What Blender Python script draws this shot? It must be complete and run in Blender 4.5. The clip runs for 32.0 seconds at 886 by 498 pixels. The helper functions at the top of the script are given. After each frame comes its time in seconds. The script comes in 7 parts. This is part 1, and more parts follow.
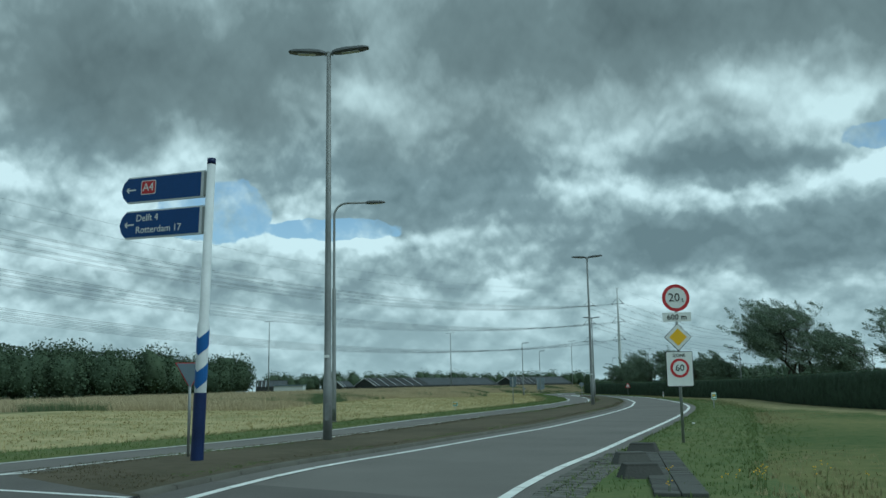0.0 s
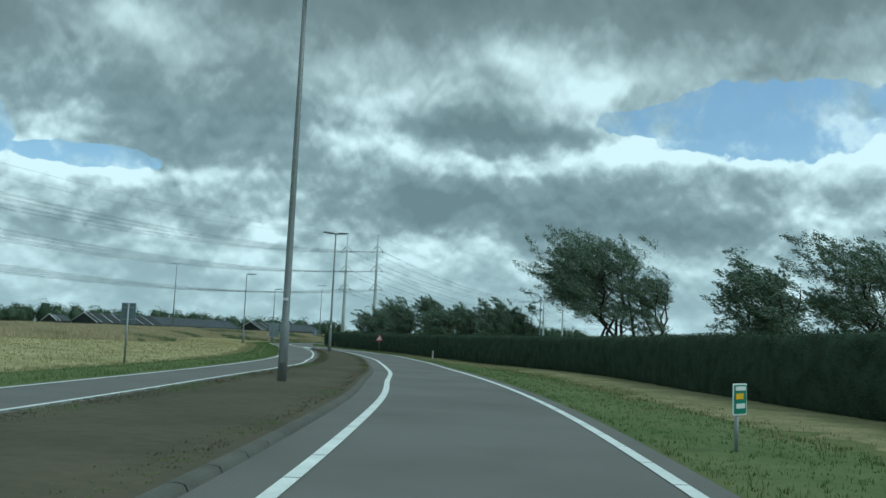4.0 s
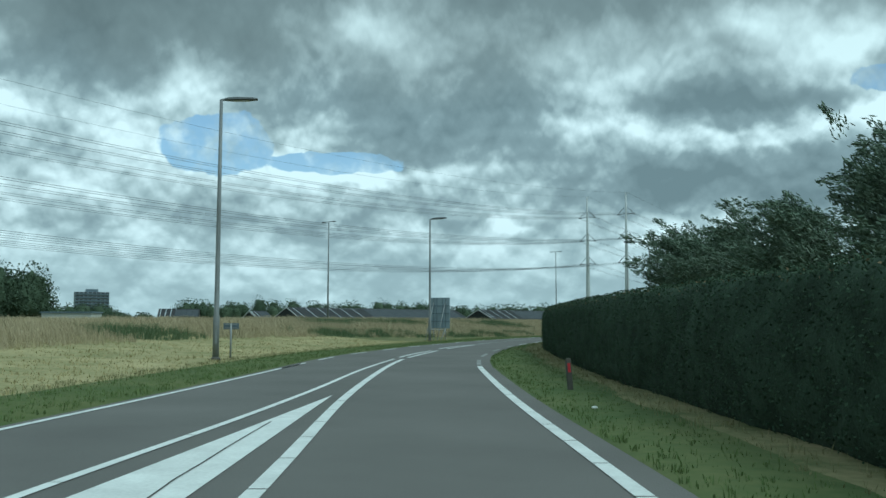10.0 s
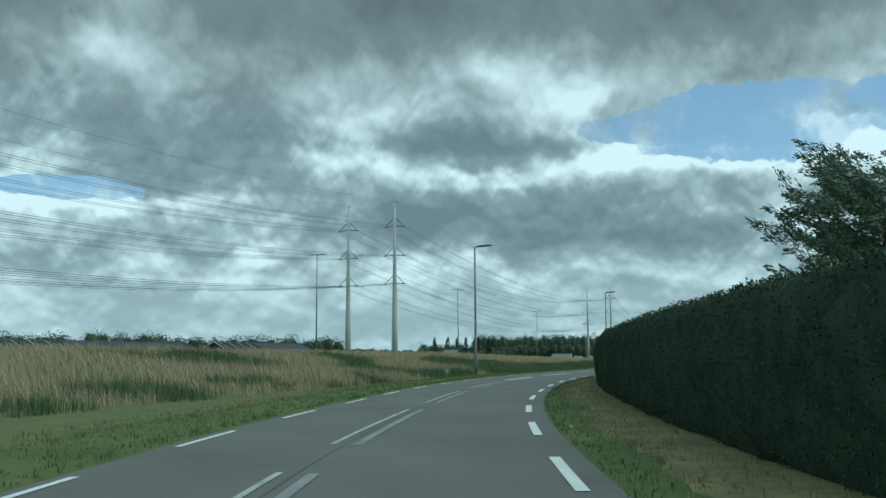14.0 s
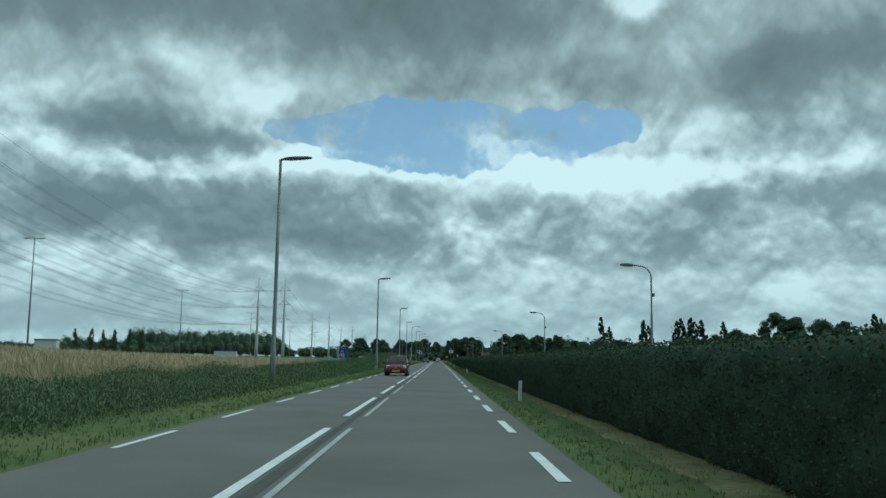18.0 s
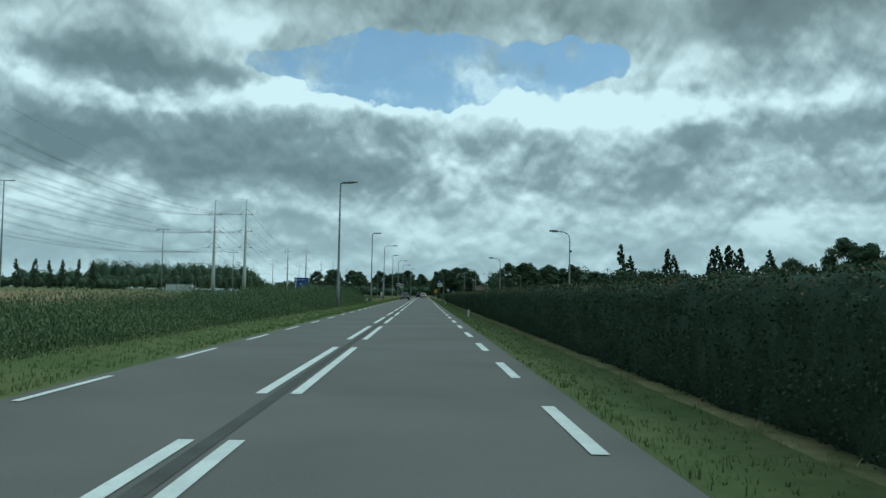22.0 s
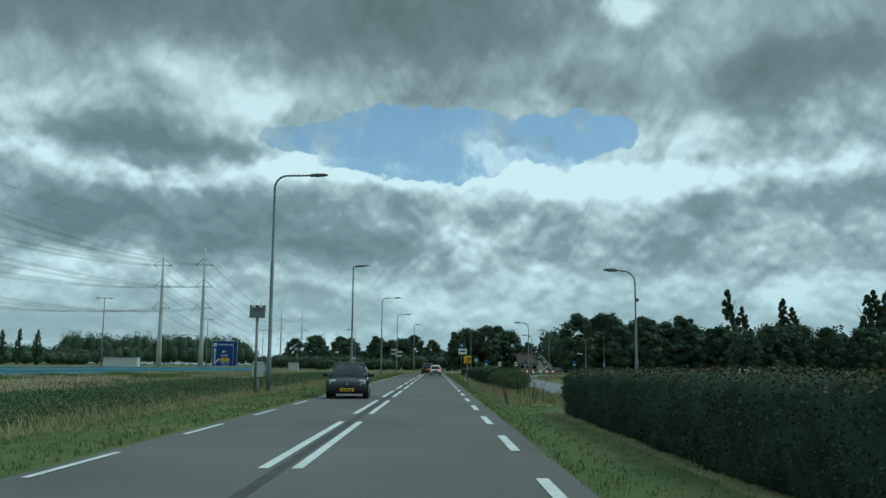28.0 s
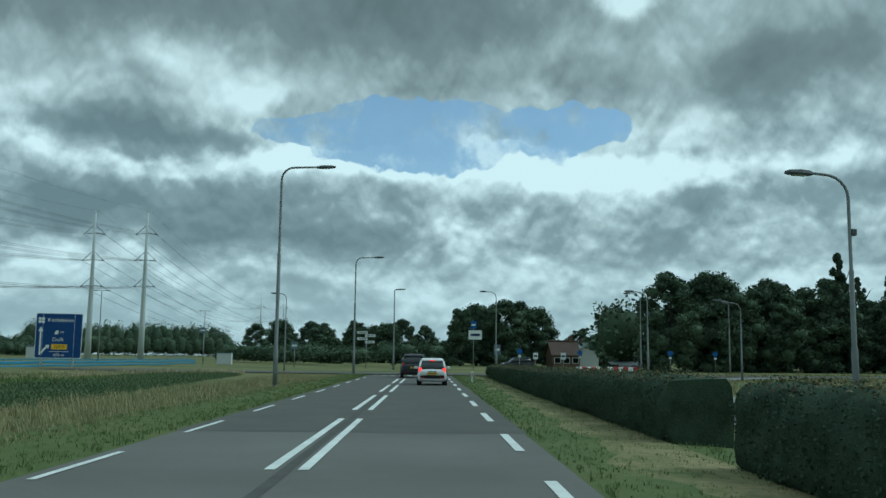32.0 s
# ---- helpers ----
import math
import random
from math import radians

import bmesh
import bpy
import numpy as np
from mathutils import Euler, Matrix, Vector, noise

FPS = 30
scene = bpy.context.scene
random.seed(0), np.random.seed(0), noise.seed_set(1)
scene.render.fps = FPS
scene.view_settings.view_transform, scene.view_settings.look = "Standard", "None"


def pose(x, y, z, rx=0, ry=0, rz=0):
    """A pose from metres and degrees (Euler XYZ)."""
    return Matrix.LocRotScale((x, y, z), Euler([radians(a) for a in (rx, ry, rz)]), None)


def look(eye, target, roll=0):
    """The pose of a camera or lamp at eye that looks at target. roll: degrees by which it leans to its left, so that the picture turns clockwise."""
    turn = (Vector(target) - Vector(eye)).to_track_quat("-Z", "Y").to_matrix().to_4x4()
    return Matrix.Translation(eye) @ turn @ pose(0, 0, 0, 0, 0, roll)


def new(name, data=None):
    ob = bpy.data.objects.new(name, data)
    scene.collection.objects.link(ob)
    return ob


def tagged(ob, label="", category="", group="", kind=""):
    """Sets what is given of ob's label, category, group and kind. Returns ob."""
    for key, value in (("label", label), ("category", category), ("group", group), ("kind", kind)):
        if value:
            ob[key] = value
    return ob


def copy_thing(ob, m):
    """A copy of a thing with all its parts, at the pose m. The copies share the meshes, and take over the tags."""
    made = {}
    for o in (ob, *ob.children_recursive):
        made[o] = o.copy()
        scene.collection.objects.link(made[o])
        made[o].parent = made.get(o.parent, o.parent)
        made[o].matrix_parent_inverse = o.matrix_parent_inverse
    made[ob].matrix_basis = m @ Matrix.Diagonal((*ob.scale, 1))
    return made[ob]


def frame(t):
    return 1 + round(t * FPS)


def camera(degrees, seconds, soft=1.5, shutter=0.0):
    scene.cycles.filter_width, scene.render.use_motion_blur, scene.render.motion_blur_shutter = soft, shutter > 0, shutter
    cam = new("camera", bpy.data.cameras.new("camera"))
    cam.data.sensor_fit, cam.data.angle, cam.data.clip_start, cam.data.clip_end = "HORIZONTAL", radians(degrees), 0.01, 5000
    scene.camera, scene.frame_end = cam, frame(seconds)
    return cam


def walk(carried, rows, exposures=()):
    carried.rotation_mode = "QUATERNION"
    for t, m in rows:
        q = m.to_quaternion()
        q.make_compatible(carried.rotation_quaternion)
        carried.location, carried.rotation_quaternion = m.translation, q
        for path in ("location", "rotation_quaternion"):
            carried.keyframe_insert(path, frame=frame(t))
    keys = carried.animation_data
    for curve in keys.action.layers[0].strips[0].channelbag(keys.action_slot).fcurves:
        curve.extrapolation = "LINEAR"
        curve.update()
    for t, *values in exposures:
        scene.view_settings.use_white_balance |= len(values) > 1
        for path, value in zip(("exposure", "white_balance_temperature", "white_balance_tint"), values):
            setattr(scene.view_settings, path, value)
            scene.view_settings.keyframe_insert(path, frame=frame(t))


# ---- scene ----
EXPO0, KELVIN, TINT = 0.0, 5300, -12
SUN_EL, SUN_ROT, SUN_POWER, OVERHEAD = 48, 85, 1.25, 0.9
# ---- the camera and its way ----
cam = camera(52.52, 32.0, soft=1.5)
PATH = [
    (0, pose(105.965, -232.851, 1.255, 98.891, 0, 36.199) @ pose(0, 0, 0, 0, 0, -0.961)),
    (0.5, pose(103.250, -229.576, 1.242, 101.531, 0, 38.333) @ pose(0, 0, 0, 0, 0, -3.171)),
    (1, pose(100.684, -226.176, 1.229, 100.437, 0, 38.315) @ pose(0, 0, 0, 0, 0, -2.794)),
    (1.5, pose(98.673, -222.641, 1.217, 99.171, 0, 33.762) @ pose(0, 0, 0, 0, 0, -1.648)),
    (2, pose(96.905, -218.719, 1.204, 96.371, 0, 27.218) @ pose(0, 0, 0, 0, 0, -1.150)),
    (2.5, pose(95.242, -214.125, 1.206, 96.716, 0, 23.049) @ pose(0, 0, 0, 0, 0, 0.998)),
    (3, pose(93.577, -209.009, 1.207, 96.991, 0, 20.823) @ pose(0, 0, 0, 0, 0, 1.696)),
    (3.5, pose(91.660, -203.380, 1.209, 96.221, 0, 20.489) @ pose(0, 0, 0, 0, 0, 2.036)),
    (5.5, pose(82.689, -179.124, 1.214, 95.639, 0, 24.122) @ pose(0, 0, 0, 0, 0, 3.128)),
    (6, pose(79.875, -172.444, 1.215, 95.107, 0, 25.232) @ pose(0, 0, 0, 0, 0, 1.858)),
    (6.5, pose(76.746, -165.522, 1.244, 94.619, 0, 27.079) @ pose(0, 0, 0, 0, 0, 0.330)),
    (7, pose(73.305, -158.457, 1.273, 96.876, 0, 28.553) @ pose(0, 0, 0, 0, 0, 0.689)),
    (7.5, pose(69.602, -151.336, 1.254, 97.698, 0, 29.944) @ pose(0, 0, 0, 0, 0, 1.013)),
    (8, pose(65.596, -144.140, 1.236, 96.280, 0, 30.690) @ pose(0, 0, 0, 0, 0, 0.443)),
    (8.5, pose(61.250, -136.784, 1.194, 95.093, 0, 31.744) @ pose(0, 0, 0, 0, 0, -0.411)),
    (9, pose(56.665, -129.477, 1.152, 94.546, 0, 33.919) @ pose(0, 0, 0, 0, 0, -0.430)),
    (9.5, pose(51.886, -122.403, 1.188, 95.004, 0, 35.264) @ pose(0, 0, 0, 0, 0, -1.466)),
    (10, pose(47.009, -115.490, 1.224, 94.805, 0, 36.321) @ pose(0, 0, 0, 0, 0, 0.083)),
    (10.5, pose(42.083, -108.641, 1.229, 95.574, 0, 36.592) @ pose(0, 0, 0, 0, 0, -1.964)),
    (11, pose(37.261, -101.928, 1.233, 95.502, 0, 36.293) @ pose(0, 0, 0, 0, 0, -1.922)),
    (11.5, pose(32.740, -95.516, 1.223, 95.964, 0, 34.910) @ pose(0, 0, 0, 0, 0, -2.618)),
    (12, pose(28.459, -89.016, 1.213, 96.199, 0, 33.733) @ pose(0, 0, 0, 0, 0, -2.433)),
    (12.5, pose(24.251, -82.083, 1.209, 96.461, 0, 31.222) @ pose(0, 0, 0, 0, 0, -2.447)),
    (13, pose(20.324, -74.892, 1.206, 96.906, 0, 28.249) @ pose(0, 0, 0, 0, 0, -1.258)),
    (13.5, pose(16.792, -67.624, 1.212, 97.404, 0, 24.496) @ pose(0, 0, 0, 0, 0, -0.620)),
    (14, pose(13.544, -59.978, 1.218, 96.920, 0, 20.288) @ pose(0, 0, 0, 0, 0, -0.376)),
    (14.5, pose(10.561, -51.576, 1.206, 97.040, 0, 17.004) @ pose(0, 0, 0, 0, 0, 0.290)),
    (15, pose(7.898, -42.705, 1.194, 96.596, 0, 13.018) @ pose(0, 0, 0, 0, 0, -0.824)),
    (15.5, pose(5.646, -33.549, 1.197, 94.470, 0, 9.616) @ pose(0, 0, 0, 0, 0, -4.185)),
    (17.5, pose(0.571, 5.873, 1.210, 93.078, 0, 1.086) @ pose(0, 0, 0, 0, 0, 0.910)),
    (18, pose(0.225, 16.014, 1.213, 96.950, 0, -0.225) @ pose(0, 0, 0, 0, 0, 0.904)),
    (18.5, pose(0.145, 26.094, 1.207, 95.253, 0, -1.955) @ pose(0, 0, 0, 0, 0, 0.391)),
    (19, pose(0.175, 36.188, 1.201, 93.050, 0, -2.410) @ pose(0, 0, 0, 0, 0, -1.349)),
    (19.5, pose(0.170, 46.396, 1.235, 90.986, 0, -0.592) @ pose(0, 0, 0, 0, 0, -2.368)),
    (20, pose(0.169, 56.603, 1.269, 93.083, 0, -1.222) @ pose(0, 0, 0, 0, 0, -0.263)),
    (20.5, pose(0.184, 66.682, 1.336, 94.884, 0, -1.567) @ pose(0, 0, 0, 0, 0, -0.413)),
    (21, pose(0.215, 76.660, 1.402, 94.741, 0, -1.114) @ pose(0, 0, 0, 0, 0, -1.129)),
    (21.5, pose(0.221, 86.573, 1.286, 95.194, 0, -0.998) @ pose(0, 0, 0, 0, 0, 0.325)),
    (22, pose(0.216, 96.545, 1.170, 92.854, 0, -1.221) @ pose(0, 0, 0, 0, 0, 1.079)),
    (22.5, pose(0.179, 106.740, 1.212, 94.431, 0, -1.758) @ pose(0, 0, 0, 0, 0, 1.959)),
    (23, pose(0.141, 117.003, 1.254, 98.136, 0, -1.009) @ pose(0, 0, 0, 0, 0, 2.508)),
    (23.5, pose(0.141, 127.064, 1.284, 99.176, 0, -0.907) @ pose(0, 0, 0, 0, 0, 2.394)),
    (24, pose(0.161, 137.078, 1.314, 98.443, 0, -0.428) @ pose(0, 0, 0, 0, 0, 2.435)),
    (25, pose(0.183, 156.884, 1.293, 97.765, 0, -0.224) @ pose(0, 0, 0, 0, 0, 2.825)),
    (25.5, pose(0.236, 167.086, 1.278, 97.703, 0, -0.029) @ pose(0, 0, 0, 0, 0, 2.721)),
    (27.5, pose(0.446, 206.693, 1.215, 97.762, 0, 0.730) @ pose(0, 0, 0, 0, 0, 0.876)),
    (28, pose(0.391, 216.146, 1.199, 97.423, 0, -0.422) @ pose(0, 0, 0, 0, 0, 0.503)),
    (28.5, pose(0.335, 225.507, 1.210, 96.565, 0, -0.161) @ pose(0, 0, 0, 0, 0, -0.489)),
    (29, pose(0.288, 234.818, 1.221, 96.960, 0, -0.731) @ pose(0, 0, 0, 0, 0, -0.329)),
    (29.5, pose(0.247, 243.967, 1.230, 96.056, 0, -1.194) @ pose(0, 0, 0, 0, 0, -0.148)),
    (30, pose(0.215, 252.959, 1.238, 97.665, 0, -0.461) @ pose(0, 0, 0, 0, 0, -0.306)),
    (30.5, pose(0.192, 261.984, 1.232, 97.015, 0, -0.570) @ pose(0, 0, 0, 0, 0, 0.531)),
    (31, pose(0.182, 270.912, 1.225, 96.969, 0, -0.855) @ pose(0, 0, 0, 0, 0, 0.687)),
    (31.5, pose(0.198, 279.573, 1.265, 96.553, 0, -0.966) @ pose(0, 0, 0, 0, 0, 1.381)),
    (32, pose(0.222, 288.200, 1.304, 96.928, 0, -0.854) @ pose(0, 0, 0, 0, 0, 0.685)),
]
walk(cam, PATH, exposures=tuple((t, EXPO0 + e, KELVIN, TINT) for t, e in ((0, -0.06), (1.5, -0.14), (2.2, -0.12), (3.2, 0.08), (6.5, 0.12), (10, 0.14), (15, 0.04), (18, -0.02), (20, 0.04), (25, -0.07), (29, -0.05), (32, -0.01))))

# ---- sky and light ----
world = bpy.data.worlds.new("sky")
scene.world = world
world.use_nodes = True


# masses of the cloud deck: bearing, height, their reach in degrees, and how much lighter or darker
MASSES = (
    (-56.2, 18.6, 6.9, 4.0, -0.12), (-35.0, 12.9, 7.6, 2.4, -0.19), (-29.7, 22.9, 13.9, 2.7, -0.07), (-17.8, 8.2, 6.6, 1.3, -0.08), (-14.9, 13.0, 3.6, 0.9, -0.07),
    (-61.2, 14.6, 3.3, 1.6, -0.06), (-41.9, 18.4, 3.2, 1.6, 0.09), (-52.6, 14.9, 2.6, 1.6, 0.14), (-63.0, 12.5, 2.6, 1.0, 0.16), (-25.0, 14.6, 4.7, 1.5, 0.03),
    (-18.0, 11.3, 5.1, 0.7, 0.16), (-42.2, 9.3, 5.5, 0.7, 0.16), (-56.1, 11.7, 2.9, 1.5, 0.10), (-11.6, 17.0, 2.2, 1.2, 0.10), (-32.5, 6.2, 1.1, 0.4, 0.12),
    (-52.7, 6.7, 9.1, 1.5, 0.05), (-4.0, 21.6, 15.3, 2.2, -0.10), (-18.0, 12.8, 4.6, 1.6, -0.19), (22.2, 17.5, 4.0, 2.2, -0.11), (9.4, 17.7, 5.8, 1.3, -0.05),
    (-19.0, 17.1, 10.9, 1.6, 0.07), (-17.3, 18.1, 1.5, 0.7, 0.05), (13.0, 22.1, 1.4, 0.9, 0.19), (-25.7, 14.5, 2.2, 1.2, 0.02), (-12.6, 12.2, 15.3, 0.8, 0.19),
    (14.8, 11.8, 12.0, 1.0, 0.17), (-15.9, 8.7, 12.0, 1.5, -0.13), (-5.1, 7.2, 5.5, 0.9, -0.12), (21.5, 9.8, 6.6, 1.1, -0.04), (-6.7, 4.3, 17.5, 0.8, -0.05),
    (2.2, 7.5, 2.2, 1.1, 0.10),
    (13.0, 4.5, 30.0, 1.2, 0.05), (-45.0, 4.5, 30.0, 1.4, 0.05),
)

# holes in the deck: bearing, height, their reach in degrees
HOLES = ((-50.2, 10.8, 4.2, 2.0), (-43.7, 10.2, 5.5, 0.9), (0.2, 13.9, 10.5, 2.3), (-6.6, 14.2, 5.5, 1.3), (8.5, 14.7, 7.0, 1.6))


def build_sky():
    nt = world.node_tree
    nt.nodes.clear()

    def node(kind, **kw):
        n = nt.nodes.new(kind)
        for k, v in kw.items():
            n.inputs[k].default_value = v
        return n

    def math_n(op, a, b=None, c=None, clamp=False):
        n = nt.nodes.new("ShaderNodeMath")
        n.operation, n.use_clamp = op, clamp
        for i, v in enumerate((a, b, c)):
            if v is None:
                continue
            if isinstance(v, (int, float)):
                n.inputs[i].default_value = v
            else:
                nt.links.new(v, n.inputs[i])
        return n.outputs[0]

    def ramp(fac, stops, smooth=True):
        n = nt.nodes.new("ShaderNodeValToRGB")
        n.color_ramp.interpolation = "EASE" if smooth else "LINEAR"
        while len(n.color_ramp.elements) < len(stops):
            n.color_ramp.elements.new(0.5)
        for e, (p, c) in zip(n.color_ramp.elements, stops):
            e.position, e.color = p, (*c, 1) if isinstance(c, tuple) else (c, c, c, 1)
        nt.links.new(fac, n.inputs[0])
        return n.outputs[0]

    def mix(fac, a, b):
        n = nt.nodes.new("ShaderNodeMix")
        n.data_type = "RGBA"
        for sock, v in ((n.inputs[0], fac), (n.inputs[6], a), (n.inputs[7], b)):
            if isinstance(v, (int, float)):
                sock.default_value = v
            elif isinstance(v, tuple):
                sock.default_value = (*v, 1)
            else:
                nt.links.new(v, sock)
        return n.outputs[2]

    def noise_n(vec, scale, detail, rough, w=0.0, distortion=0.0):
        n = node("ShaderNodeTexNoise", Scale=scale, Detail=detail, Roughness=rough, Distortion=distortion)
        n.noise_dimensions = "4D"
        n.inputs["W"].default_value = w
        nt.links.new(vec, n.inputs["Vector"])
        return n.outputs[0]

    def billow(vec, scale, w=0.0):
        """Rounded heaps, light on their crowns."""
        shift = nt.nodes.new("ShaderNodeTexNoise")
        shift.inputs["Scale"].default_value, shift.inputs["Detail"].default_value = scale * 1.3, 2
        nt.links.new(vec, shift.inputs["Vector"])
        mv = nt.nodes.new("ShaderNodeVectorMath")
        mv.operation = "MULTIPLY_ADD"
        nt.links.new(shift.outputs["Color"], mv.inputs[0])
        mv.inputs[1].default_value = (0.30 / scale * 2,) * 3
        nt.links.new(vec, mv.inputs[2])
        n = nt.nodes.new("ShaderNodeTexVoronoi")
        n.feature, n.voronoi_dimensions, n.normalize = "F1", "2D", True
        for k, v in (("Scale", scale), ("Detail", 2.0), ("Roughness", 0.5), ("Lacunarity", 2.3)):
            n.inputs[k].default_value = v
        nt.links.new(mv.outputs[0], n.inputs["Vector"])
        return math_n("SUBTRACT", 1.0, math_n("MULTIPLY", n.outputs["Distance"], 1.35))

    tc = nt.nodes.new("ShaderNodeTexCoord")
    sep = nt.nodes.new("ShaderNodeSeparateXYZ")
    nt.links.new(tc.outputs["Generated"], sep.inputs[0])
    x, y, z = sep.outputs
    el = math_n("MULTIPLY", math_n("ARCSINE", z), 57.2958)
    az = math_n("MULTIPLY", math_n("ARCTAN2", x, y), 57.2958)
    # the clouds are laid out by bearing and height, a little flattened
    def coords(lift):
        c = nt.nodes.new("ShaderNodeCombineXYZ")
        nt.links.new(math_n("MULTIPLY", az, 0.062), c.inputs[0])
        nt.links.new(math_n("MULTIPLY", math_n("LOGARITHM", math_n("MAXIMUM", math_n("ADD", el, 14.0 + lift), 0.5), math.e), 1.62), c.inputs[1])
        return c.outputs[0]

    flat, flat_up, flat_top = coords(0.0), coords(0.42), coords(1.6)

    def height(vec):
        """The cloud tops as a heaped surface: broad swells, heaps on them, small puffs on the heaps."""
        swell = noise_n(vec, 1.3, 2, 0.5, 3.7)
        heaps = billow(vec, 3.0, 1.3)
        puffs = billow(vec, 9.0, 4.1)
        curl = noise_n(vec, 12.0, 4, 0.55, 8.2)
        return math_n("ADD", math_n("ADD", math_n("MULTIPLY", swell, 0.50), math_n("MULTIPLY", heaps, 0.34)), math_n("ADD", math_n("MULTIPLY", puffs, 0.10), math_n("MULTIPLY", curl, 0.07)))

    h0, h1, h2 = height(flat), height(flat_up), height(flat_top)
    relief = math_n("ADD", math_n("MULTIPLY", math_n("SUBTRACT", h0, h1), 0.55), math_n("MULTIPLY", math_n("SUBTRACT", h0, h2), 0.50))
    puff = billow(flat, 3.4, 1.3)

    def blob(a0, e0, ra, re_):
        """A mass of cloud round a bearing and height, with a heaped outline."""
        da = math_n("DIVIDE", math_n("SUBTRACT", azw, a0), ra)
        de = math_n("DIVIDE", math_n("SUBTRACT", elw, e0), re_)
        q = math_n("ADD", math_n("MULTIPLY", da, da), math_n("MULTIPLY", de, de))
        return math_n("EXPONENT", math_n("MULTIPLY", math_n("POWER", q, 1.5), -0.8))

    wob = noise_n(flat, 1.8, 6, 0.58, 7.7)
    wob2 = noise_n(flat, 2.1, 6, 0.58, 2.9)
    azw = math_n("ADD", az, math_n("ADD", math_n("MULTIPLY", math_n("SUBTRACT", wob, 0.5), 7.0), math_n("MULTIPLY", math_n("SUBTRACT", puff, 0.55), 2.2)))
    elw = math_n("ADD", el, math_n("ADD", math_n("MULTIPLY", math_n("SUBTRACT", wob2, 0.5), 4.0), math_n("MULTIPLY", math_n("SUBTRACT", puff, 0.55), -1.8)))
    deck = noise_n(flat, 1.1, 5, 0.52, 3.7)
    heap = noise_n(flat, 1.7, 6, 0.55, 5.1)

    gap_noise = noise_n(flat, 3.0, 5, 0.55, 2.2)
    # gaps through which the blue shows, with scalloped rims; the heaps below a gap stand white against it
    def gap(az0, el0, ra, re_):
        rag = math_n("ADD", math_n("MULTIPLY", math_n("SUBTRACT", gap_noise, 0.5), 1.1), math_n("ADD", math_n("MULTIPLY", math_n("SUBTRACT", puff, 0.55), 0.7), math_n("MULTIPLY", math_n("SUBTRACT", h0, 0.58), 1.2)))
        da = math_n("DIVIDE", math_n("SUBTRACT", az, az0), ra)
        de = math_n("DIVIDE", math_n("SUBTRACT", el, el0), re_)
        r = math_n("ADD", math_n("SQRT", math_n("ADD", math_n("MULTIPLY", da, da), math_n("MULTIPLY", de, de))), rag)
        hole = ramp(r, ((0.88, 0.94), (0.96, 0.0)))
        crown = math_n("MULTIPLY", ramp(math_n("MULTIPLY", r, 0.5), ((0.40, 0.0), (0.48, 1.0), (0.62, 0.6), (0.85, 0.0))), ramp(math_n("ADD", math_n("MULTIPLY", de, 0.4), 0.5), ((0.30, 1.0), (0.62, 0.0))))
        return hole, crown

    blue, crown = None, None
    for hole_at in HOLES:
        h, c = gap(*hole_at)
        blue = h if blue is None else math_n("MAXIMUM", blue, h)
        crown = c if crown is None else math_n("MAXIMUM", crown, c)
    mass = math_n("MULTIPLY", crown, 0.09)
    for a0, e0, ra, re_, k in MASSES:
        mass = math_n("ADD", mass, math_n("MULTIPLY", blob(a0, e0, ra, re_), k))
    up = ramp(math_n("MULTIPLY", elw, 0.02), ((0.0, 0.0), (0.25, 0.0), (0.36, 1.0), (1.0, 1.0)))
    mass = math_n("MULTIPLY", mass, 1.08)

    def tone(deck_part, heap_part, relief_part):
        a = math_n("ADD", math_n("MULTIPLY", math_n("SUBTRACT", deck, 0.5), deck_part), math_n("MULTIPLY", math_n("SUBTRACT", heap, 0.5), heap_part))
        return math_n("ADD", math_n("ADD", a, 0.522), math_n("ADD", math_n("MULTIPLY", relief, relief_part), mass))

    body, low = tone(0.42, 0.24, 0.55), tone(0.20, 0.40, 1.30)
    high_col = ramp(body, ((0.30, (0.128, 0.149, 0.151)), (0.46, (0.215, 0.243, 0.243)), (0.54, (0.37, 0.405, 0.40)), (0.68, (0.76, 0.80, 0.78))), False)
    low_col = ramp(low, ((0.30, (0.185, 0.222, 0.232)), (0.46, (0.275, 0.317, 0.327)), (0.54, (0.42, 0.467, 0.467)), (0.68, (0.80, 0.835, 0.825))), False)
    cloud = mix(up, low_col, high_col)
    # pale haze above the horizon
    haze = ramp(math_n("MULTIPLY", math_n("ABSOLUTE", el), 0.1), ((0.0, 1.0), (0.25, 0.75), (0.75, 0.0)))
    cloud = mix(math_n("MULTIPLY", haze, 0.6), cloud, (0.50, 0.565, 0.57))

    sky = nt.nodes.new("ShaderNodeTexSky")
    sky.sky_type, sky.sun_disc = "NISHITA", False
    sky.sun_elevation, sky.sun_rotation = radians(SUN_EL), radians(SUN_ROT)
    skym = nt.nodes.new("ShaderNodeVectorMath")
    skym.operation = "SCALE"
    nt.links.new(sky.outputs[0], skym.inputs[0])
    skym.inputs["Scale"].default_value = 0.11
    wisp = ramp(noise_n(flat, 6.0, 4, 0.6, 4.4), ((0.45, 0.0), (0.72, 0.75)))
    col = mix(math_n("MULTIPLY", blue, math_n("SUBTRACT", 1.0, wisp)), cloud, mix(0.12, skym.outputs[0], (0.55, 0.66, 0.72)))
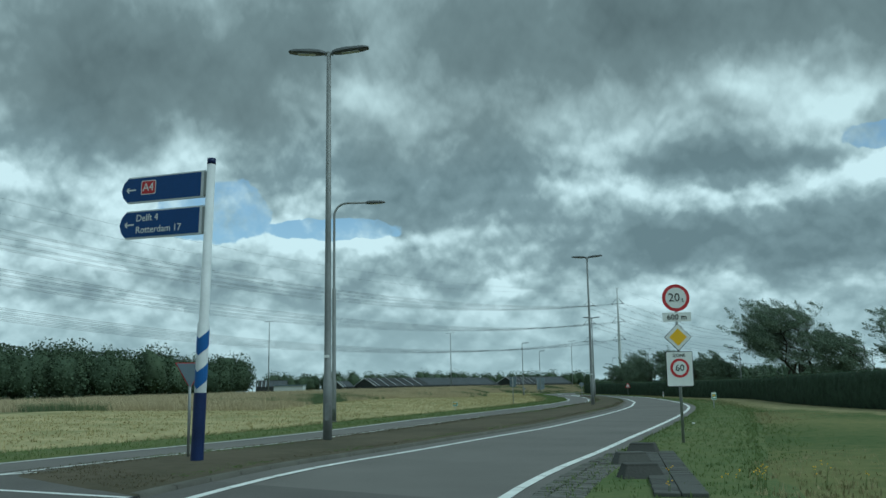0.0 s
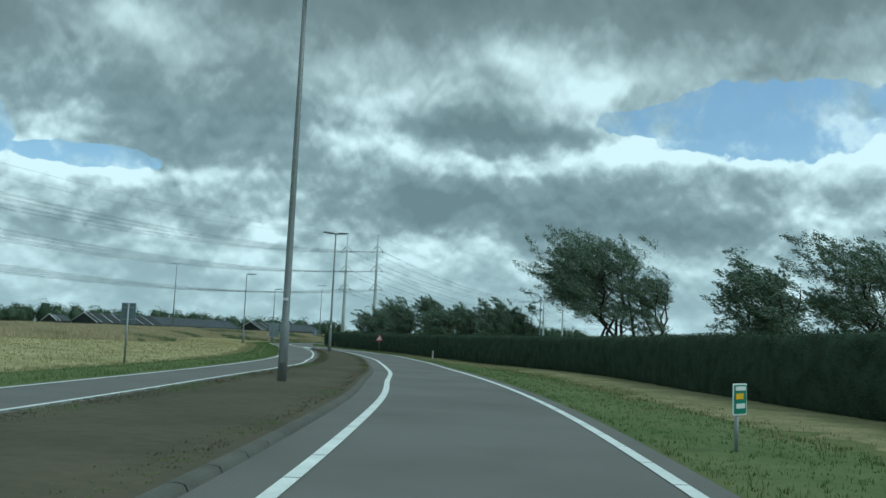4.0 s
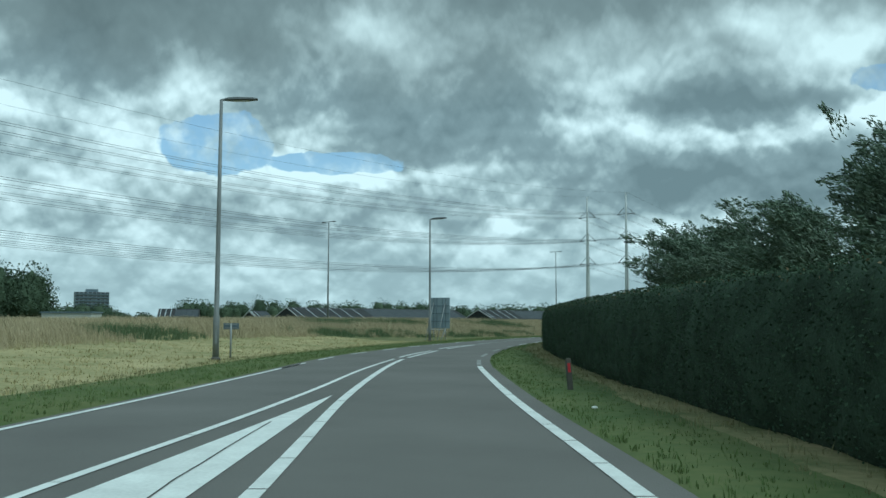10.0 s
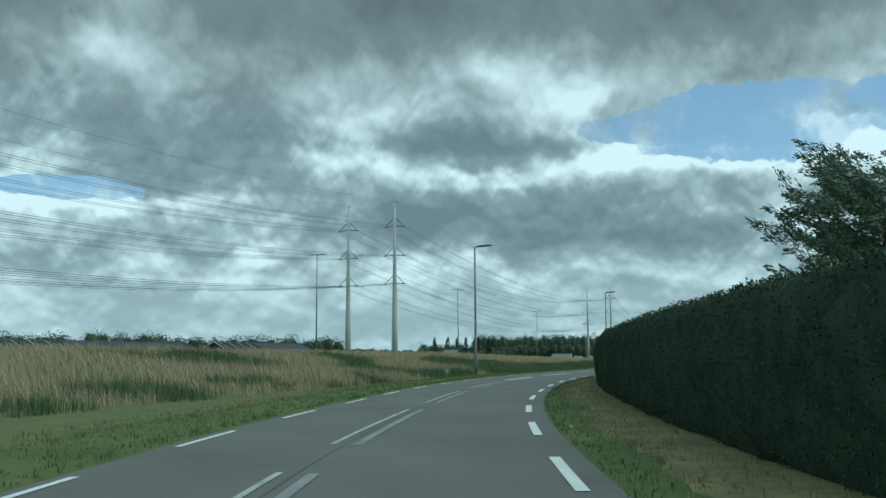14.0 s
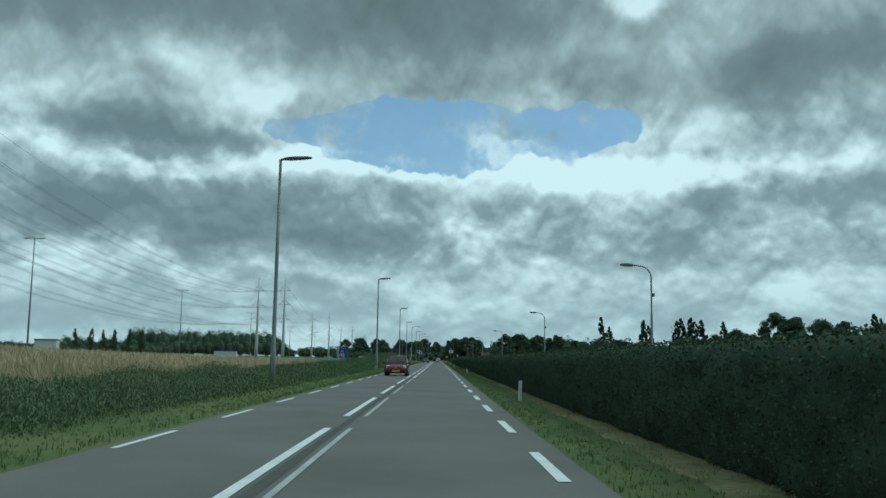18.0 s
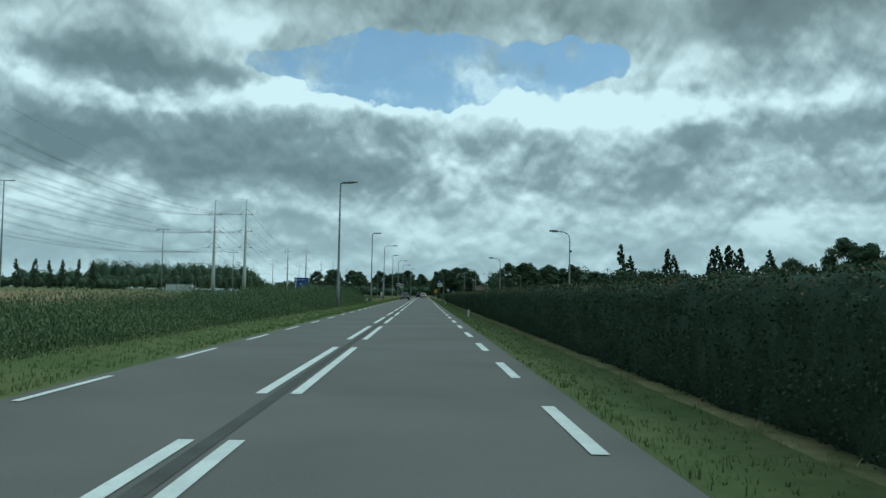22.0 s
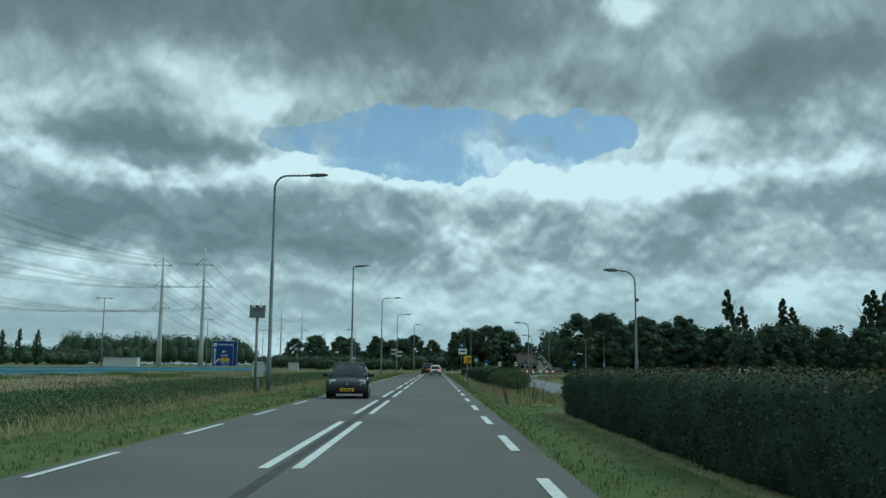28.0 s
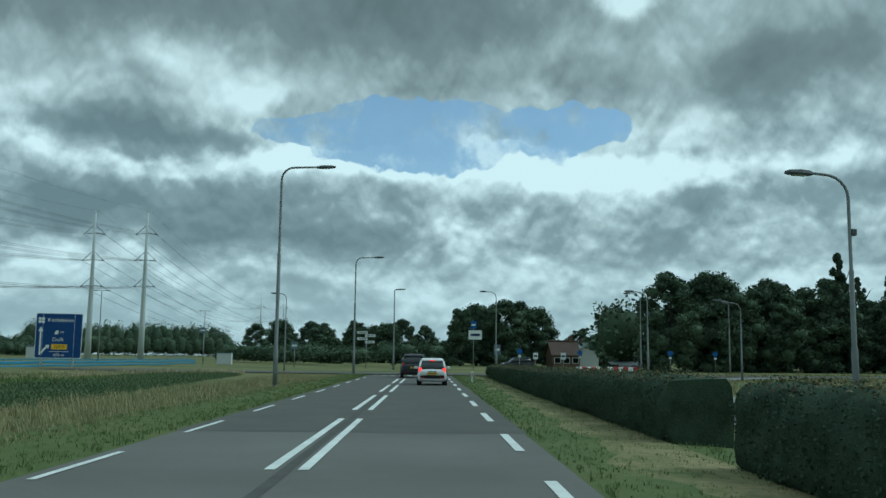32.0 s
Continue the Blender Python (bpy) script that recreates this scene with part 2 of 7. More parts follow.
    # the deck grows brighter overhead
    over = math_n("ADD", 1.0, math_n("MULTIPLY", ramp(math_n("MULTIPLY", el, 1 / 90), ((0.30, 0.0), (0.75, 1.0))), OVERHEAD))
    fin = nt.nodes.new("ShaderNodeVectorMath")
    fin.operation = "SCALE"
    nt.links.new(col, fin.inputs[0])
    nt.links.new(over, fin.inputs["Scale"])
    bg = nt.nodes.new("ShaderNodeBackground")
    nt.links.new(fin.outputs[0], bg.inputs[0])
    bg.inputs[1].default_value = 1.0
    out = nt.nodes.new("ShaderNodeOutputWorld")
    nt.links.new(bg.outputs[0], out.inputs[0])


build_sky()
sun_data = bpy.data.lights.new("sun", "SUN")
sun_data.energy, sun_data.angle, sun_data.color = SUN_POWER, radians(25), (1.0, 0.965, 0.91)
sun = new("sun", sun_data)
sun.matrix_world = look((40 * math.sin(radians(SUN_ROT)), 40 * math.cos(radians(SUN_ROT)), 40 * math.tan(radians(SUN_EL))), (0, 0, 0))

# ---- materials ----
def material(name, color, rough=0.8, metal=0.0, vary=0.25, scale=3.0, fine=40.0, bump=0.0, color2=None, spec=0.3, island=0.0, obj_random=0.0, transmission=0.0, emit=None):
    m = bpy.data.materials.new(name)
    m.use_nodes = True
    nt = m.node_tree
    b = nt.nodes["Principled BSDF"]
    b.inputs["Roughness"].default_value = rough
    b.inputs["Metallic"].default_value = metal
    b.inputs["Specular IOR Level"].default_value = spec
    if transmission:
        b.inputs["Transmission Weight"].default_value = transmission
    if emit:
        b.inputs["Emission Color"].default_value = (*emit[0], 1)
        b.inputs["Emission Strength"].default_value = emit[1]
    tc = nt.nodes.new("ShaderNodeNewGeometry")
    n1 = nt.nodes.new("ShaderNodeTexNoise")
    n1.inputs["Scale"].default_value, n1.inputs["Detail"].default_value = scale, 5
    n2 = nt.nodes.new("ShaderNodeTexNoise")
    n2.inputs["Scale"].default_value, n2.inputs["Detail"].default_value = fine, 3
    for n in (n1, n2):
        nt.links.new(tc.outputs["Position"], n.inputs["Vector"])
    add = nt.nodes.new("ShaderNodeMath")
    add.operation = "MULTIPLY_ADD"
    nt.links.new(n1.outputs[0], add.inputs[0])
    add.inputs[1].default_value = 0.62
    mul = nt.nodes.new("ShaderNodeMath")
    mul.operation = "MULTIPLY"
    nt.links.new(n2.outputs[0], mul.inputs[0])
    mul.inputs[1].default_value = 0.38
    nt.links.new(mul.outputs[0], add.inputs[2])
    fac = add.outputs[0]
    if island or obj_random:
        src = tc.outputs["Random Per Island"]
        if obj_random:
            src = nt.nodes.new("ShaderNodeObjectInfo").outputs["Random"]
        k = nt.nodes.new("ShaderNodeMix")
        k.inputs[0].default_value = island or obj_random
        nt.links.new(fac, k.inputs[2])
        nt.links.new(src, k.inputs[3])
        fac = k.outputs[0]
    r = nt.nodes.new("ShaderNodeValToRGB")
    lo, hi = 0.32, 0.68
    if island:
        lo, hi = 0.2, 0.8
    c2 = color2 or tuple(min(1, c * (1 + vary)) for c in color)
    c1 = color if color2 else tuple(c * (1 - vary) for c in color)
    r.color_ramp.elements[0].position, r.color_ramp.elements[0].color = lo, (*c1, 1)
    r.color_ramp.elements[1].position, r.color_ramp.elements[1].color = hi, (*c2, 1)
    nt.links.new(fac, r.inputs[0])
    nt.links.new(r.outputs[0], b.inputs["Base Color"])
    if bump:
        bp = nt.nodes.new("ShaderNodeBump")
        bp.inputs["Strength"].default_value, bp.inputs["Distance"].default_value = bump, 0.02
        nt.links.new(n2.outputs[0], bp.inputs["Height"])
        nt.links.new(bp.outputs[0], b.inputs["Normal"])
    return m


M_ASPHALT = material("worn_asphalt", (0.140, 0.135, 0.126), 0.9, vary=0.20, scale=0.33, fine=55, bump=0.35, spec=0.25)
M_ASPHALT_NEW = material("dark_asphalt", (0.100, 0.096, 0.090), 0.88, vary=0.14, scale=0.8, fine=60, bump=0.3, spec=0.25)
M_SEAM = material("asphalt_seam", (0.085, 0.083, 0.078), 0.9, vary=0.25, scale=1.5, fine=30, spec=0.2)
M_PAINT = material("road_paint", (0.66, 0.68, 0.66), 0.7, vary=0.16, scale=2.2, fine=26, bump=0.15)
M_PAINT_OLD = material("worn_road_paint", (0.24, 0.25, 0.24), 0.8, scale=1.6, fine=34, color2=(0.52, 0.54, 0.52))
M_PAINT_FAINT = material("faded_road_paint", (0.165, 0.165, 0.155), 0.85, scale=1.2, fine=34, color2=(0.33, 0.34, 0.33))
M_CONCRETE = material("kerb_concrete", (0.098, 0.096, 0.082), 0.9, vary=0.25, scale=1.5, fine=30, bump=0.3)
M_GROUND = material("field_ground", (0.075, 0.105, 0.040), 0.95, scale=0.06, fine=1.3, color2=(0.20, 0.185, 0.090), spec=0.1)
M_VERGE = material("verge_turf", (0.066, 0.100, 0.034), 0.95, scale=0.35, fine=4.0, color2=(0.138, 0.150, 0.062), spec=0.1, bump=0.4)
M_VERGE_DRY = material("green_verge_turf", (0.070, 0.108, 0.040), 0.95, scale=0.4, fine=5.0, color2=(0.145, 0.158, 0.068), spec=0.1, bump=0.4)
M_ISLAND = material("island_turf", (0.060, 0.058, 0.038), 0.95, scale=0.3, fine=5.0, color2=(0.112, 0.096, 0.068), spec=0.1, bump=0.4)
M_STRAW = material("straw_grass", (0.27, 0.24, 0.150), 0.9, scale=0.12, fine=2.0, color2=(0.50, 0.425, 0.275), spec=0.1, island=0.45)
M_WHEAT = material("ripe_cereal", (0.38, 0.315, 0.19), 0.9, scale=0.08, fine=2.0, color2=(0.55, 0.46, 0.30), spec=0.1, island=0.3)
M_MOWN = material("mown_hay_grass", (0.27, 0.255, 0.120), 0.9, scale=0.10, fine=1.5, color2=(0.46, 0.395, 0.215), spec=0.1, island=0.35)
M_BLADE = material("green_grass", (0.098, 0.150, 0.050), 0.85, scale=0.3, fine=3.0, color2=(0.175, 0.215, 0.088), spec=0.12, island=0.4)
M_BLADE_DRY = material("dry_grass", (0.170, 0.175, 0.080), 0.9, scale=0.25, fine=3.0, color2=(0.37, 0.325, 0.19), spec=0.1, island=0.4)
M_BLADE_BROWN = material("brown_grass", (0.092, 0.088, 0.054), 0.9, scale=0.25, fine=3.0, color2=(0.155, 0.135, 0.095), spec=0.1, island=0.4)
M_WEED = material("rank_weeds", (0.072, 0.118, 0.058), 0.85, scale=0.22, fine=2.0, color2=(0.160, 0.195, 0.105), spec=0.04, island=0.12)
M_HEDGE = material("hedge_inside", (0.042, 0.061, 0.041), 0.95, vary=0.5, scale=2.4, fine=34, spec=0.08, bump=0.8)
M_HEDGE_LEAF = material("hedge_leaf", (0.038, 0.065, 0.041), 0.9, scale=0.8, fine=6, color2=(0.078, 0.108, 0.068), spec=0.05, island=0.3)
M_SHRUB = material("shrub_leaf", (0.062, 0.098, 0.046), 0.85, scale=0.8, fine=6, color2=(0.135, 0.170, 0.085), spec=0.08, island=0.35)
M_HEDGE_TIP = material("hedge_new_growth", (0.085, 0.080, 0.036), 0.7, scale=0.6, fine=6, color2=(0.20, 0.150, 0.085), spec=0.2, island=0.5)
M_LEAF = material("willow_leaf", (0.090, 0.134, 0.088), 0.85, scale=0.6, fine=4, color2=(0.20, 0.245, 0.185), spec=0.15, island=0.5)
M_LEAF_DARK = material("far_tree_leaf", (0.050, 0.076, 0.048), 0.9, scale=0.15, fine=1.0, color2=(0.095, 0.130, 0.080), spec=0.15, island=0.5)
M_BARK = material("bark", (0.045, 0.040, 0.034), 0.9, vary=0.35, scale=4, fine=30, bump=0.5)
M_STEEL = material("galvanised_steel", (0.30, 0.315, 0.315), 0.55, 0.55, vary=0.14, scale=1.3, fine=14)
M_LAMPPOST = material("weathered_lamp_post", (0.23, 0.245, 0.245), 0.6, 0.35, vary=0.18, scale=1.0, fine=12)
M_LAMPHEAD = material("lamp_housing", (0.11, 0.12, 0.125), 0.5, 0.2, vary=0.15)
M_GLASS_LAMP = material("lamp_glass", (0.45, 0.48, 0.48), 0.2, spec=0.5, vary=0.05)
M_PYLON = material("pale_pylon_paint", (0.50, 0.53, 0.53), 0.6, vary=0.07, scale=0.1, fine=1)
M_WIRE = material("conductor", (0.10, 0.11, 0.115), 0.5, 0.5, vary=0.1)
M_BLUE = material("sign_blue", (0.012, 0.055, 0.20), 0.5, vary=0.10, scale=1.5, fine=12)
M_BLUE_DARK = material("post_dark_blue", (0.010, 0.022, 0.085), 0.5, vary=0.25, scale=3, fine=25)
M_BLUE_MID = material("post_blue", (0.025, 0.105, 0.33), 0.5, vary=0.12, scale=3, fine=20)
M_WHITE = material("white_sign_face", (0.74, 0.76, 0.75), 0.55, vary=0.06, scale=2, fine=18)
M_POST_WHITE = material("white_post", (0.60, 0.63, 0.64), 0.55, vary=0.10, scale=1.6, fine=15)
M_RED = material("sign_red", (0.46, 0.035, 0.045), 0.5, vary=0.10)
M_YELLOW = material("sign_yellow", (0.80, 0.48, 0.02), 0.5, vary=0.06)
M_BLACK = material("sign_black", (0.012, 0.012, 0.014), 0.6, vary=0.15)
M_BOARD_BACK = material("board_back", (0.27, 0.33, 0.37), 0.6, 0.1, vary=0.12, scale=1.2, fine=14)
M_SIGN_BACK = material("sign_back", (0.150, 0.195, 0.230), 0.5, 0.3, vary=0.10, scale=1.2, fine=10)
M_GREEN = material("km_sign_green", (0.03, 0.20, 0.14), 0.5, vary=0.08)
M_RAIL_BLUE = material("blue_guard_rail", (0.055, 0.23, 0.38), 0.5, vary=0.14, scale=0.3, fine=5)
M_ROOF = material("barn_roof", (0.055, 0.058, 0.060), 0.85, spec=0.05, vary=0.2, scale=0.4, fine=4)
M_LAWN = material("verge_lawn", (0.050, 0.088, 0.032), 0.95, scale=0.14, fine=3.0, color2=(0.175, 0.170, 0.075), spec=0.05, bump=0.4)
M_STRAW_TURF = material("parched_turf", (0.098, 0.120, 0.052), 0.95, scale=0.9, fine=7.0, color2=(0.30, 0.255, 0.145), spec=0.05, bump=0.5)
M_STUBBLE = material("mown_stubble", (0.165, 0.175, 0.078), 0.95, scale=0.30, fine=4.0, color2=(0.45, 0.385, 0.215), spec=0.05, bump=0.5)
M_SOLAR = material("solar_panel_roof", (0.075, 0.085, 0.092), 0.7, vary=0.15, scale=0.3, fine=3, spec=0.08)
M_PANEL = material("roof_light", (0.42, 0.46, 0.48), 0.5, vary=0.1, scale=0.4, fine=4)
M_BARN = material("barn_wall", (0.035, 0.04, 0.04), 0.8, vary=0.25, scale=0.4, fine=4)
M_BRICK = material("house_brick", (0.13, 0.085, 0.065), 0.9, vary=0.2, scale=0.6, fine=6)
M_TILE = material("roof_tile", (0.085, 0.060, 0.050), 0.85, vary=0.2, scale=0.6, fine=6)
M_PALE = material("pale_wall", (0.55, 0.57, 0.56), 0.8, vary=0.08, scale=0.2, fine=3)
M_TYRE = material("tyre_rubber", (0.02, 0.02, 0.021), 0.85, vary=0.2, scale=6, fine=50)
M_RIM = material("alloy_rim", (0.42, 0.43, 0.44), 0.35, 0.8, vary=0.08)
M_GLASS_DARK = material("car_glass", (0.012, 0.016, 0.018), 0.06, spec=0.6, vary=0.1)
M_CAR_WHITE = material("white_car_paint", (0.70, 0.72, 0.72), 0.25, spec=0.5, vary=0.03)
M_CAR_RED = material("dark_red_car_paint", (0.13, 0.012, 0.022), 0.22, 0.2, spec=0.5, vary=0.06)
M_CAR_GREY = material("dark_grey_car_paint", (0.022, 0.028, 0.032), 0.25, 0.2, spec=0.5, vary=0.06)
M_CAR_SILVER = material("silver_car_paint", (0.40, 0.42, 0.43), 0.3, 0.5, spec=0.5, vary=0.04)
M_TRIM = material("black_car_trim", (0.015, 0.015, 0.016), 0.6, vary=0.1)
M_HEADLIGHT = material("headlight_glass", (0.55, 0.58, 0.60), 0.15, spec=0.6, vary=0.1)
M_TAIL = material("tail_light_glass", (0.42, 0.015, 0.02), 0.2, spec=0.5, vary=0.08)
M_TAIL_ON = material("lit_brake_light", (0.55, 0.02, 0.03), 0.3, emit=((1.0, 0.06, 0.05), 1.2))
M_PLATE = material("number_plate", (0.75, 0.50, 0.03), 0.5, vary=0.05)


# ---- helpers of this scene ----
def fast_mesh(name, verts, faces, mat, smooth=False):
    """A mesh from arrays: verts (n, 3), faces (m, k)."""
    verts, faces = np.asarray(verts, np.float32), np.asarray(faces, np.int32)
    me = bpy.data.meshes.new(name)
    me.vertices.add(len(verts))
    me.vertices.foreach_set("co", verts.ravel())
    k = faces.shape[1]
    me.loops.add(faces.size)
    me.loops.foreach_set("vertex_index", faces.ravel())
    me.polygons.add(len(faces))
    me.polygons.foreach_set("loop_start", np.arange(0, faces.size, k, dtype=np.int32))
    me.update(calc_edges=True)
    if smooth:
        me.polygons.foreach_set("use_smooth", np.ones(len(faces), bool))
    if mat:
        me.materials.append(mat)
    return me


def part(name, bm, mat, parent, label="", smooth=False):
    """Links a bmesh or a mesh as one object under a thing or a part."""
    if isinstance(bm, bmesh.types.BMesh):
        me = bpy.data.meshes.new(name)
        if smooth:
            for f in bm.faces:
                f.smooth = True
        bm.to_mesh(me)
        bm.free()
        me.materials.append(mat)
    else:
        me = bm
        if not me.materials and mat:
            me.materials.append(mat)
    ob = new(name, me)
    ob.parent = parent
    if label:
        ob["label"] = label
    return ob


def thing(name, label, category, m=None, group="", kind=""):
    ob = new(name)
    ob.empty_display_size = 0.3
    if m is not None:
        ob.matrix_world = m
    return tagged(ob, label, category, group, kind)


def stuff(name, me, label, category, kind="stuff"):
    return tagged(new(name, me), label, category, kind=kind)


def box(size, at=(0, 0, 0), bevel=0.0, rot=None):
    bm = bmesh.new()
    bmesh.ops.create_cube(bm, size=1)
    bmesh.ops.scale(bm, vec=size, verts=bm.verts)
    if bevel:
        bmesh.ops.bevel(bm, geom=bm.edges[:], offset=bevel, segments=2, affect="EDGES", profile=0.5)
    if rot is not None:
        bmesh.ops.transform(bm, matrix=rot, verts=bm.verts)
    bmesh.ops.translate(bm, vec=at, verts=bm.verts)
    return bm


def tube(points, radii, sides=10, cap=True):
    """A tapered tube along points."""
    pts = [Vector(p) for p in points]
    if isinstance(radii, (int, float)):
        radii = [radii] * len(pts)
    bm = bmesh.new()
    rings, side = [], None
    for i, p in enumerate(pts):
        d = (pts[min(i + 1, len(pts) - 1)] - pts[max(i - 1, 0)]).normalized()
        if side is None:
            side = d.cross(Vector((0.31, 0.11, 0.94)) if abs(d.z) < 0.9 else Vector((1, 0, 0))).normalized()
        side = (side - d * side.dot(d)).normalized()
        up = d.cross(side)
        rings.append([bm.verts.new(p + radii[i] * (math.cos(a) * side + math.sin(a) * up)) for a in (2 * math.pi * k / sides for k in range(sides))])
    for r0, r1 in zip(rings, rings[1:]):
        for k in range(sides):
            f = bm.faces.new((r0[k], r0[(k + 1) % sides], r1[(k + 1) % sides], r1[k]))
            f.smooth = True
    if cap:
        bm.faces.new(rings[0][::-1])
        bm.faces.new(rings[-1])
    bmesh.ops.recalc_face_normals(bm, faces=bm.faces)
    return bm


def plate(outline, thick=0.02, bevel=0.0):
    """An upright plate in the xz plane with its face towards -y; outline: points (x, z)."""
    bm = bmesh.new()
    a = [bm.verts.new((x, 0, z)) for x, z in outline]
    f = bm.faces.new(a)
    g = bmesh.ops.extrude_face_region(bm, geom=[f])
    bmesh.ops.translate(bm, vec=(0, thick, 0), verts=[v for v in g["geom"] if isinstance(v, bmesh.types.BMVert)])
    bmesh.ops.recalc_face_normals(bm, faces=bm.faces)
    return bm


def disc(r, n=40, x=0, z=0):
    return [(x + r * math.cos(2 * math.pi * k / n), z + r * math.sin(2 * math.pi * k / n)) for k in range(n)]


def rrect(w, h, r=0.04, x=0, z=0, n=5):
    out = []
    for cx, cz, a0 in ((w / 2 - r, h / 2 - r, 0), (-w / 2 + r, h / 2 - r, 90), (-w / 2 + r, -h / 2 + r, 180), (w / 2 - r, -h / 2 + r, 270)):
        out += [(x + cx + r * math.cos(radians(a0 + 90 * k / n)), z + cz + r * math.sin(radians(a0 + 90 * k / n))) for k in range(n + 1)]
    return out


def lettering(body, size, mat, parent, x, z, y=-0.006, align="LEFT", name="lettering"):
    cu = bpy.data.curves.new(name, "FONT")
    cu.body, cu.size, cu.align_x, cu.align_y, cu.extrude = body, size, align, "CENTER", 0.0015
    cu.resolution_u = 3
    ob = bpy.data.objects.new(name, cu)
    scene.collection.objects.link(ob)
    bpy.context.view_layer.update()
    me = bpy.data.meshes.new_from_object(ob.evaluated_get(bpy.context.evaluated_depsgraph_get()))
    bpy.data.objects.remove(ob)
    me.transform(pose(x, y, z, 90))
    me.materials.clear()
    return part(name, me, mat, parent)


def spline(pts, step=1.0):
    """A smooth line through points, as rows evenly about step apart."""
    p = np.array(pts, float)
    seg = np.linalg.norm(np.diff(p, axis=0), axis=1)
    s = np.r_[0, np.cumsum(seg)]
    m = np.gradient(p, s, axis=0)
    q = np.linspace(0, s[-1], max(2, int(s[-1] / step) + 1))
    i = np.clip(np.searchsorted(s, q, side="right") - 1, 0, len(seg) - 1)
    h = seg[i][:, None]
    u = ((q - s[i]) / seg[i])[:, None]
    return (2 * u**3 - 3 * u**2 + 1) * p[i] + (u**3 - 2 * u**2 + u) * h * m[i] + (-2 * u**3 + 3 * u**2) * p[i + 1] + (u**3 - u**2) * h * m[i + 1]


def normals2(line):
    """Unit vectors to the right of a line, row by row."""
    t = np.gradient(line, axis=0)
    t /= np.linalg.norm(t, axis=1)[:, None]
    return np.stack([t[:, 1], -t[:, 0]], 1)


def aside(line, d):
    return line + normals2(line) * (d[:, None] if np.ndim(d) else d)


def arc(line):
    return np.r_[0, np.cumsum(np.linalg.norm(np.diff(line, axis=0), axis=1))]


def along(line, s):
    a = arc(line)
    return np.stack([np.interp(s, a, line[:, 0]), np.interp(s, a, line[:, 1])], -1)


def sheet(lines, zs, name, mat, smooth=True):
    """A strip mesh through lines of equal length at heights zs (numbers or rows)."""
    n = len(lines[0])
    v = np.concatenate([np.c_[l, np.broadcast_to(np.asarray(z, float), (n,))] for l, z in zip(lines, zs)])
    f = []
    for k in range(len(lines) - 1):
        a = np.arange(n - 1) + k * n
        f.append(np.stack([a, a + n, a + n + 1, a + 1], 1))
    f = np.concatenate(f)
    # faces look up
    p = v[f[0]]
    if np.cross(p[1] - p[0], p[2] - p[0])[2] < 0:
        f = f[:, ::-1]
    return fast_mesh(name, v, f, mat, smooth)


def resample(line, n):
    a = arc(line)
    return along(line, np.linspace(0, a[-1], n))


def dist_to(line, xy):
    """The distance of points from a line, and the side: right of it is positive."""
    a, b = line[:-1], line[1:]
    best = np.full(len(xy), 1e9)
    side = np.zeros(len(xy))
    for p, q in zip(a, b):
        d = q - p
        u = np.clip(((xy - p) @ d) / (d @ d), 0, 1)
        off = xy - (p + u[:, None] * d)
        r = np.hypot(off[:, 0], off[:, 1])
        nearer = r < best
        best = np.where(nearer, r, best)
        side = np.where(nearer, np.sign(d[1] * off[:, 0] - d[0] * off[:, 1]), side)
    return best, side


def smooth_step(x, a, b):
    t = np.clip((x - a) / (b - a), 0, 1)
    return t * t * (3 - 2 * t)


rng = np.random.default_rng(7)


def quads(centres, along_v, across_v):
    """Leaf quads: rows of centre, half long axis, half cross axis; a pointed rhombus each."""
    v = np.stack([centres - along_v, centres + across_v, centres + along_v, centres - across_v], 1).reshape(-1, 3)
    return v, np.arange(len(v)).reshape(-1, 4)


def rand_dirs(n):
    d = rng.normal(size=(n, 3))
    return d / np.linalg.norm(d, axis=1)[:, None]


def tufts(xy, z, height, spread, width, blades=5, lean=(0, 0)):
    """Grass tufts at points: bent blades of two triangles each."""
    n = len(xy)
    idx = np.repeat(np.arange(n), blades)
    a = rng.uniform(0, 2 * np.pi, len(idx))
    h = np.asarray(height)[idx] * rng.uniform(0.6, 1.1, len(idx)) if np.ndim(height) else height * rng.uniform(0.55, 1.1, len(idx))
    r0 = rng.uniform(0, spread * 0.5, len(idx))
    base = np.c_[xy[idx] + np.c_[np.cos(a), np.sin(a)] * r0[:, None], (np.asarray(z)[idx] if np.ndim(z) else np.full(len(idx), z)) - 0.02]
    out = rng.uniform(0.1, 0.55, len(idx)) * h
    tip = base + np.c_[np.cos(a) * out + lean[0] * h, np.sin(a) * out + lean[1] * h, h]
    mid = base + (tip - base) * np.array([0.38, 0.38, 0.6])
    b = a + np.pi / 2 + rng.normal(0, 0.5, len(idx))
    w = np.c_[np.cos(b), np.sin(b), np.zeros(len(idx))] * (width * rng.uniform(0.6, 1.3, len(idx)))[:, None] / 2
    v = np.stack([base - w, base + w, mid + w * 0.8, tip, mid - w * 0.8], 1).reshape(-1, 3)
    k = np.arange(len(idx))[:, None] * 5
    f = np.concatenate([k + [0, 1, 2, 4]], 0)
    f3 = k + [4, 2, 3, 3]
    return v, f, f3


def tuft_mesh(name, xy, z, height, spread, width, mat, blades=5, lean=(0, 0)):
    v, f, f3 = tufts(xy, z, height, spread, width, blades, lean)
    tri = np.concatenate([f[:, [0, 1, 2]], f[:, [0, 2, 3]], f3[:, :3]])
    return fast_mesh(name, v, tri, mat)


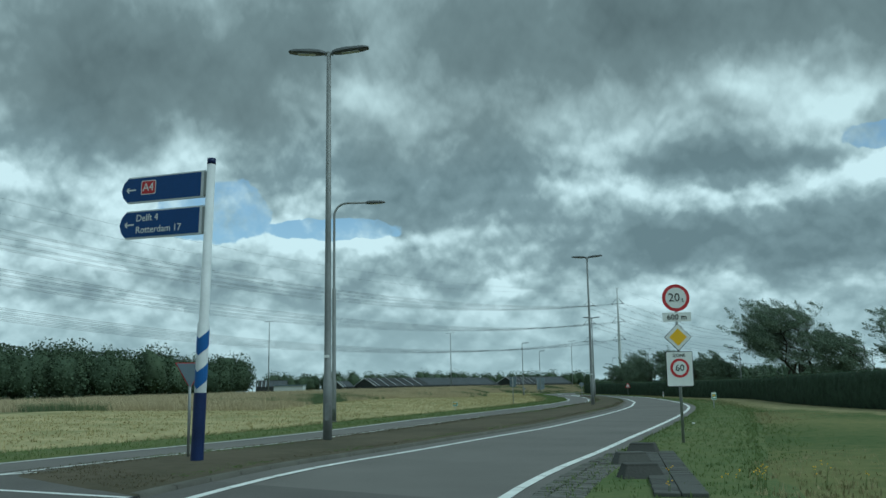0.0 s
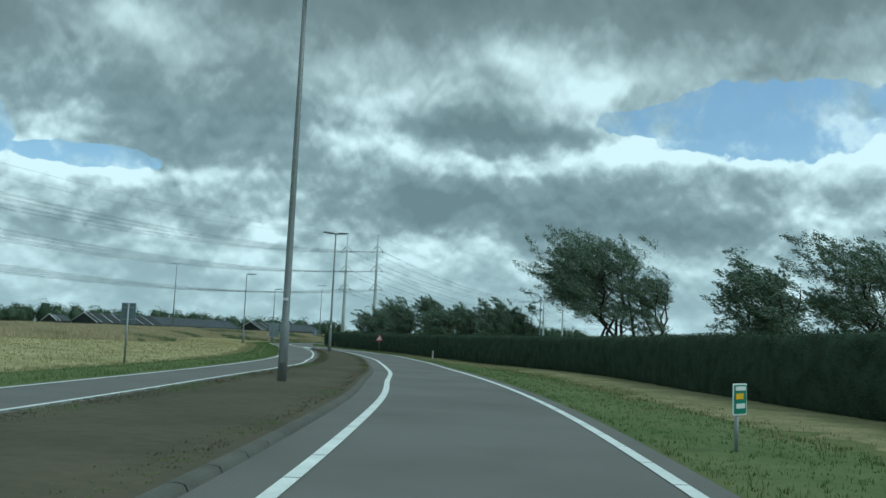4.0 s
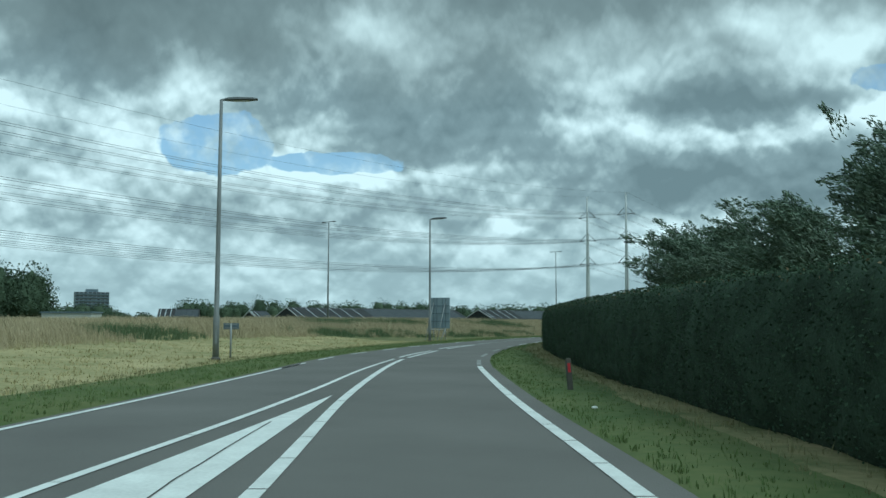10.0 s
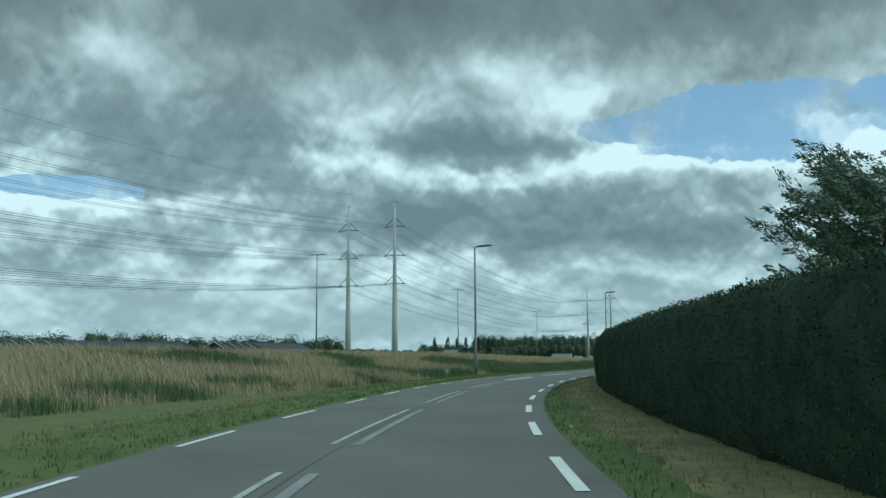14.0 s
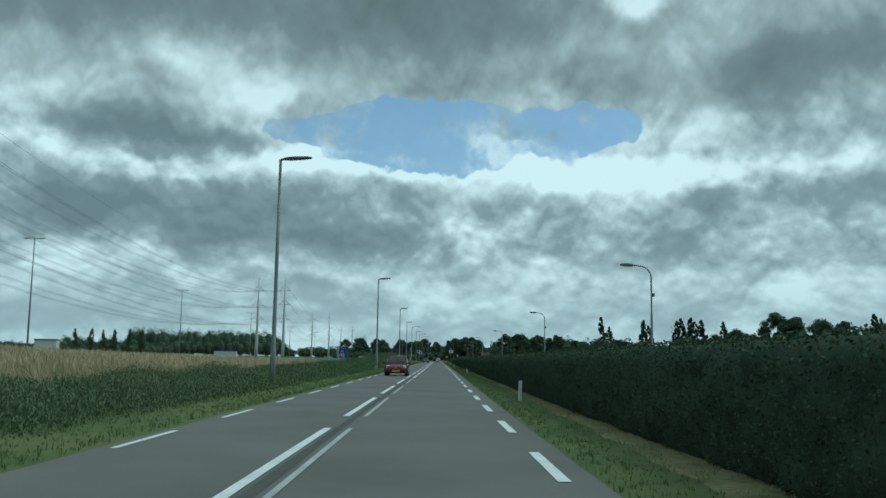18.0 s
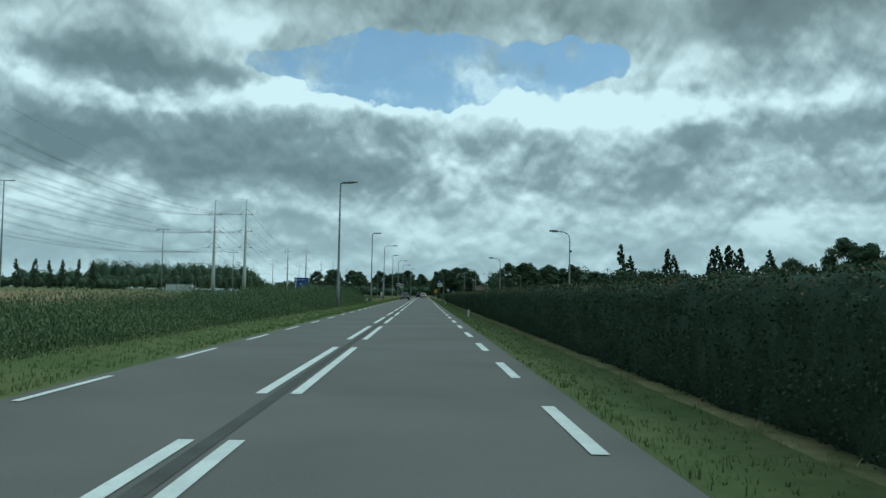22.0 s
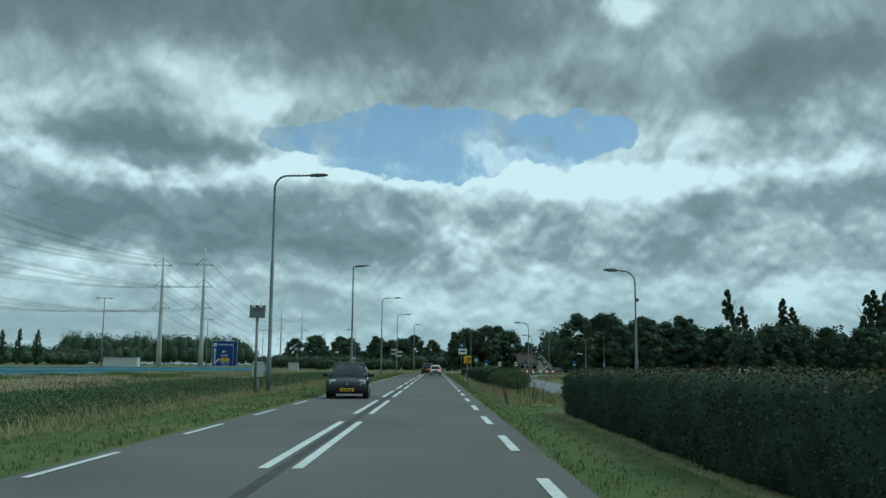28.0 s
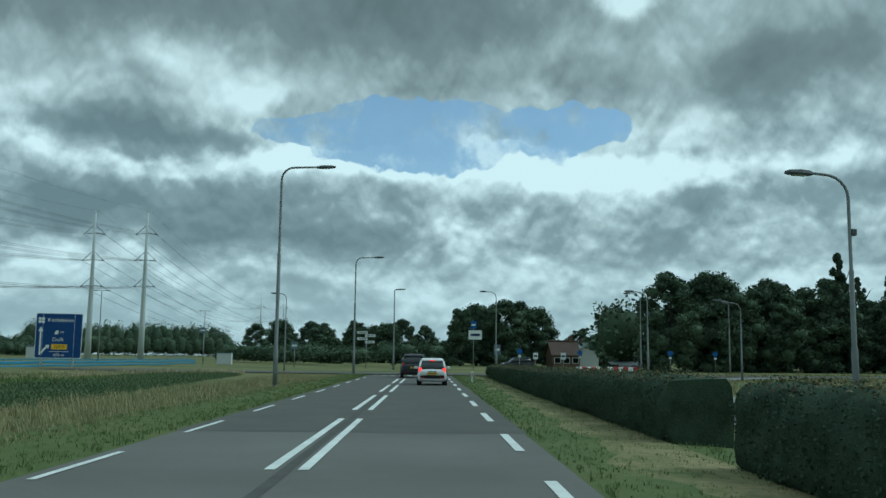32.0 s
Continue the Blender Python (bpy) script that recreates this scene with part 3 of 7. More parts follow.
# ---- the lines of the roads ----
LANE_R = spline([(108.39, -240.13), (105.56, -234.30), (102.48, -228.58), (100.45, -224.49), (99.02, -220.68), (97.85, -216.83), (96.02, -211.11), (95.13, -208.25), (93.16, -202.05), (91.45, -196.81), (89.52, -191.13), (85.52, -180.36), (81.72, -171.66), (78.22, -164.47), (74.54, -157.36), (70.90, -150.23), (65.80, -141.04), (62.12, -134.52), (59.17, -129.88), (54.58, -123.33), (49.36, -116.00), (44.20, -109.24), (39.86, -103.74), (35.03, -97.36), (31.77, -92.92), (27.94, -87.05), (23.98, -80.09), (21.22, -74.77), (17.65, -67.05), (14.85, -60.09), (11.80, -51.62), (9.20, -43.53), (6.88, -34.83), (5.22, -27.00), (3.48, -16.63), (2.19, -4.70), (1.65, 7.31), (1.55, 20.00), (1.55, 100.00), (1.55, 195.00), (1.55, 285.00), (1.55, 355.00)])
LANE_L = spline([(100.35, -231.77), (97.08, -226.12), (95.39, -222.44), (93.95, -217.09), (92.65, -212.26), (91.40, -207.44), (89.68, -202.24), (87.10, -194.67), (84.39, -187.15), (81.13, -178.78), (78.51, -172.84), (76.14, -167.33), (73.32, -161.49), (69.95, -154.79), (66.76, -148.58), (63.81, -143.36), (60.26, -137.33), (56.33, -130.95), (52.11, -124.75), (48.35, -119.45), (42.05, -111.05), (36.80, -104.36), (32.92, -99.13), (28.87, -93.42), (26.93, -90.50), (25.64, -88.36), (21.96, -81.82), (20.30, -78.74), (17.11, -71.96), (15.49, -68.30), (12.60, -61.39), (9.10, -52.02), (5.72, -40.50), (2.99, -29.33), (0.48, -16.06), (-0.81, -4.63), (-1.13, 7.31), (-1.20, 20.00), (-1.20, 100.00), (-1.20, 195.00), (-1.20, 285.00), (-1.20, 355.00)])
OPP_N = spline([(92.95, -229.95), (90.83, -223.75), (89.09, -216.44), (87.55, -211.74), (85.53, -206.09), (83.35, -199.95), (80.46, -190.89), (77.56, -182.92), (75.38, -177.33), (71.80, -168.00), (69.39, -162.00), (66.45, -156.23), (64.44, -152.21), (60.63, -145.18), (58.75, -141.65), (55.02, -135.14), (52.30, -130.36), (48.38, -123.97), (45.50, -119.29), (40.55, -111.77), (37.87, -107.54), (35.11, -103.38), (30.84, -97.21), (28.65, -93.85), (26.79, -90.89), (25.19, -88.35), (21.55, -81.79), (19.83, -78.75), (16.89, -72.40), (15.04, -68.30), (12.16, -61.38), (8.84, -52.49), (5.37, -40.49), (2.58, -28.82), (0.14, -16.05), (-1.18, -4.63), (-1.52, 7.31), (-1.59, 20.00), (-1.59, 100.00), (-1.59, 195.00), (-1.59, 285.00), (-1.59, 355.00)])
OPP_F = spline([(91.36, -232.46), (89.63, -226.71), (88.23, -221.39), (87.22, -217.00), (85.61, -211.75), (84.01, -207.54), (82.16, -202.89), (79.48, -194.82), (76.48, -186.33), (73.55, -178.35), (70.68, -170.88), (67.60, -163.50), (65.15, -158.03), (60.81, -149.59), (57.08, -143.09), (52.50, -135.34), (49.24, -130.30), (44.59, -122.59), (42.00, -118.31), (36.57, -109.91), (34.38, -106.56), (30.48, -100.75), (27.65, -96.63), (25.11, -92.91), (21.98, -87.78), (19.43, -82.90), (16.94, -77.99), (14.81, -73.47), (12.68, -68.40), (10.43, -62.83), (6.97, -53.46), (4.83, -46.79), (2.05, -36.16), (-0.70, -23.97), (-2.27, -14.10), (-3.34, -4.66), (-3.79, 7.31), (-3.88, 20.00), (-3.88, 100.00), (-3.88, 195.00), (-3.88, 285.00), (-3.88, 355.00)])
HEDGE = spline([(125.09, -220.28), (109.53, -203.35), (99.93, -192.59), (93.21, -182.16), (87.90, -171.43), (80.66, -156.03), (75.23, -148.83), (67.03, -138.09), (55.23, -120.10), (44.84, -106.65), (37.47, -96.53), (30.50, -86.13), (23.92, -75.45), (18.41, -63.07), (13.48, -49.91), (9.04, -33.97), (6.37, -22.23), (4.49, -6.79), (3.53, 9.20), (3.26, 29.22), (3.18, 58.60), (3.21, 128.98), (3.32, 197.95), (3.52, 238.80)], 0.5)
SERVICE = spline([(23.17, -61.61), (15.54, -30.18), (10.36, -5.53), (8.04, 19.14), (7.47, 58.60), (7.51, 149.44), (7.46, 249.47), (7.72, 283.79), (9.40, 317.55), (13.74, 340.21), (23.60, 357.95), (39.37, 369.76), (59.07, 375.67)])


# ---- terrain ----
def left_rise(y):
    return np.interp(y, [-320, -190, -130, -60, -20, 40, 100, 170, 260, 420], [0.1, 0.25, 0.55, 1.2, 1.45, 1.25, 0.5, 0.05, -0.35, -0.4])


LANE_MID = (resample(LANE_R, 300) + resample(LANE_L, 300)) / 2
OPP_MID = (resample(OPP_N, 300) + resample(OPP_F, 300)) / 2
CROSS_A = spline([(57.51, -259.77), (82.33, -239.31), (105.10, -227.71), (131.82, -218.15), (166.37, -211.60)], 3)
CROSS_B = spline([(-34, 372), (-20, 367), (0, 364), (40, 372), (120, 384)], 3)
ROADS = ((LANE_MID[::3], 2.2), (OPP_MID[::3], 2.0), (SERVICE[::4], 2.0), (CROSS_A, 5.0), (CROSS_B, 4.5))


def terrain(xy):
    """The height of the ground at points."""
    near = np.full(len(xy), 1e9)
    for line, half in ROADS:
        near = np.minimum(near, dist_to(line, xy)[0] - half)
    d, side = dist_to(OPP_F[::3], xy)
    z = left_rise(xy[:, 1]) * smooth_step(d, 5, 20) * (side < 0)
    z += 0.10 * (np.sin(xy[:, 0] * 0.31 + 1.7 * np.sin(xy[:, 1] * 0.11)) * np.cos(xy[:, 1] * 0.23)) * smooth_step(d, 8, 25) * (side < 0)
    # behind the highway the land lies level
    z = np.where((side < 0) & (xy[:, 0] < -50), z * smooth_step(xy[:, 0], -75, -50) - 0.35 * (1 - smooth_step(xy[:, 0], -75, -50)), z)
    return z * smooth_step(near, 3.0, 7.0) - 0.07 * (1 - smooth_step(near, 2.2, 4.6))


def ground_sheet():
    def steps(lo, hi, fine_lo, fine_hi, fine):
        far_lo = fine_lo - np.geomspace(fine * 1.5, fine_lo - lo, 22)[::-1]
        far_hi = fine_hi + np.geomspace(fine * 1.5, hi - fine_hi, 22)
        return np.r_[far_lo, np.arange(fine_lo, fine_hi + 0.1, fine), far_hi]

    gx, gy = steps(-4200, 4200, -72, 140, 2.0), steps(-4200, 4600, -280, 420, 2.5)
    xx, yy = np.meshgrid(gx, gy)
    xy = np.c_[xx.ravel(), yy.ravel()]
    z = terrain(xy)
    nx, ny = len(gx), len(gy)
    k = (np.arange(ny - 1)[:, None] * nx + np.arange(nx - 1)).ravel()
    f = np.stack([k, k + 1, k + nx + 1, k + nx], 1)
    return fast_mesh("ground", np.c_[xy, z], f, M_GROUND, True)


stuff("ground", ground_sheet(), "wide flat polder fields of dry and green grass", "ground", "structure")

# ---- carriageways ----


def cut(line, y0, y1):
    return line[(line[:, 1] >= y0) & (line[:, 1] <= y1)]


def pair(a, b, n=300):
    return resample(a, n), resample(b, n)


road = stuff("road", sheet(pair(cut(aside(OPP_F, -0.22), -232.4, 355), cut(aside(LANE_R, 0.38), -239.5, 355), 520), (0.0, 0.0), "road", M_ASPHALT), "grey worn asphalt two-lane country road", "road", "structure")
stuff("side_road", sheet((aside(CROSS_A, -4.6), aside(CROSS_A, 4.6)), (-0.004, -0.004), "side_road", M_ASPHALT_NEW), "dark asphalt road at the junction", "road", "structure")
stuff("cross_road", sheet((aside(CROSS_B, -4.2), aside(CROSS_B, 4.2)), (-0.004, -0.004), "cross_road", M_ASPHALT_NEW), "asphalt road crossing at the far junction", "road", "structure")
stuff("service_road", sheet((aside(SERVICE, -1.75), aside(SERVICE, 1.75)), (-0.02, -0.02), "service_road", material("pale_asphalt", (0.20, 0.205, 0.205), 0.9, vary=0.1, scale=0.4, fine=30)), "pale grey asphalt service road behind the hedge", "road", "structure")
stuff("resurfaced_stretch", fast_mesh("resurfaced_stretch", [(-4.17, 304.1, 0.004), (1.97, 304.1, 0.004), (1.97, 355, 0.004), (-4.17, 355, 0.004)], [(0, 1, 2, 3)], M_ASPHALT_NEW), "darker freshly laid asphalt stretch of the road", "road", "structure")
# the seam between the two centre lines
mid_seam = (resample(cut(LANE_L, -96, 355), 400) + resample(cut(OPP_N, -96, 355), 400)) / 2
seam_w = np.interp(mid_seam[:, 1], [-96, -5, 10, 355], [0.005, 0.006, 0.07, 0.07])
part("seam", sheet((aside(mid_seam, -seam_w), aside(mid_seam, seam_w)), (0.006, 0.006), "seam", M_SEAM), M_SEAM, road, "dark tar seam along the middle")

# ---- lines on the road ----
def mark(name, line, s0, s1, width, mat, parent, z=0.009):
    n = max(2, int((s1 - s0) / 1.0) + 1)
    c = along(line, np.linspace(s0, s1, n))
    if n == 2:
        t = (c[1] - c[0]) / np.linalg.norm(c[1] - c[0])
        nn = np.array([[t[1], -t[0]]] * 2)
    else:
        nn = normals2(c)
    return part(name, sheet((c - nn * width / 2, c + nn * width / 2), (z, z), name, mat, False), mat, parent)


def at_y(line, y):
    return float(np.interp(y, line[:, 1], arc(line)))


# solid lines of pressed blocks beside the divided stretch
for line, y0, y1, w, step, gap_ in ((LANE_R, -232.5, -93.5, 0.15, 1.55, 0.035), (LANE_L, -227.4, -90.8, 0.15, 1.55, 0.035), (OPP_N, -226, -90.8, 0.11, 3.0, 0.02), (OPP_F, -229, -95.0, 0.11, 6.0, 0.02)):
    s, s_end = at_y(line, y0), at_y(line, y1)
    while s < s_end:
        mark("line_block", line, s, min(s + step - gap_, s_end), w, M_PAINT, road)
        s += step
# the worn end of the edge line in the bend
for y0, y1 in ((-93, -89.6), (-87, -83.8), (-80.6, -77.4), (-74.2, -71.2)):
    mark("worn_edge_line", LANE_R, at_y(LANE_R, y0), at_y(LANE_R, y1), 0.14, M_PAINT_FAINT, road)
# broken edge lines: three metres on, three off
for k in range(-14, 57):
    s = at_y(LANE_R, 13.2) + 6 * k
    mark("edge_dash", LANE_R, s, s + 2.85, 0.14, M_PAINT, road)
for k in range(-18, 59):
    s = at_y(OPP_F, 3.78) + 6 * k
    if s < at_y(OPP_F, 350):
        mark("edge_dash", OPP_F, s, s + 2.8, 0.10, M_PAINT, road)
# paired centre lines: nine metres on, three off
for line, tag in ((OPP_N, 0), (LANE_L, 1)):
    for k in range(-9, 30):
        s = at_y(line, 10.8) + 12.0 * k
        if along(line, s)[1] < -80:
            s += 2.8
        y0 = along(line, s)[1]
        if y0 < -90.5 or y0 > 343:
            continue
        worn = (-72 < y0 < -15) or (tag == 1 and y0 < 60 and y0 > 0)
        faint = tag == 1 and -72 < y0 < -15
        mark("centre_dash", line, s, s + 8.8, 0.13 if faint or not worn else 0.08, M_PAINT_FAINT if faint else M_PAINT_OLD if worn else M_PAINT, road)
# the white wedge at the end of the island

wedge_me = fast_mesh("painted_wedge", [(47.0, -118.75, 0.008), (45.8, -118.65, 0.008), (41.05, -111.85, 0.008), (36.1, -103.9, 0.008), (41.72, -111.35, 0.008)], [(0, 4, 2, 1)], M_PAINT)
part("painted_wedge", wedge_me, M_PAINT, road, "white painted wedge with a crack, at the island's end")
part("painted_wedge_tip", fast_mesh("painted_wedge_tip", [(41.05, -111.85, 0.008), (41.72, -111.35, 0.008), (36.2, -104.0, 0.008)], [(0, 1, 2)], M_PAINT), M_PAINT, road)
crack = np.array([(45.95, -118.1), (44.50, -115.75), (43.6, -114.6), (42.3, -112.6), (41.52, -111.51), (41.05, -110.94), (40.53, -110.24), (39.98, -109.53), (39.14, -108.41), (38.54, -107.6)])
part("crack", sheet((aside(crack, -0.010), aside(crack, 0.010)), (0.0125, 0.0125), "crack", M_SEAM, False), M_SEAM, road)
# give-way teeth and blocks at the far junction
for k in range(9):
    x0 = -3.8 + k * 0.62
    part("give_way_block", fast_mesh("give_way_block", [(x0, 354.3, 0.012), (x0 + 0.4, 354.3, 0.012), (x0 + 0.4, 355.1, 0.012), (x0, 355.1, 0.012)], [(0, 1, 2, 3)], M_PAINT), M_PAINT, road)

# ---- island between the two lanes, with its kerb ----
isl_r, isl_l = cut(aside(LANE_L, -0.70), -226.2, -119.3), cut(aside(OPP_N, 0.30), -225.8, -119.0)
isl_r, isl_l = pair(isl_r, isl_l, 200)
cross = [isl_l + (isl_r - isl_l) * k for k in (0, 0.04, 0.3, 0.7, 0.96, 1)]
taper = np.minimum(1, np.minimum(np.arange(200), np.arange(200)[::-1]) / 3.0)
island = stuff("traffic_island", sheet(cross, [h * taper for h in (0.0, 0.05, 0.10, 0.11, 0.075, 0.055)], "traffic_island", M_ISLAND), "long traffic island of brown mown turf", "island", "structure")
kerb_line = isl_r
sk, k_end = 0.0, arc(kerb_line)[-1]
prof = [(-0.09, 0.066), (-0.02, 0.068), (0.05, 0.052), (0.08, -0.01)]
while sk < k_end - 1:
    c = along(kerb_line, np.linspace(sk + 0.012, min(sk + 0.988, k_end), 3))
    nn = normals2(c)
    part("kerb_stone", sheet([c + nn * o for o, _ in prof], [h for _, h in prof], "kerb_stone", M_CONCRETE, False), M_CONCRETE, island)
    sk += 1.0

# ---- verges ----
def verge(name, edge, side, widths, zs, mat, label):
    stuff(name, sheet([edge + normals2(edge) * side * w for w in widths], zs, name, mat), label, "verge", "structure")


edge_r = resample(cut(aside(LANE_R, 0.38), -226, 355), 420)
verge("verge_east", edge_r, 1, (0, 0.12, 0.5, 1.0, 2.2, 4.2), (-0.01, 0.02, 0.035, 0.045, 0.03, -0.1), M_VERGE_DRY, "dry and green grass verge before the hedge")
edge_f = resample(cut(aside(OPP_F, -0.22), -228, 355), 420)
verge("verge_west", edge_f, -1, (0, 0.12, 0.6, 1.3, 2.2, 3.4), (-0.01, 0.02, 0.05, 0.06, 0.03, -0.14), M_VERGE, "green grass verge beside the oncoming lane")


def strip_field(name, a, b, n, mat, label, lift=0.02):
    """A sheet between two lines that follows the ground."""
    a, b = resample(a, n), resample(b, n)
    ls = [a + (b - a) * k for k in np.linspace(0, 1, 12)]
    stuff(name, sheet(ls, [terrain(l) + lift for l in ls], name, mat), label, "grass", "structure")


strip_field("mown_field", aside(cut(OPP_F, -226, -62), -2.9), aside(cut(OPP_F, -226, -62), -26), 90, M_STUBBLE, "mown straw-coloured field beside the road", 0.03)
strip_field("wide_verge", aside(cut(LANE_R, -226, -120), 2.6), aside(cut(HEDGE, -219, -126), 0.3), 90, M_LAWN, "wide lawn-like verge of green and straw patches", 0.05)


def parched_reach(xy):
    """How far the parched grass reaches from the hedge towards the road."""
    w = np.interp(xy[:, 1], [-225, -190, -150, -138, -126, -100, -84, -70, -30, 0, 30, 60, 235, 250], [3.4, 3.2, 2.8, 1.8, 0.7, 0.5, 0.7, 1.2, 1.3, 0.85, 0.5, 0.18, 0.2, 0.9])
    return w * np.array([1 + 0.55 * noise.noise(Vector((p[0] * 0.35, p[1] * 0.35, 2.0))) + 0.35 * noise.noise(Vector((p[0] * 1.3, p[1] * 1.3, 7.0))) for p in xy])


def parched_strip(line):
    reach = parched_reach(line)
    rows_ = [aside(line, -reach * k + 0.35 * (1 - k)) for k in (1.0, 0.82, 0.5, 0.2, 0.0)]
    zs = []
    for l in rows_:
        dr = dist_to(LANE_R[::4], l)[0] - 0.38
        z = np.interp(dr, (0, 0.12, 0.5, 1.0, 2.2, 4.2), (-0.01, 0.02, 0.035, 0.045, 0.03, -0.1))
        zs.append(np.where(l[:, 1] < -119, np.maximum(z, terrain(l) + 0.05), z) + (0.014 if len(zs) else -0.03))
    stuff("parched_verge", sheet(rows_, zs, "parched_verge", M_STRAW_TURF), "parched straw-coloured strip of grass before the hedge", "verge", "structure")


parched_strip(resample(cut(HEDGE, -222, 243), 900))
parched_strip(spline([(3.62, 243), (3.6, 290), (3.8, 330), (4.2, 352)], 0.5))
# darker asphalt at the mouth of the side road
stuff("junction_mouth", fast_mesh("junction_mouth", [(90.6, -224.3, 0.006), (94.2, -224.15, 0.006), (99.5, -224.2, 0.006), (103.3, -225.2, 0.006), (110.0, -238.0, 0.006), (96.0, -238.0, 0.006)], [(0, 1, 2, 3), (0, 3, 4, 5)], M_ASPHALT_NEW), "dark asphalt where the side road joins", "road", "structure")
for x0, y0, x1, y1 in ((91.38, -224.98, 91.62, -223.97), (93.99, -226.31, 96.14, -226.01)):
    d = np.array([x1 - x0, y1 - y0]) / math.hypot(x1 - x0, y1 - y0) * 1.0
    c = np.array([[x0 - d[0], y0 - d[1]], [x1, y1]])
    t = np.array([d[1], -d[0]]) * 0.06
    part("junction_line", sheet((c - t, c + t), (0.012, 0.012), "junction_line", M_PAINT, False), M_PAINT, road)


# ---- hedges ----
def hedge_height(y):
    return np.interp(y, [-225, -140, -110, -80, -30, -10, 10, 50, 130, 175, 215, 242, 272, 300, 352], [1.85, 1.74, 1.80, 2.02, 2.13, 1.92, 1.50, 1.40, 1.40, 1.31, 1.18, 1.10, 1.10, 1.08, 0.86])


def make_hedge(line, label, depth=1.15, density=400, tips=0.06):
    line = resample(line, max(3, int(arc(line)[-1] / 0.22)))
    h = hedge_height(line[:, 1])
    n = len(line)
    nn = normals2(line)
    wob = np.array([noise.noise(Vector((p[0] * 0.35, p[1] * 0.35, 0))) for p in line]) * 0.10
    prof = [(0.15, 0.0), (0.05, 0.14), (0.02, 0.30), (0.0, 0.45), (0.0, 0.60), (0.02, 0.76), (0.05, 0.91), (0.15, 1.0), (0.5, 1.02), (0.86, 1.0), (0.97, 0.9), (1.0, 0.5), (0.9, 0.0)]
    lines, zs = [], []
    for a, b in prof:
        j = np.array([noise.noise(Vector((p[0] * 0.9, p[1] * 0.9, 4 * b + a))) + 0.75 * noise.noise(Vector((p[0] * 2.6, p[1] * 2.6, 5 * b + 3 * a + 9))) for p in line])
        lines.append(line + nn * (a * depth + wob * (1 - a) + 0.095 * j + 0.05)[:, None])
        zs.append(b * h + 0.05 * j * (b > 0.8) - 0.04)
    ob = thing("hedge", label, "hedge", group="roadside hedges")
    me = sheet(lines, zs, "hedge_body", M_HEDGE)
    part("hedge_body", me, M_HEDGE, ob, "dark twiggy inside of the hedge")
    for k, name in ((0, "end"), (n - 1, "end")):
        bm = bmesh.new()
        vs = [bm.verts.new((*l[k], z[k])) for l, z in zip(lines, zs)]
        bm.faces.new(vs)
        part("hedge_end", bm, M_HEDGE, ob)
    # leaves over face and top
    s = arc(line)
    total = int(density * s[-1] * 2.6)
    u = rng.uniform(0, s[-1], total)
    q = rng.choice(12, total, p=np.array([0.10, 0.10, 0.10, 0.10, 0.10, 0.11, 0.11, 0.13, 0.09, 0.03, 0.02, 0.01]))
    f = rng.uniform(0, 1, total)
    pos = np.zeros((total, 3))
    i = np.clip(np.searchsorted(s, u) - 1, 0, n - 2)
    w = ((u - s[i]) / np.maximum(s[i + 1] - s[i], 1e-6))[:, None]
    L = np.stack(lines)
    Z = np.stack(zs)
    for k in range(12):
        m = q == k
        a = L[k][i[m]] * (1 - w[m]) + L[k][i[m] + 1] * w[m]
        b = L[k + 1][i[m]] * (1 - w[m]) + L[k + 1][i[m] + 1] * w[m]
        za = Z[k][i[m]] * (1 - w[m, 0]) + Z[k][i[m] + 1] * w[m, 0]
        zb = Z[k + 1][i[m]] * (1 - w[m, 0]) + Z[k + 1][i[m] + 1] * w[m, 0]
        pos[m] = np.c_[a + (b - a) * f[m, None], za + (zb - za) * f[m]]
    side = nn[i]
    front = (q <= 5)[:, None]
    outward = np.where(front, np.c_[-side, np.zeros(total)], np.c_[np.zeros((total, 2)), np.ones(total)])
    pos += outward * rng.uniform(-0.03, 0.085, total)[:, None] * np.where(rng.random(total) < 0.04, 1.4, 1)[:, None]
    ax = rand_dirs(total) + outward * 0.25
    ax[:, 2] += 0.3
    ax /= np.linalg.norm(ax, axis=1)[:, None]
    cr = np.cross(ax, rand_dirs(total))
    cr /= np.linalg.norm(cr, axis=1)[:, None]
    size = rng.uniform(0.014, 0.030, total)[:, None]
    tip = (q >= 6) & (q <= 8) & (rng.random(total) < np.interp(pos[:, 1], [-60, 60, 160, 200], [tips, 0.15, 0.35, 0.55]))
    for m, mat, nm, lb in ((~tip, M_HEDGE_LEAF, "leaves", "small dark green leaves"), (tip, M_HEDGE_TIP, "new_growth", "reddish and pale green new tips on top")):
        if m.any():
            v, fc = quads(pos[m], ax[m] * size[m], cr[m] * size[m] * 0.55)
            part(nm, fast_mesh(nm, v, fc, mat), mat, ob, lb)
    return ob


make_hedge(cut(HEDGE, -240, 250), "long clipped dark green hedge along the road")
make_hedge(spline([(3.75, 272), (3.7, 285), (3.75, 299.0)], 0.5), "low clipped hedge with reddish tips beside the verge", density=280)
make_hedge(spline([(3.8, 302.2), (3.9, 330), (4.3, 352)], 0.5), "low clipped hedge near the junction", density=280)


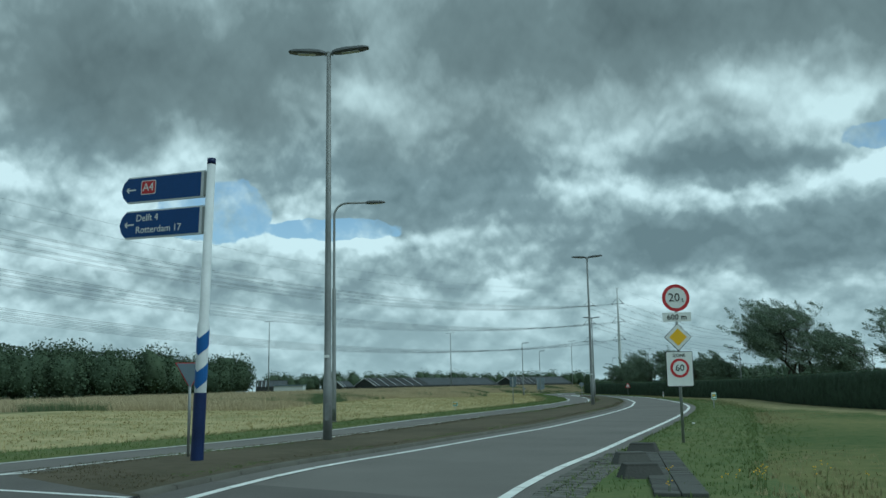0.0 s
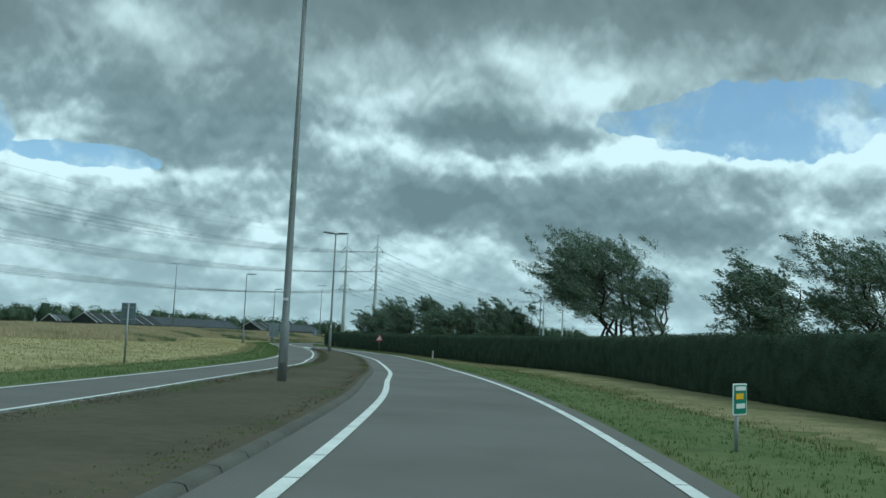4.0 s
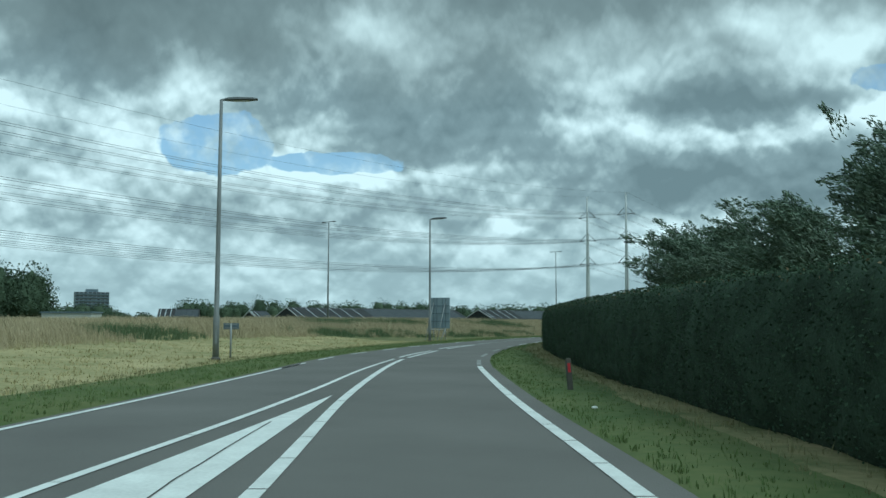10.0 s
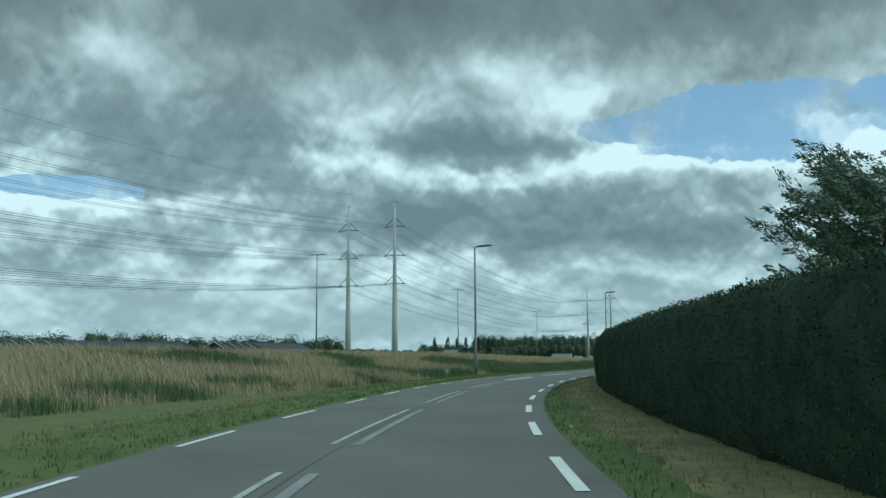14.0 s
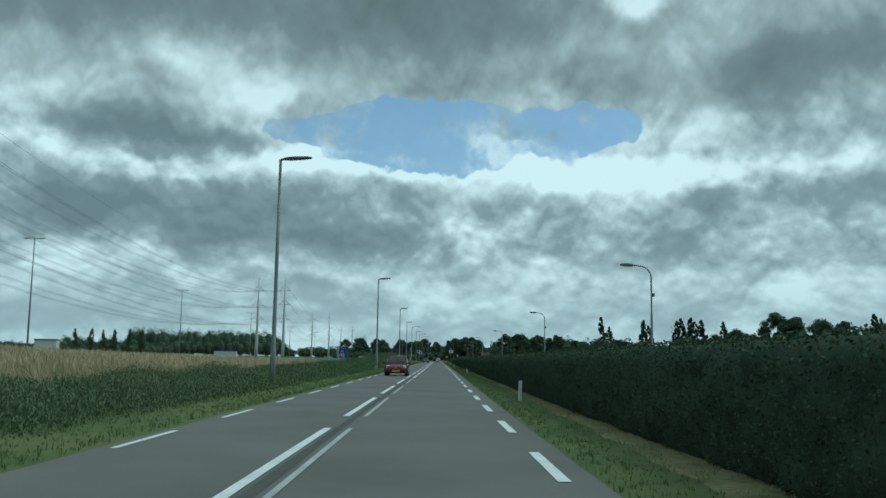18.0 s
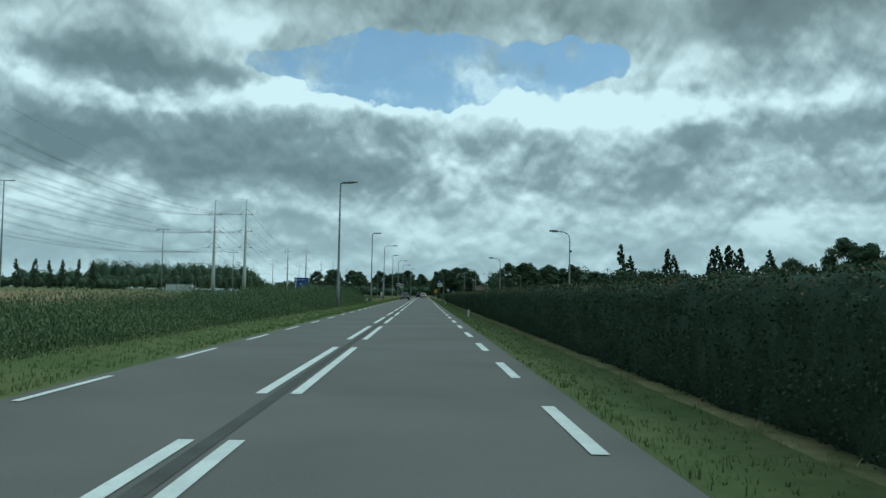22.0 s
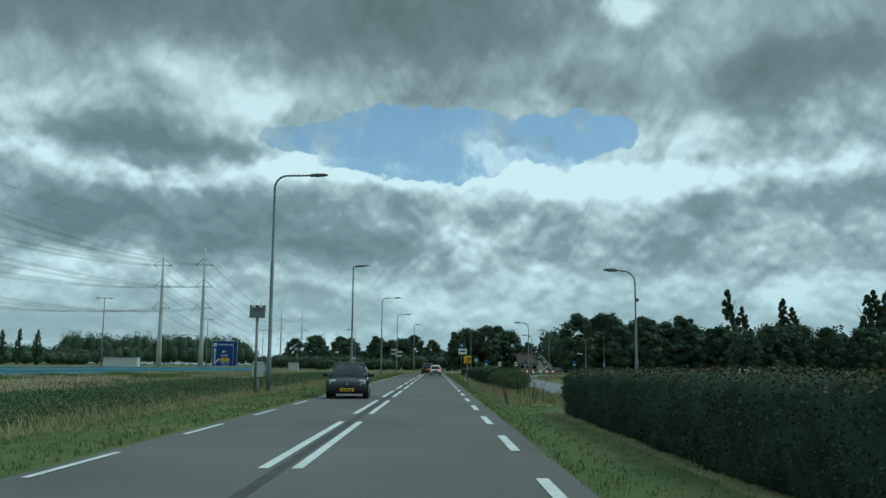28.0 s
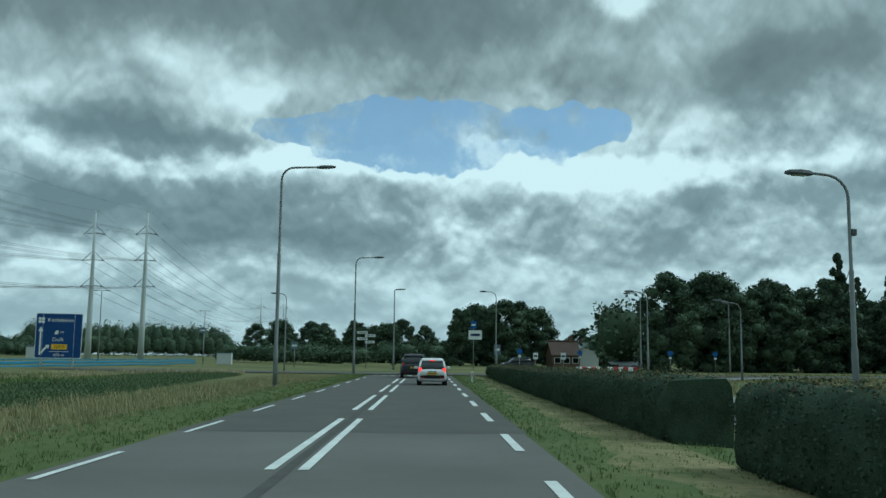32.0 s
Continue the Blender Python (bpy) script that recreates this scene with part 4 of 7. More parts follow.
# ---- shrubs and saplings in the hedge's gap ----
def shrub(x, y, w, h, label, n=1600):
    ob = thing("shrub", label, "shrub", pose(x, y, 0), "shrubs in the hedge gap")
    bm = bmesh.new()
    for k in range(7):
        a = rng.uniform(0, 6.28)
        t = tube([(0, 0, -0.05), (0.25 * w * math.cos(a), 0.25 * w * math.sin(a), 0.5 * h), (0.42 * w * math.cos(a), 0.42 * w * math.sin(a), 0.95 * h)], [0.018, 0.012, 0.005], 5)
        me = bpy.data.meshes.new("tmp")
        t.to_mesh(me)
        t.free()
        bm.from_mesh(me)
        bpy.data.meshes.remove(me)
    part("stems", bm, M_BARK, ob, "bare brown stems")
    d = rand_dirs(n) * (rng.random((n, 1)) ** 0.4) * [w / 2, w / 2, h / 2]
    d[:, 2] = np.abs(d[:, 2] + h * 0.5)
    d += rng.normal(0, 0.05, d.shape)
    ax = rand_dirs(n) * rng.uniform(0.018, 0.036, (n, 1))
    cr = np.cross(ax, rand_dirs(n)) * 0.7
    v, f = quads(d, ax, cr)
    part("leaves", fast_mesh("leaves", v, f, M_SHRUB), M_SHRUB, ob)


for x, y, w, h, n in ((4.3, 264.6, 1.9, 1.15, 3500), (4.5, 262.2, 1.6, 1.05, 3000), (4.0, 260.0, 0.9, 0.7, 1200), (4.0, 269.6, 1.1, 0.75, 1600), (4.2, 257.2, 0.5, 0.7, 220), (4.1, 270.9, 1.0, 0.9, 1500), (5.7, 244.8, 0.9, 0.7, 900)):
    shrub(x, y, w, h, "loose green shrub where the hedge has died off", n * 3)


def sapling(x, y, h):
    ob = thing("sapling", "bare dead hedge stem standing in dry grass", "plant", pose(x, y, 0), "dead stems")
    part("stem", tube([(0, 0, -0.03), (0.05, 0.02, h * 0.5), (rng.uniform(-0.12, 0.12), 0.05, h)], [0.013, 0.009, 0.004], 5), M_BARK, ob)
    for k in range(3):
        z = h * rng.uniform(0.35, 0.8)
        a = rng.uniform(0, 6.28)
        part("twig", tube([(0.04, 0.02, z), (0.04 + 0.16 * math.cos(a), 0.16 * math.sin(a), z + 0.16)], [0.006, 0.003], 4), M_BARK, ob)


for k in range(14):
    sapling(3.75 + rng.uniform(-0.3, 0.5), 244.5 + k * 1.15 + rng.uniform(-0.3, 0.3), rng.uniform(0.5, 1.0))


# ---- trees ----
def grow(base, tip, r, bends, lean, spread):
    pts = []
    base, tip = Vector(base), Vector(tip)
    for k in range(bends + 1):
        t = k / bends
        p = base.lerp(tip, t) + Vector((rng.normal(0, spread), rng.normal(0, spread), 0)) * math.sin(math.pi * t)
        p += Vector(lean) * t * t
        pts.append(p)
    return pts, [r * (1 - 0.82 * k / bends) for k in range(bends + 1)]


def merge(parts):
    bm = bmesh.new()
    for p in parts:
        me = bpy.data.meshes.new("tmp")
        p.to_mesh(me)
        p.free()
        bm.from_mesh(me)
        bpy.data.meshes.remove(me)
    return bm


WIND = (-0.84, -0.30, 0.42)


def make_willow(x, y, h, w, stems, leaves, label, name="willow_tree", leaf=0.085):
    """A wind-bent tree of several stems with long narrow leaves streaming to one side."""
    ob = thing(name, label, "tree", pose(x, y, float(terrain(np.array([[x, y]]))[0]) - 0.02), "roadside trees")
    woods, limbs, anchors = [], [], []
    for k in range(stems):
        a = 2 * math.pi * k / stems + rng.uniform(-0.5, 0.5)
        rr = 0 if stems == 1 else 0.25
        top = (0.30 * w * math.cos(a) * rng.uniform(0.5, 1.1), 0.30 * w * math.sin(a) * rng.uniform(0.5, 1.1), h * rng.uniform(0.72, 0.95))
        pts, rad = grow((rr * math.cos(a), rr * math.sin(a), 0), top, 0.022 * h * (1.25 if stems == 1 else 0.8), 7, (WIND[0] * 0.10 * h, WIND[1] * 0.10 * h, 0), 0.035 * h)
        woods.append(tube(pts, rad, 8))
        for _ in range(9):
            t = rng.uniform(0.30, 0.98)
            i = min(int(t * 7), 6)
            o = pts[i].lerp(pts[i + 1], t * 7 - i)
            b = rng.uniform(0, 2 * math.pi)
            ln = w * rng.uniform(0.18, 0.36) * (1.15 - 0.55 * t)
            e = o + Vector((math.cos(b) * ln, math.sin(b) * ln, ln * rng.uniform(0.15, 0.9))) + Vector(WIND) * ln * 0.45
            lp, lr = grow(o, e, 0.006 * h, 4, (0, 0, 0), 0.03 * w)
            limbs.append(tube(lp, lr, 5))
            anchors += [lp[2], lp[3], lp[4], lp[4]]
            for _ in range(3):
                anchors.append(e + Vector((rng.normal(0, 0.09 * w), rng.normal(0, 0.09 * w), rng.normal(0, 0.07 * h))) + Vector(WIND) * w * 0.07)
        anchors.append(pts[-1])
    part("trunk", merge(woods), M_BARK, ob, "several dark bent trunks" if stems > 1 else "single dark trunk")
    part("limbs", merge(limbs), M_BARK, ob)["kind"] = "stuff"
    A = np.array([tuple(p) for p in anchors])
    # sprays of leaves stream from each twig end
    leaves = int(leaves * 2.3)
    idx = rng.integers(0, len(A), leaves)
    run = rng.uniform(0, 1, leaves) ** 0.8
    wind = np.array(WIND) / np.linalg.norm(WIND)
    jit = rng.normal(0, 1, (len(A), 3)) * 0.27
    d = wind + jit[idx]
    d /= np.linalg.norm(d, axis=1)[:, None]
    pos = A[idx] + d * (run * 0.23 * w)[:, None] + rng.normal(0, 0.028 * w, (leaves, 3)) * (1.1 - 0.7 * run)[:, None]
    pos[:, 2] = np.maximum(pos[:, 2], 0.15 * h * rng.uniform(0.2, 1, leaves))
    ax = d + rand_dirs(leaves) * 0.6
    ax /= np.linalg.norm(ax, axis=1)[:, None]
    cr = np.cross(ax, rand_dirs(leaves))
    cr /= np.linalg.norm(cr, axis=1)[:, None]
    sz = rng.uniform(0.6, 1.3, leaves)[:, None] * leaf
    v, f = quads(pos, ax * sz, cr * sz * 0.26)
    part("crown", fast_mesh("crown", v, f, M_LEAF), M_LEAF, ob, "ragged grey-green leaves streaming in the wind")
    return ob


make_willow(75.6, -119.6, 10.4, 9.0, 6, 36000, "tall wind-blown willow with several trunks behind the hedge", leaf=0.095)
make_willow(79.8, -120.5, 7.6, 4.8, 4, 10000, "shorter willow beside the tall one")
make_willow(68.6, -121.5, 4.6, 3.2, 4, 7000, "bushy wind-bent willow behind the hedge")
make_willow(89.5, -153.5, 5.7, 4.4, 4, 10000, "bushy wind-bent willow behind the hedge")
make_willow(94.0, -149.0, 7.1, 5.4, 4, 12000, "wind-bent willow behind the hedge")
make_willow(101.5, -163.0, 7.5, 5.6, 4, 12000, "wind-bent willow behind the hedge")
for x, y, h in ((35.0, -82.5, 4.9), (39.6, -87.0, 5.0), (44.0, -92.0, 6.0), (48.6, -94.0, 6.3), (53.2, -102.6, 4.7), (58.3, -109.0, 5.0), (62.8, -112.0, 5.5)):
    make_willow(x + 0.5, y + 1.5, h * rng.uniform(0.92, 1.05), 4.2, 4, 13000, "bushy willow of a wind-blown row behind the hedge")
make_willow(16.9, -30.0, 6.8, 4.6, 4, 13000, "wind-bent willow behind the high hedge")
make_willow(24.0, -51.0, 7.2, 4.8, 4, 13000, "wind-bent willow behind the high hedge")
make_willow(29.5, -58.0, 8.4, 5.0, 4, 14000, "wind-bent willow behind the high hedge")
make_willow(20.2, -0.5, 8.2, 4.4, 4, 11000, "wind-bent willow behind the high hedge")
make_willow(21.8, -22.0, 9.6, 5.2, 4, 15000, "wind-bent willow behind the high hedge")
make_willow(16.6, -1.5, 6.2, 3.8, 4, 9000, "dark wind-bent tree behind the high hedge")
make_willow(20.6, 21.5, 7.0, 5.2, 2, 11000, "dark bushy tree behind the hedge", name="tree")
make_willow(24.5, 36.0, 6.0, 5.0, 2, 9000, "dark bushy tree behind the hedge", name="tree")


def ball():
    """A small cube-like sphere of quads."""
    bm = bmesh.new()
    bmesh.ops.create_cube(bm, size=2)
    bmesh.ops.subdivide_edges(bm, edges=bm.edges[:], cuts=2, use_grid_fill=True)
    bm.verts.ensure_lookup_table()
    v = np.array([tuple(q.co.normalized()) for q in bm.verts])
    f = np.array([[q.index for q in p.verts] for p in bm.faces if len(p.verts) == 4])
    bm.free()
    return v, f


BALL_V, BALL_F = ball()


def cores(centres, radii):
    """The dense insides of leafy clumps: rough lumps at points, radii as rows of three."""
    n = len(centres)
    lump = 1 + 0.16 * rng.normal(size=(n, len(BALL_V), 1))
    v = (centres[:, None] + BALL_V[None] * radii[:, None] * lump).reshape(-1, 3)
    f = (BALL_F[None] + (np.arange(n) * len(BALL_V))[:, None, None]).reshape(-1, 4)
    return v, f


def make_far_tree(h, w, n, leaf, shape, label, name="tree"):
    """A crown of many leafy clumps round a trunk; shape: round or narrow."""
    ob = thing(name, label, "tree", None, "trees at the far junction")
    woods = [tube(*grow((0, 0, -0.3), (0.03 * w, 0, h * 0.8), 0.022 * h, 5, (0, 0, 0), 0.015 * h), 7)]
    for _ in range(8):
        t = rng.uniform(0.25, 0.75)
        b = rng.uniform(0, 6.28)
        woods.append(tube(*grow((0, 0, h * t), (0.36 * w * math.cos(b), 0.36 * w * math.sin(b), h * (t + 0.2)), 0.006 * h, 3, (0, 0, 0), 0.02 * w), 5))
    part("trunk", merge(woods), M_BARK, ob)
    m = 85 if shape == "round" else 70
    t = (np.arange(m) + rng.uniform(0, 1, m)) / m
    prof = np.sin(np.pi * np.clip(t * (0.78 if shape == "round" else 0.86) + (0.20 if shape == "round" else 0.12), 0, 1)) ** (0.55 if shape == "round" else 0.7)
    a = rng.uniform(0, 6.28, m)
    if shape != "round":
        prof = np.clip(t / 0.16, 0.35, 1) * (1 - t) ** 0.5
    r = prof * w / 2 * np.sqrt(rng.uniform(0.15, 1, m)) * rng.uniform(0.75, 1.12, m)
    z0 = 0.03
    c = np.c_[np.cos(a) * r, np.sin(a) * r, h * (z0 + (1 - z0) * t * 0.97)]
    idx = rng.integers(0, m, n)
    cr0 = rng.uniform(0.6, 1.2, m)[:, None] * w * (0.13 if shape == "round" else 0.15)
    if shape != "round":
        cr0 *= (1.05 - 0.65 * t)[:, None]
    cs = cr0[idx]
    squash = np.array([1, 1, 0.8 if shape == "round" else 1.3])
    pos = c[idx] + rand_dirs(n) * (rng.random((n, 1)) ** 0.25) * cs * squash
    core = c.copy()
    core[:, 0] -= 0.05 * core[:, 2] * (shape != "round")
    cv, cf = cores(core, cr0 * 0.55 * squash)
    pos[:, 0] -= 0.05 * pos[:, 2] * (shape != "round")
    pos[:, 2] = np.clip(pos[:, 2], 0.02 * h, None)
    ax = rand_dirs(n) * rng.uniform(0.6, 1.3, (n, 1)) * leaf
    cr = np.cross(ax, rand_dirs(n)) * 0.75
    v, f = quads(pos, ax, cr)
    part("crown", fast_mesh("crown", np.concatenate([v, cv]), np.concatenate([f, cf + len(v)]), M_LEAF_DARK), M_LEAF_DARK, ob)
    return ob


def plant(base, places, jitter=0.15):
    """The first place takes the base itself, the others copies, with their own size and turn."""
    for k, (x, y, s) in enumerate(places):
        m = pose(x, y, float(terrain(np.array([[x, y]]))[0]), 0, 0, float(rng.uniform(0, 360)))
        ob = base if k == 0 else copy_thing(base, m)
        if k == 0:
            ob.matrix_world = m
        ob.scale = (s * rng.uniform(0.9, 1.15), s * rng.uniform(0.9, 1.15), s)


def row(a, b, n, s0, s1, off=2.0):
    t = np.linspace(0, 1, n)
    return [(a[0] + (b[0] - a[0]) * u + rng.uniform(-off, off), a[1] + (b[1] - a[1]) * u + rng.uniform(-off, off), rng.uniform(s0, s1)) for u in t]


rounds = [make_far_tree(10, w, 12000, 0.16, "round", lb) for w, lb in ((8.0, "dark leafy tree by the far junction"), (6.6, "dark leafy tree of an uneven row"), (9.0, "broad dark leafy tree"))]
wood_r = row((28.5, 395), (50, 400), 8, 1.0, 1.22) + row((52, 402), (120, 424), 16, 0.8, 1.1, 4) + row((60, 392), (165, 425), 20, 0.7, 1.1, 5) + row((118, 430), (200, 395), 13, 1.1, 1.6, 5) + [(146, 404, 2.25), (152, 400, 2.1), (166, 404, 2.0), (173, 398, 1.9), (158, 410, 1.8), (186, 392, 1.8), (200, 385, 1.9)]
wood_c = [(5.5, 440, 0.95), (8.6, 446, 1.05), (13.0, 442, 1.1), (16.4, 450, 1.15), (18.6, 446, 1.0), (11.0, 456, 1.0), (31, 470, 0.75), (37, 474, 0.8)]
wood_m = row((-54, 600), (-6, 560), 12, 1.0, 1.35, 6) + row((-38, 535), (-20, 520), 3, 0.55, 0.8, 4) + row((-4, 560), (60, 600), 8, 0.8, 1.1, 6)
allr = wood_r + wood_c + wood_m
for k, b in enumerate(rounds):
    plant(b, allr[k::3])
poplars = [make_far_tree(23, w, 10000, 0.25, "narrow", "tall dark poplar leaning in the wind", "poplar_tree") for w in (7.0, 8.2)]
pl = [(82.3, 464.4, 1.02), (86, 466, 0.8), (110.8, 502, 1.04), (114, 500, 0.9), (117, 459, 0.95), (121, 461, 1.0), (126, 466, 1.04), (130, 468, 0.95), (134, 470, 1.0), (139, 452, 0.92), (192, 410, 1.05), (196, 412, 0.95), (-304, 776, 0.97), (-294, 782, 0.98), (-289, 799, 0.97), (-285, 812, 1.0), (-266, 795, 1.02), (-258, 804, 1.0), (215, 400, 0.95)]
for k, b in enumerate(poplars):
    plant(b, pl[k::2])


def far_wood(name, line, depth, h, step, leaf, label, n=380, least=0.72):
    """A far wood as one mass of leafy crowns."""
    line = spline(line, step)
    cs, hs = [], []
    for k in range(max(1, int(depth / step))):
        p = aside(line, -k * step) + rng.normal(0, step * 0.3, line.shape)
        cs.append(p)
        hs.append(h * rng.uniform(least, 1.12, len(line)))
    c, hh = np.concatenate(cs), np.concatenate(hs)
    idx = np.repeat(np.arange(len(c)), int(n * 1.35))
    d = rand_dirs(len(idx)) * (rng.random((len(idx), 1)) ** 0.2)
    r = step * 0.85
    cv, cf = cores(np.c_[c, hh * 0.5], np.c_[np.full((len(c), 2), r * 0.62), hh * 0.36])
    lump = 1 + 0.22 * np.sin(d[:, 0] * 5 + idx) * np.cos(d[:, 2] * 6 + idx * 1.7)
    pos = np.c_[c[idx] + d[:, :2] * r * lump[:, None], hh[idx] * (0.52 + 0.50 * d[:, 2] * lump)]
    pos[:, 2] = np.maximum(pos[:, 2], 0.1)
    ax = rand_dirs(len(idx)) * rng.uniform(0.5, 1.2, (len(idx), 1)) * leaf * 0.72
    v, f = quads(pos, ax, np.cross(ax, rand_dirs(len(idx))) * 0.8)
    stuff(name, fast_mesh(name, np.concatenate([v, cv]), np.concatenate([f, cf + len(v)]), M_LEAF_DARK), label, "wood")


far_wood("far_wood", [(-100, -150), (-110, -110), (-135, -50), (-160, 2)], 24, 14.5, 7, 0.5, "dark dense wood beyond the fields", 1300)
far_wood("far_wood", [(-300, 20), (-340, 90), (-365, 160)], 12, 11.0, 6, 0.5, "low trees and shrubs beside the barns", 600)
far_wood("far_wood", [(-350, 190), (-320, 270), (-285, 390), (-262, 480)], 18, 14.5, 7, 0.6, "dark tree belt behind the barns", 600)
far_wood("far_wood", [(-390, 1185), (-330, 1225), (-225, 1285)], 44, 33, 10, 1.0, "dense wooded hill beyond the motorway", 380, 0.92)
far_wood("far_wood", [(-450, 1110), (-390, 1150), (-330, 1185), (-205, 1250)], 20, 21, 9, 1.0, "lower trees at the foot of the wooded hill", 330)
far_wood("far_wood", [(-430, 700), (-350, 760), (-285, 830), (-270, 900), (-330, 1020)], 16, 10, 7, 0.7, "dark tree belt below the poplars", 380)
far_wood("far_wood", [(-420, -320), (-330, -180), (-320, -60), (-300, 0)], 12, 11, 9, 0.9, "far tree belt beyond the fields")
far_wood("far_wood", [(-560, 520), (-420, 660), (-330, 800)], 12, 10, 11, 1.1, "far tree belt on the horizon")
far_wood("far_wood", [(-900, -200), (-880, 60), (-860, 240), (-840, 520)], 12, 14, 13, 1.4, "far trees on the horizon")
far_wood("far_wood", [(-240, 1500), (-80, 1300), (60, 1000), (260, 900), (460, 760), (560, 500)], 16, 15, 14, 1.8, "far trees on the horizon")
far_wood("far_wood", [(34, 404), (80, 432), (140, 442), (205, 400), (260, 330)], 12, 10.5, 6, 0.55, "continuous dark wood edge beyond the meadow", 600)
far_wood("far_wood", [(205, 400), (280, 440), (330, 380), (380, 200), (360, 0), (330, -150)], 14, 11, 9, 1.0, "far tree belt beyond the fields")
far_wood("far_wood", [(-62, 560), (-34, 500), (-6, 458), (22, 456), (48, 430)], 8, 4.2, 4.5, 0.4, "low dark shrubs under the trees beyond the junction", 420)


# ---- street lamps ----
def post_parts(ob, h, r0, r1, base=0.0):
    part("post", tube([(0, 0, -0.1), (0, 0, 1.5), (0, 0, 1.55), (0, 0, h * 0.55), (0, 0, h)], [r0, r0, r0 * 0.82, (r0 * 0.82 + r1) / 2, r1], 12), M_LAMPPOST, ob, "grey tapered steel post")
    part("door", box((0.09, 0.012, 0.4), (0, -r0 - 0.001, 0.75), 0.004), M_LAMPPOST, ob)
    part("base_collar", tube([(0, 0, -0.05), (0, 0, 0.06), (0, 0, 0.09)], [r0 * 1.5, r0 * 1.45, r0 * 1.05], 12), M_CONCRETE, ob)


def head(parent, length, width, at, tilt=0, turn=0, name="lamp_head"):
    """A flat luminaire that starts at a point and runs along +x."""
    bm = bmesh.new()
    secs = [(0.0, 0.45, 0.07), (0.12, 0.8, 0.10), (0.4, 1.0, 0.11), (0.85, 0.95, 0.085), (1.0, 0.6, 0.05)]
    rings = []
    for s, w, t in secs:
        x = s * length
        hw = w * width / 2
        rings.append([bm.verts.new(p) for p in ((x, -hw, 0), (x, -hw * 0.8, t * 0.7), (x, 0, t), (x, hw * 0.8, t * 0.7), (x, hw, 0), (x, hw * 0.7, -t * 0.35), (x, -hw * 0.7, -t * 0.35))])
    for a, b in zip(rings, rings[1:]):
        for k in range(7):
            bm.faces.new((a[k], a[(k + 1) % 7], b[(k + 1) % 7], b[k]))
    bm.faces.new(rings[0])
    bm.faces.new(rings[-1][::-1])
    bmesh.ops.recalc_face_normals(bm, faces=bm.faces)
    m = Matrix.Translation(at) @ pose(0, 0, 0, 0, 0, turn) @ pose(0, 0, 0, 0, -tilt, 0)
    bmesh.ops.transform(bm, matrix=m, verts=bm.verts)
    hd = part(name, bm, M_LAMPHEAD, parent, "dark flat lamp head")
    g = box((length * 0.5, width * 0.55, 0.012), (length * 0.5, 0, -0.045), 0.004)
    bmesh.ops.transform(g, matrix=m, verts=g.verts)
    part("lamp_glass", g, M_GLASS_LAMP, hd)
    return hd


def lamp_double(x, y, h, turn, label):
    ob = thing("street_lamp", label, "street lamp", pose(x, y, 0, 0, 0, turn), "lamps on the island")
    post_parts(ob, h, 0.115, 0.055)
    part("cross_arm", tube([(-0.12, 0, h - 0.03), (0, 0, h + 0.02), (0.12, 0, h - 0.03)], 0.05, 8), M_LAMPPOST, ob)
    head(ob, 0.95, 0.30, (0.10, 0, h), 5, 0)
    head(ob, 0.95, 0.30, (-0.10, 0, h), 5, 180)
    part("number_plate", box((0.12, 0.004, 0.07), (0, -0.112, 2.1), 0.001), M_WHITE, ob)


lamp_double(90.55, -216.65, 9.9, 30, "tall grey street lamp with two heads on the island")
lamp_double(78.15, -178.3, 9.95, 18, "tall grey street lamp with two heads on the island")
lamp_double(55.05, -132.4, 9.68, 36, "tall grey street lamp with two heads on the island")


def lamp_single(x, y, h, turn, label, length=1.15):
    ob = thing("street_lamp", label, "street lamp", pose(x, y, 0, 0, 0, turn), "straight-armed street lamps")
    post_parts(ob, h, 0.11, 0.055)
    part("bracket", tube([(0, 0, h - 0.06), (0.03, 0, h), (0.2, 0, h + 0.01)], 0.045, 8), M_LAMPPOST, ob)
    head(ob, length, 0.30, (0.12, 0, h), 4, 0)
    return ob


for x, y, turn in ((22.15, -94.95, 50), (6.25, -61.7, 28), (-6.6, 1.1, 8), (-6.3, 51.9, 0), (-5.95, 107.5, 0), (-6.0, 162.4, 0), (-6.8, 218.5, 0), (-6.35, 288.9, 0), (-3.8, 393.0, 0)):
    lamp_single(x, y, 9.15, turn, "tall grey street lamp with one straight head at the verge")


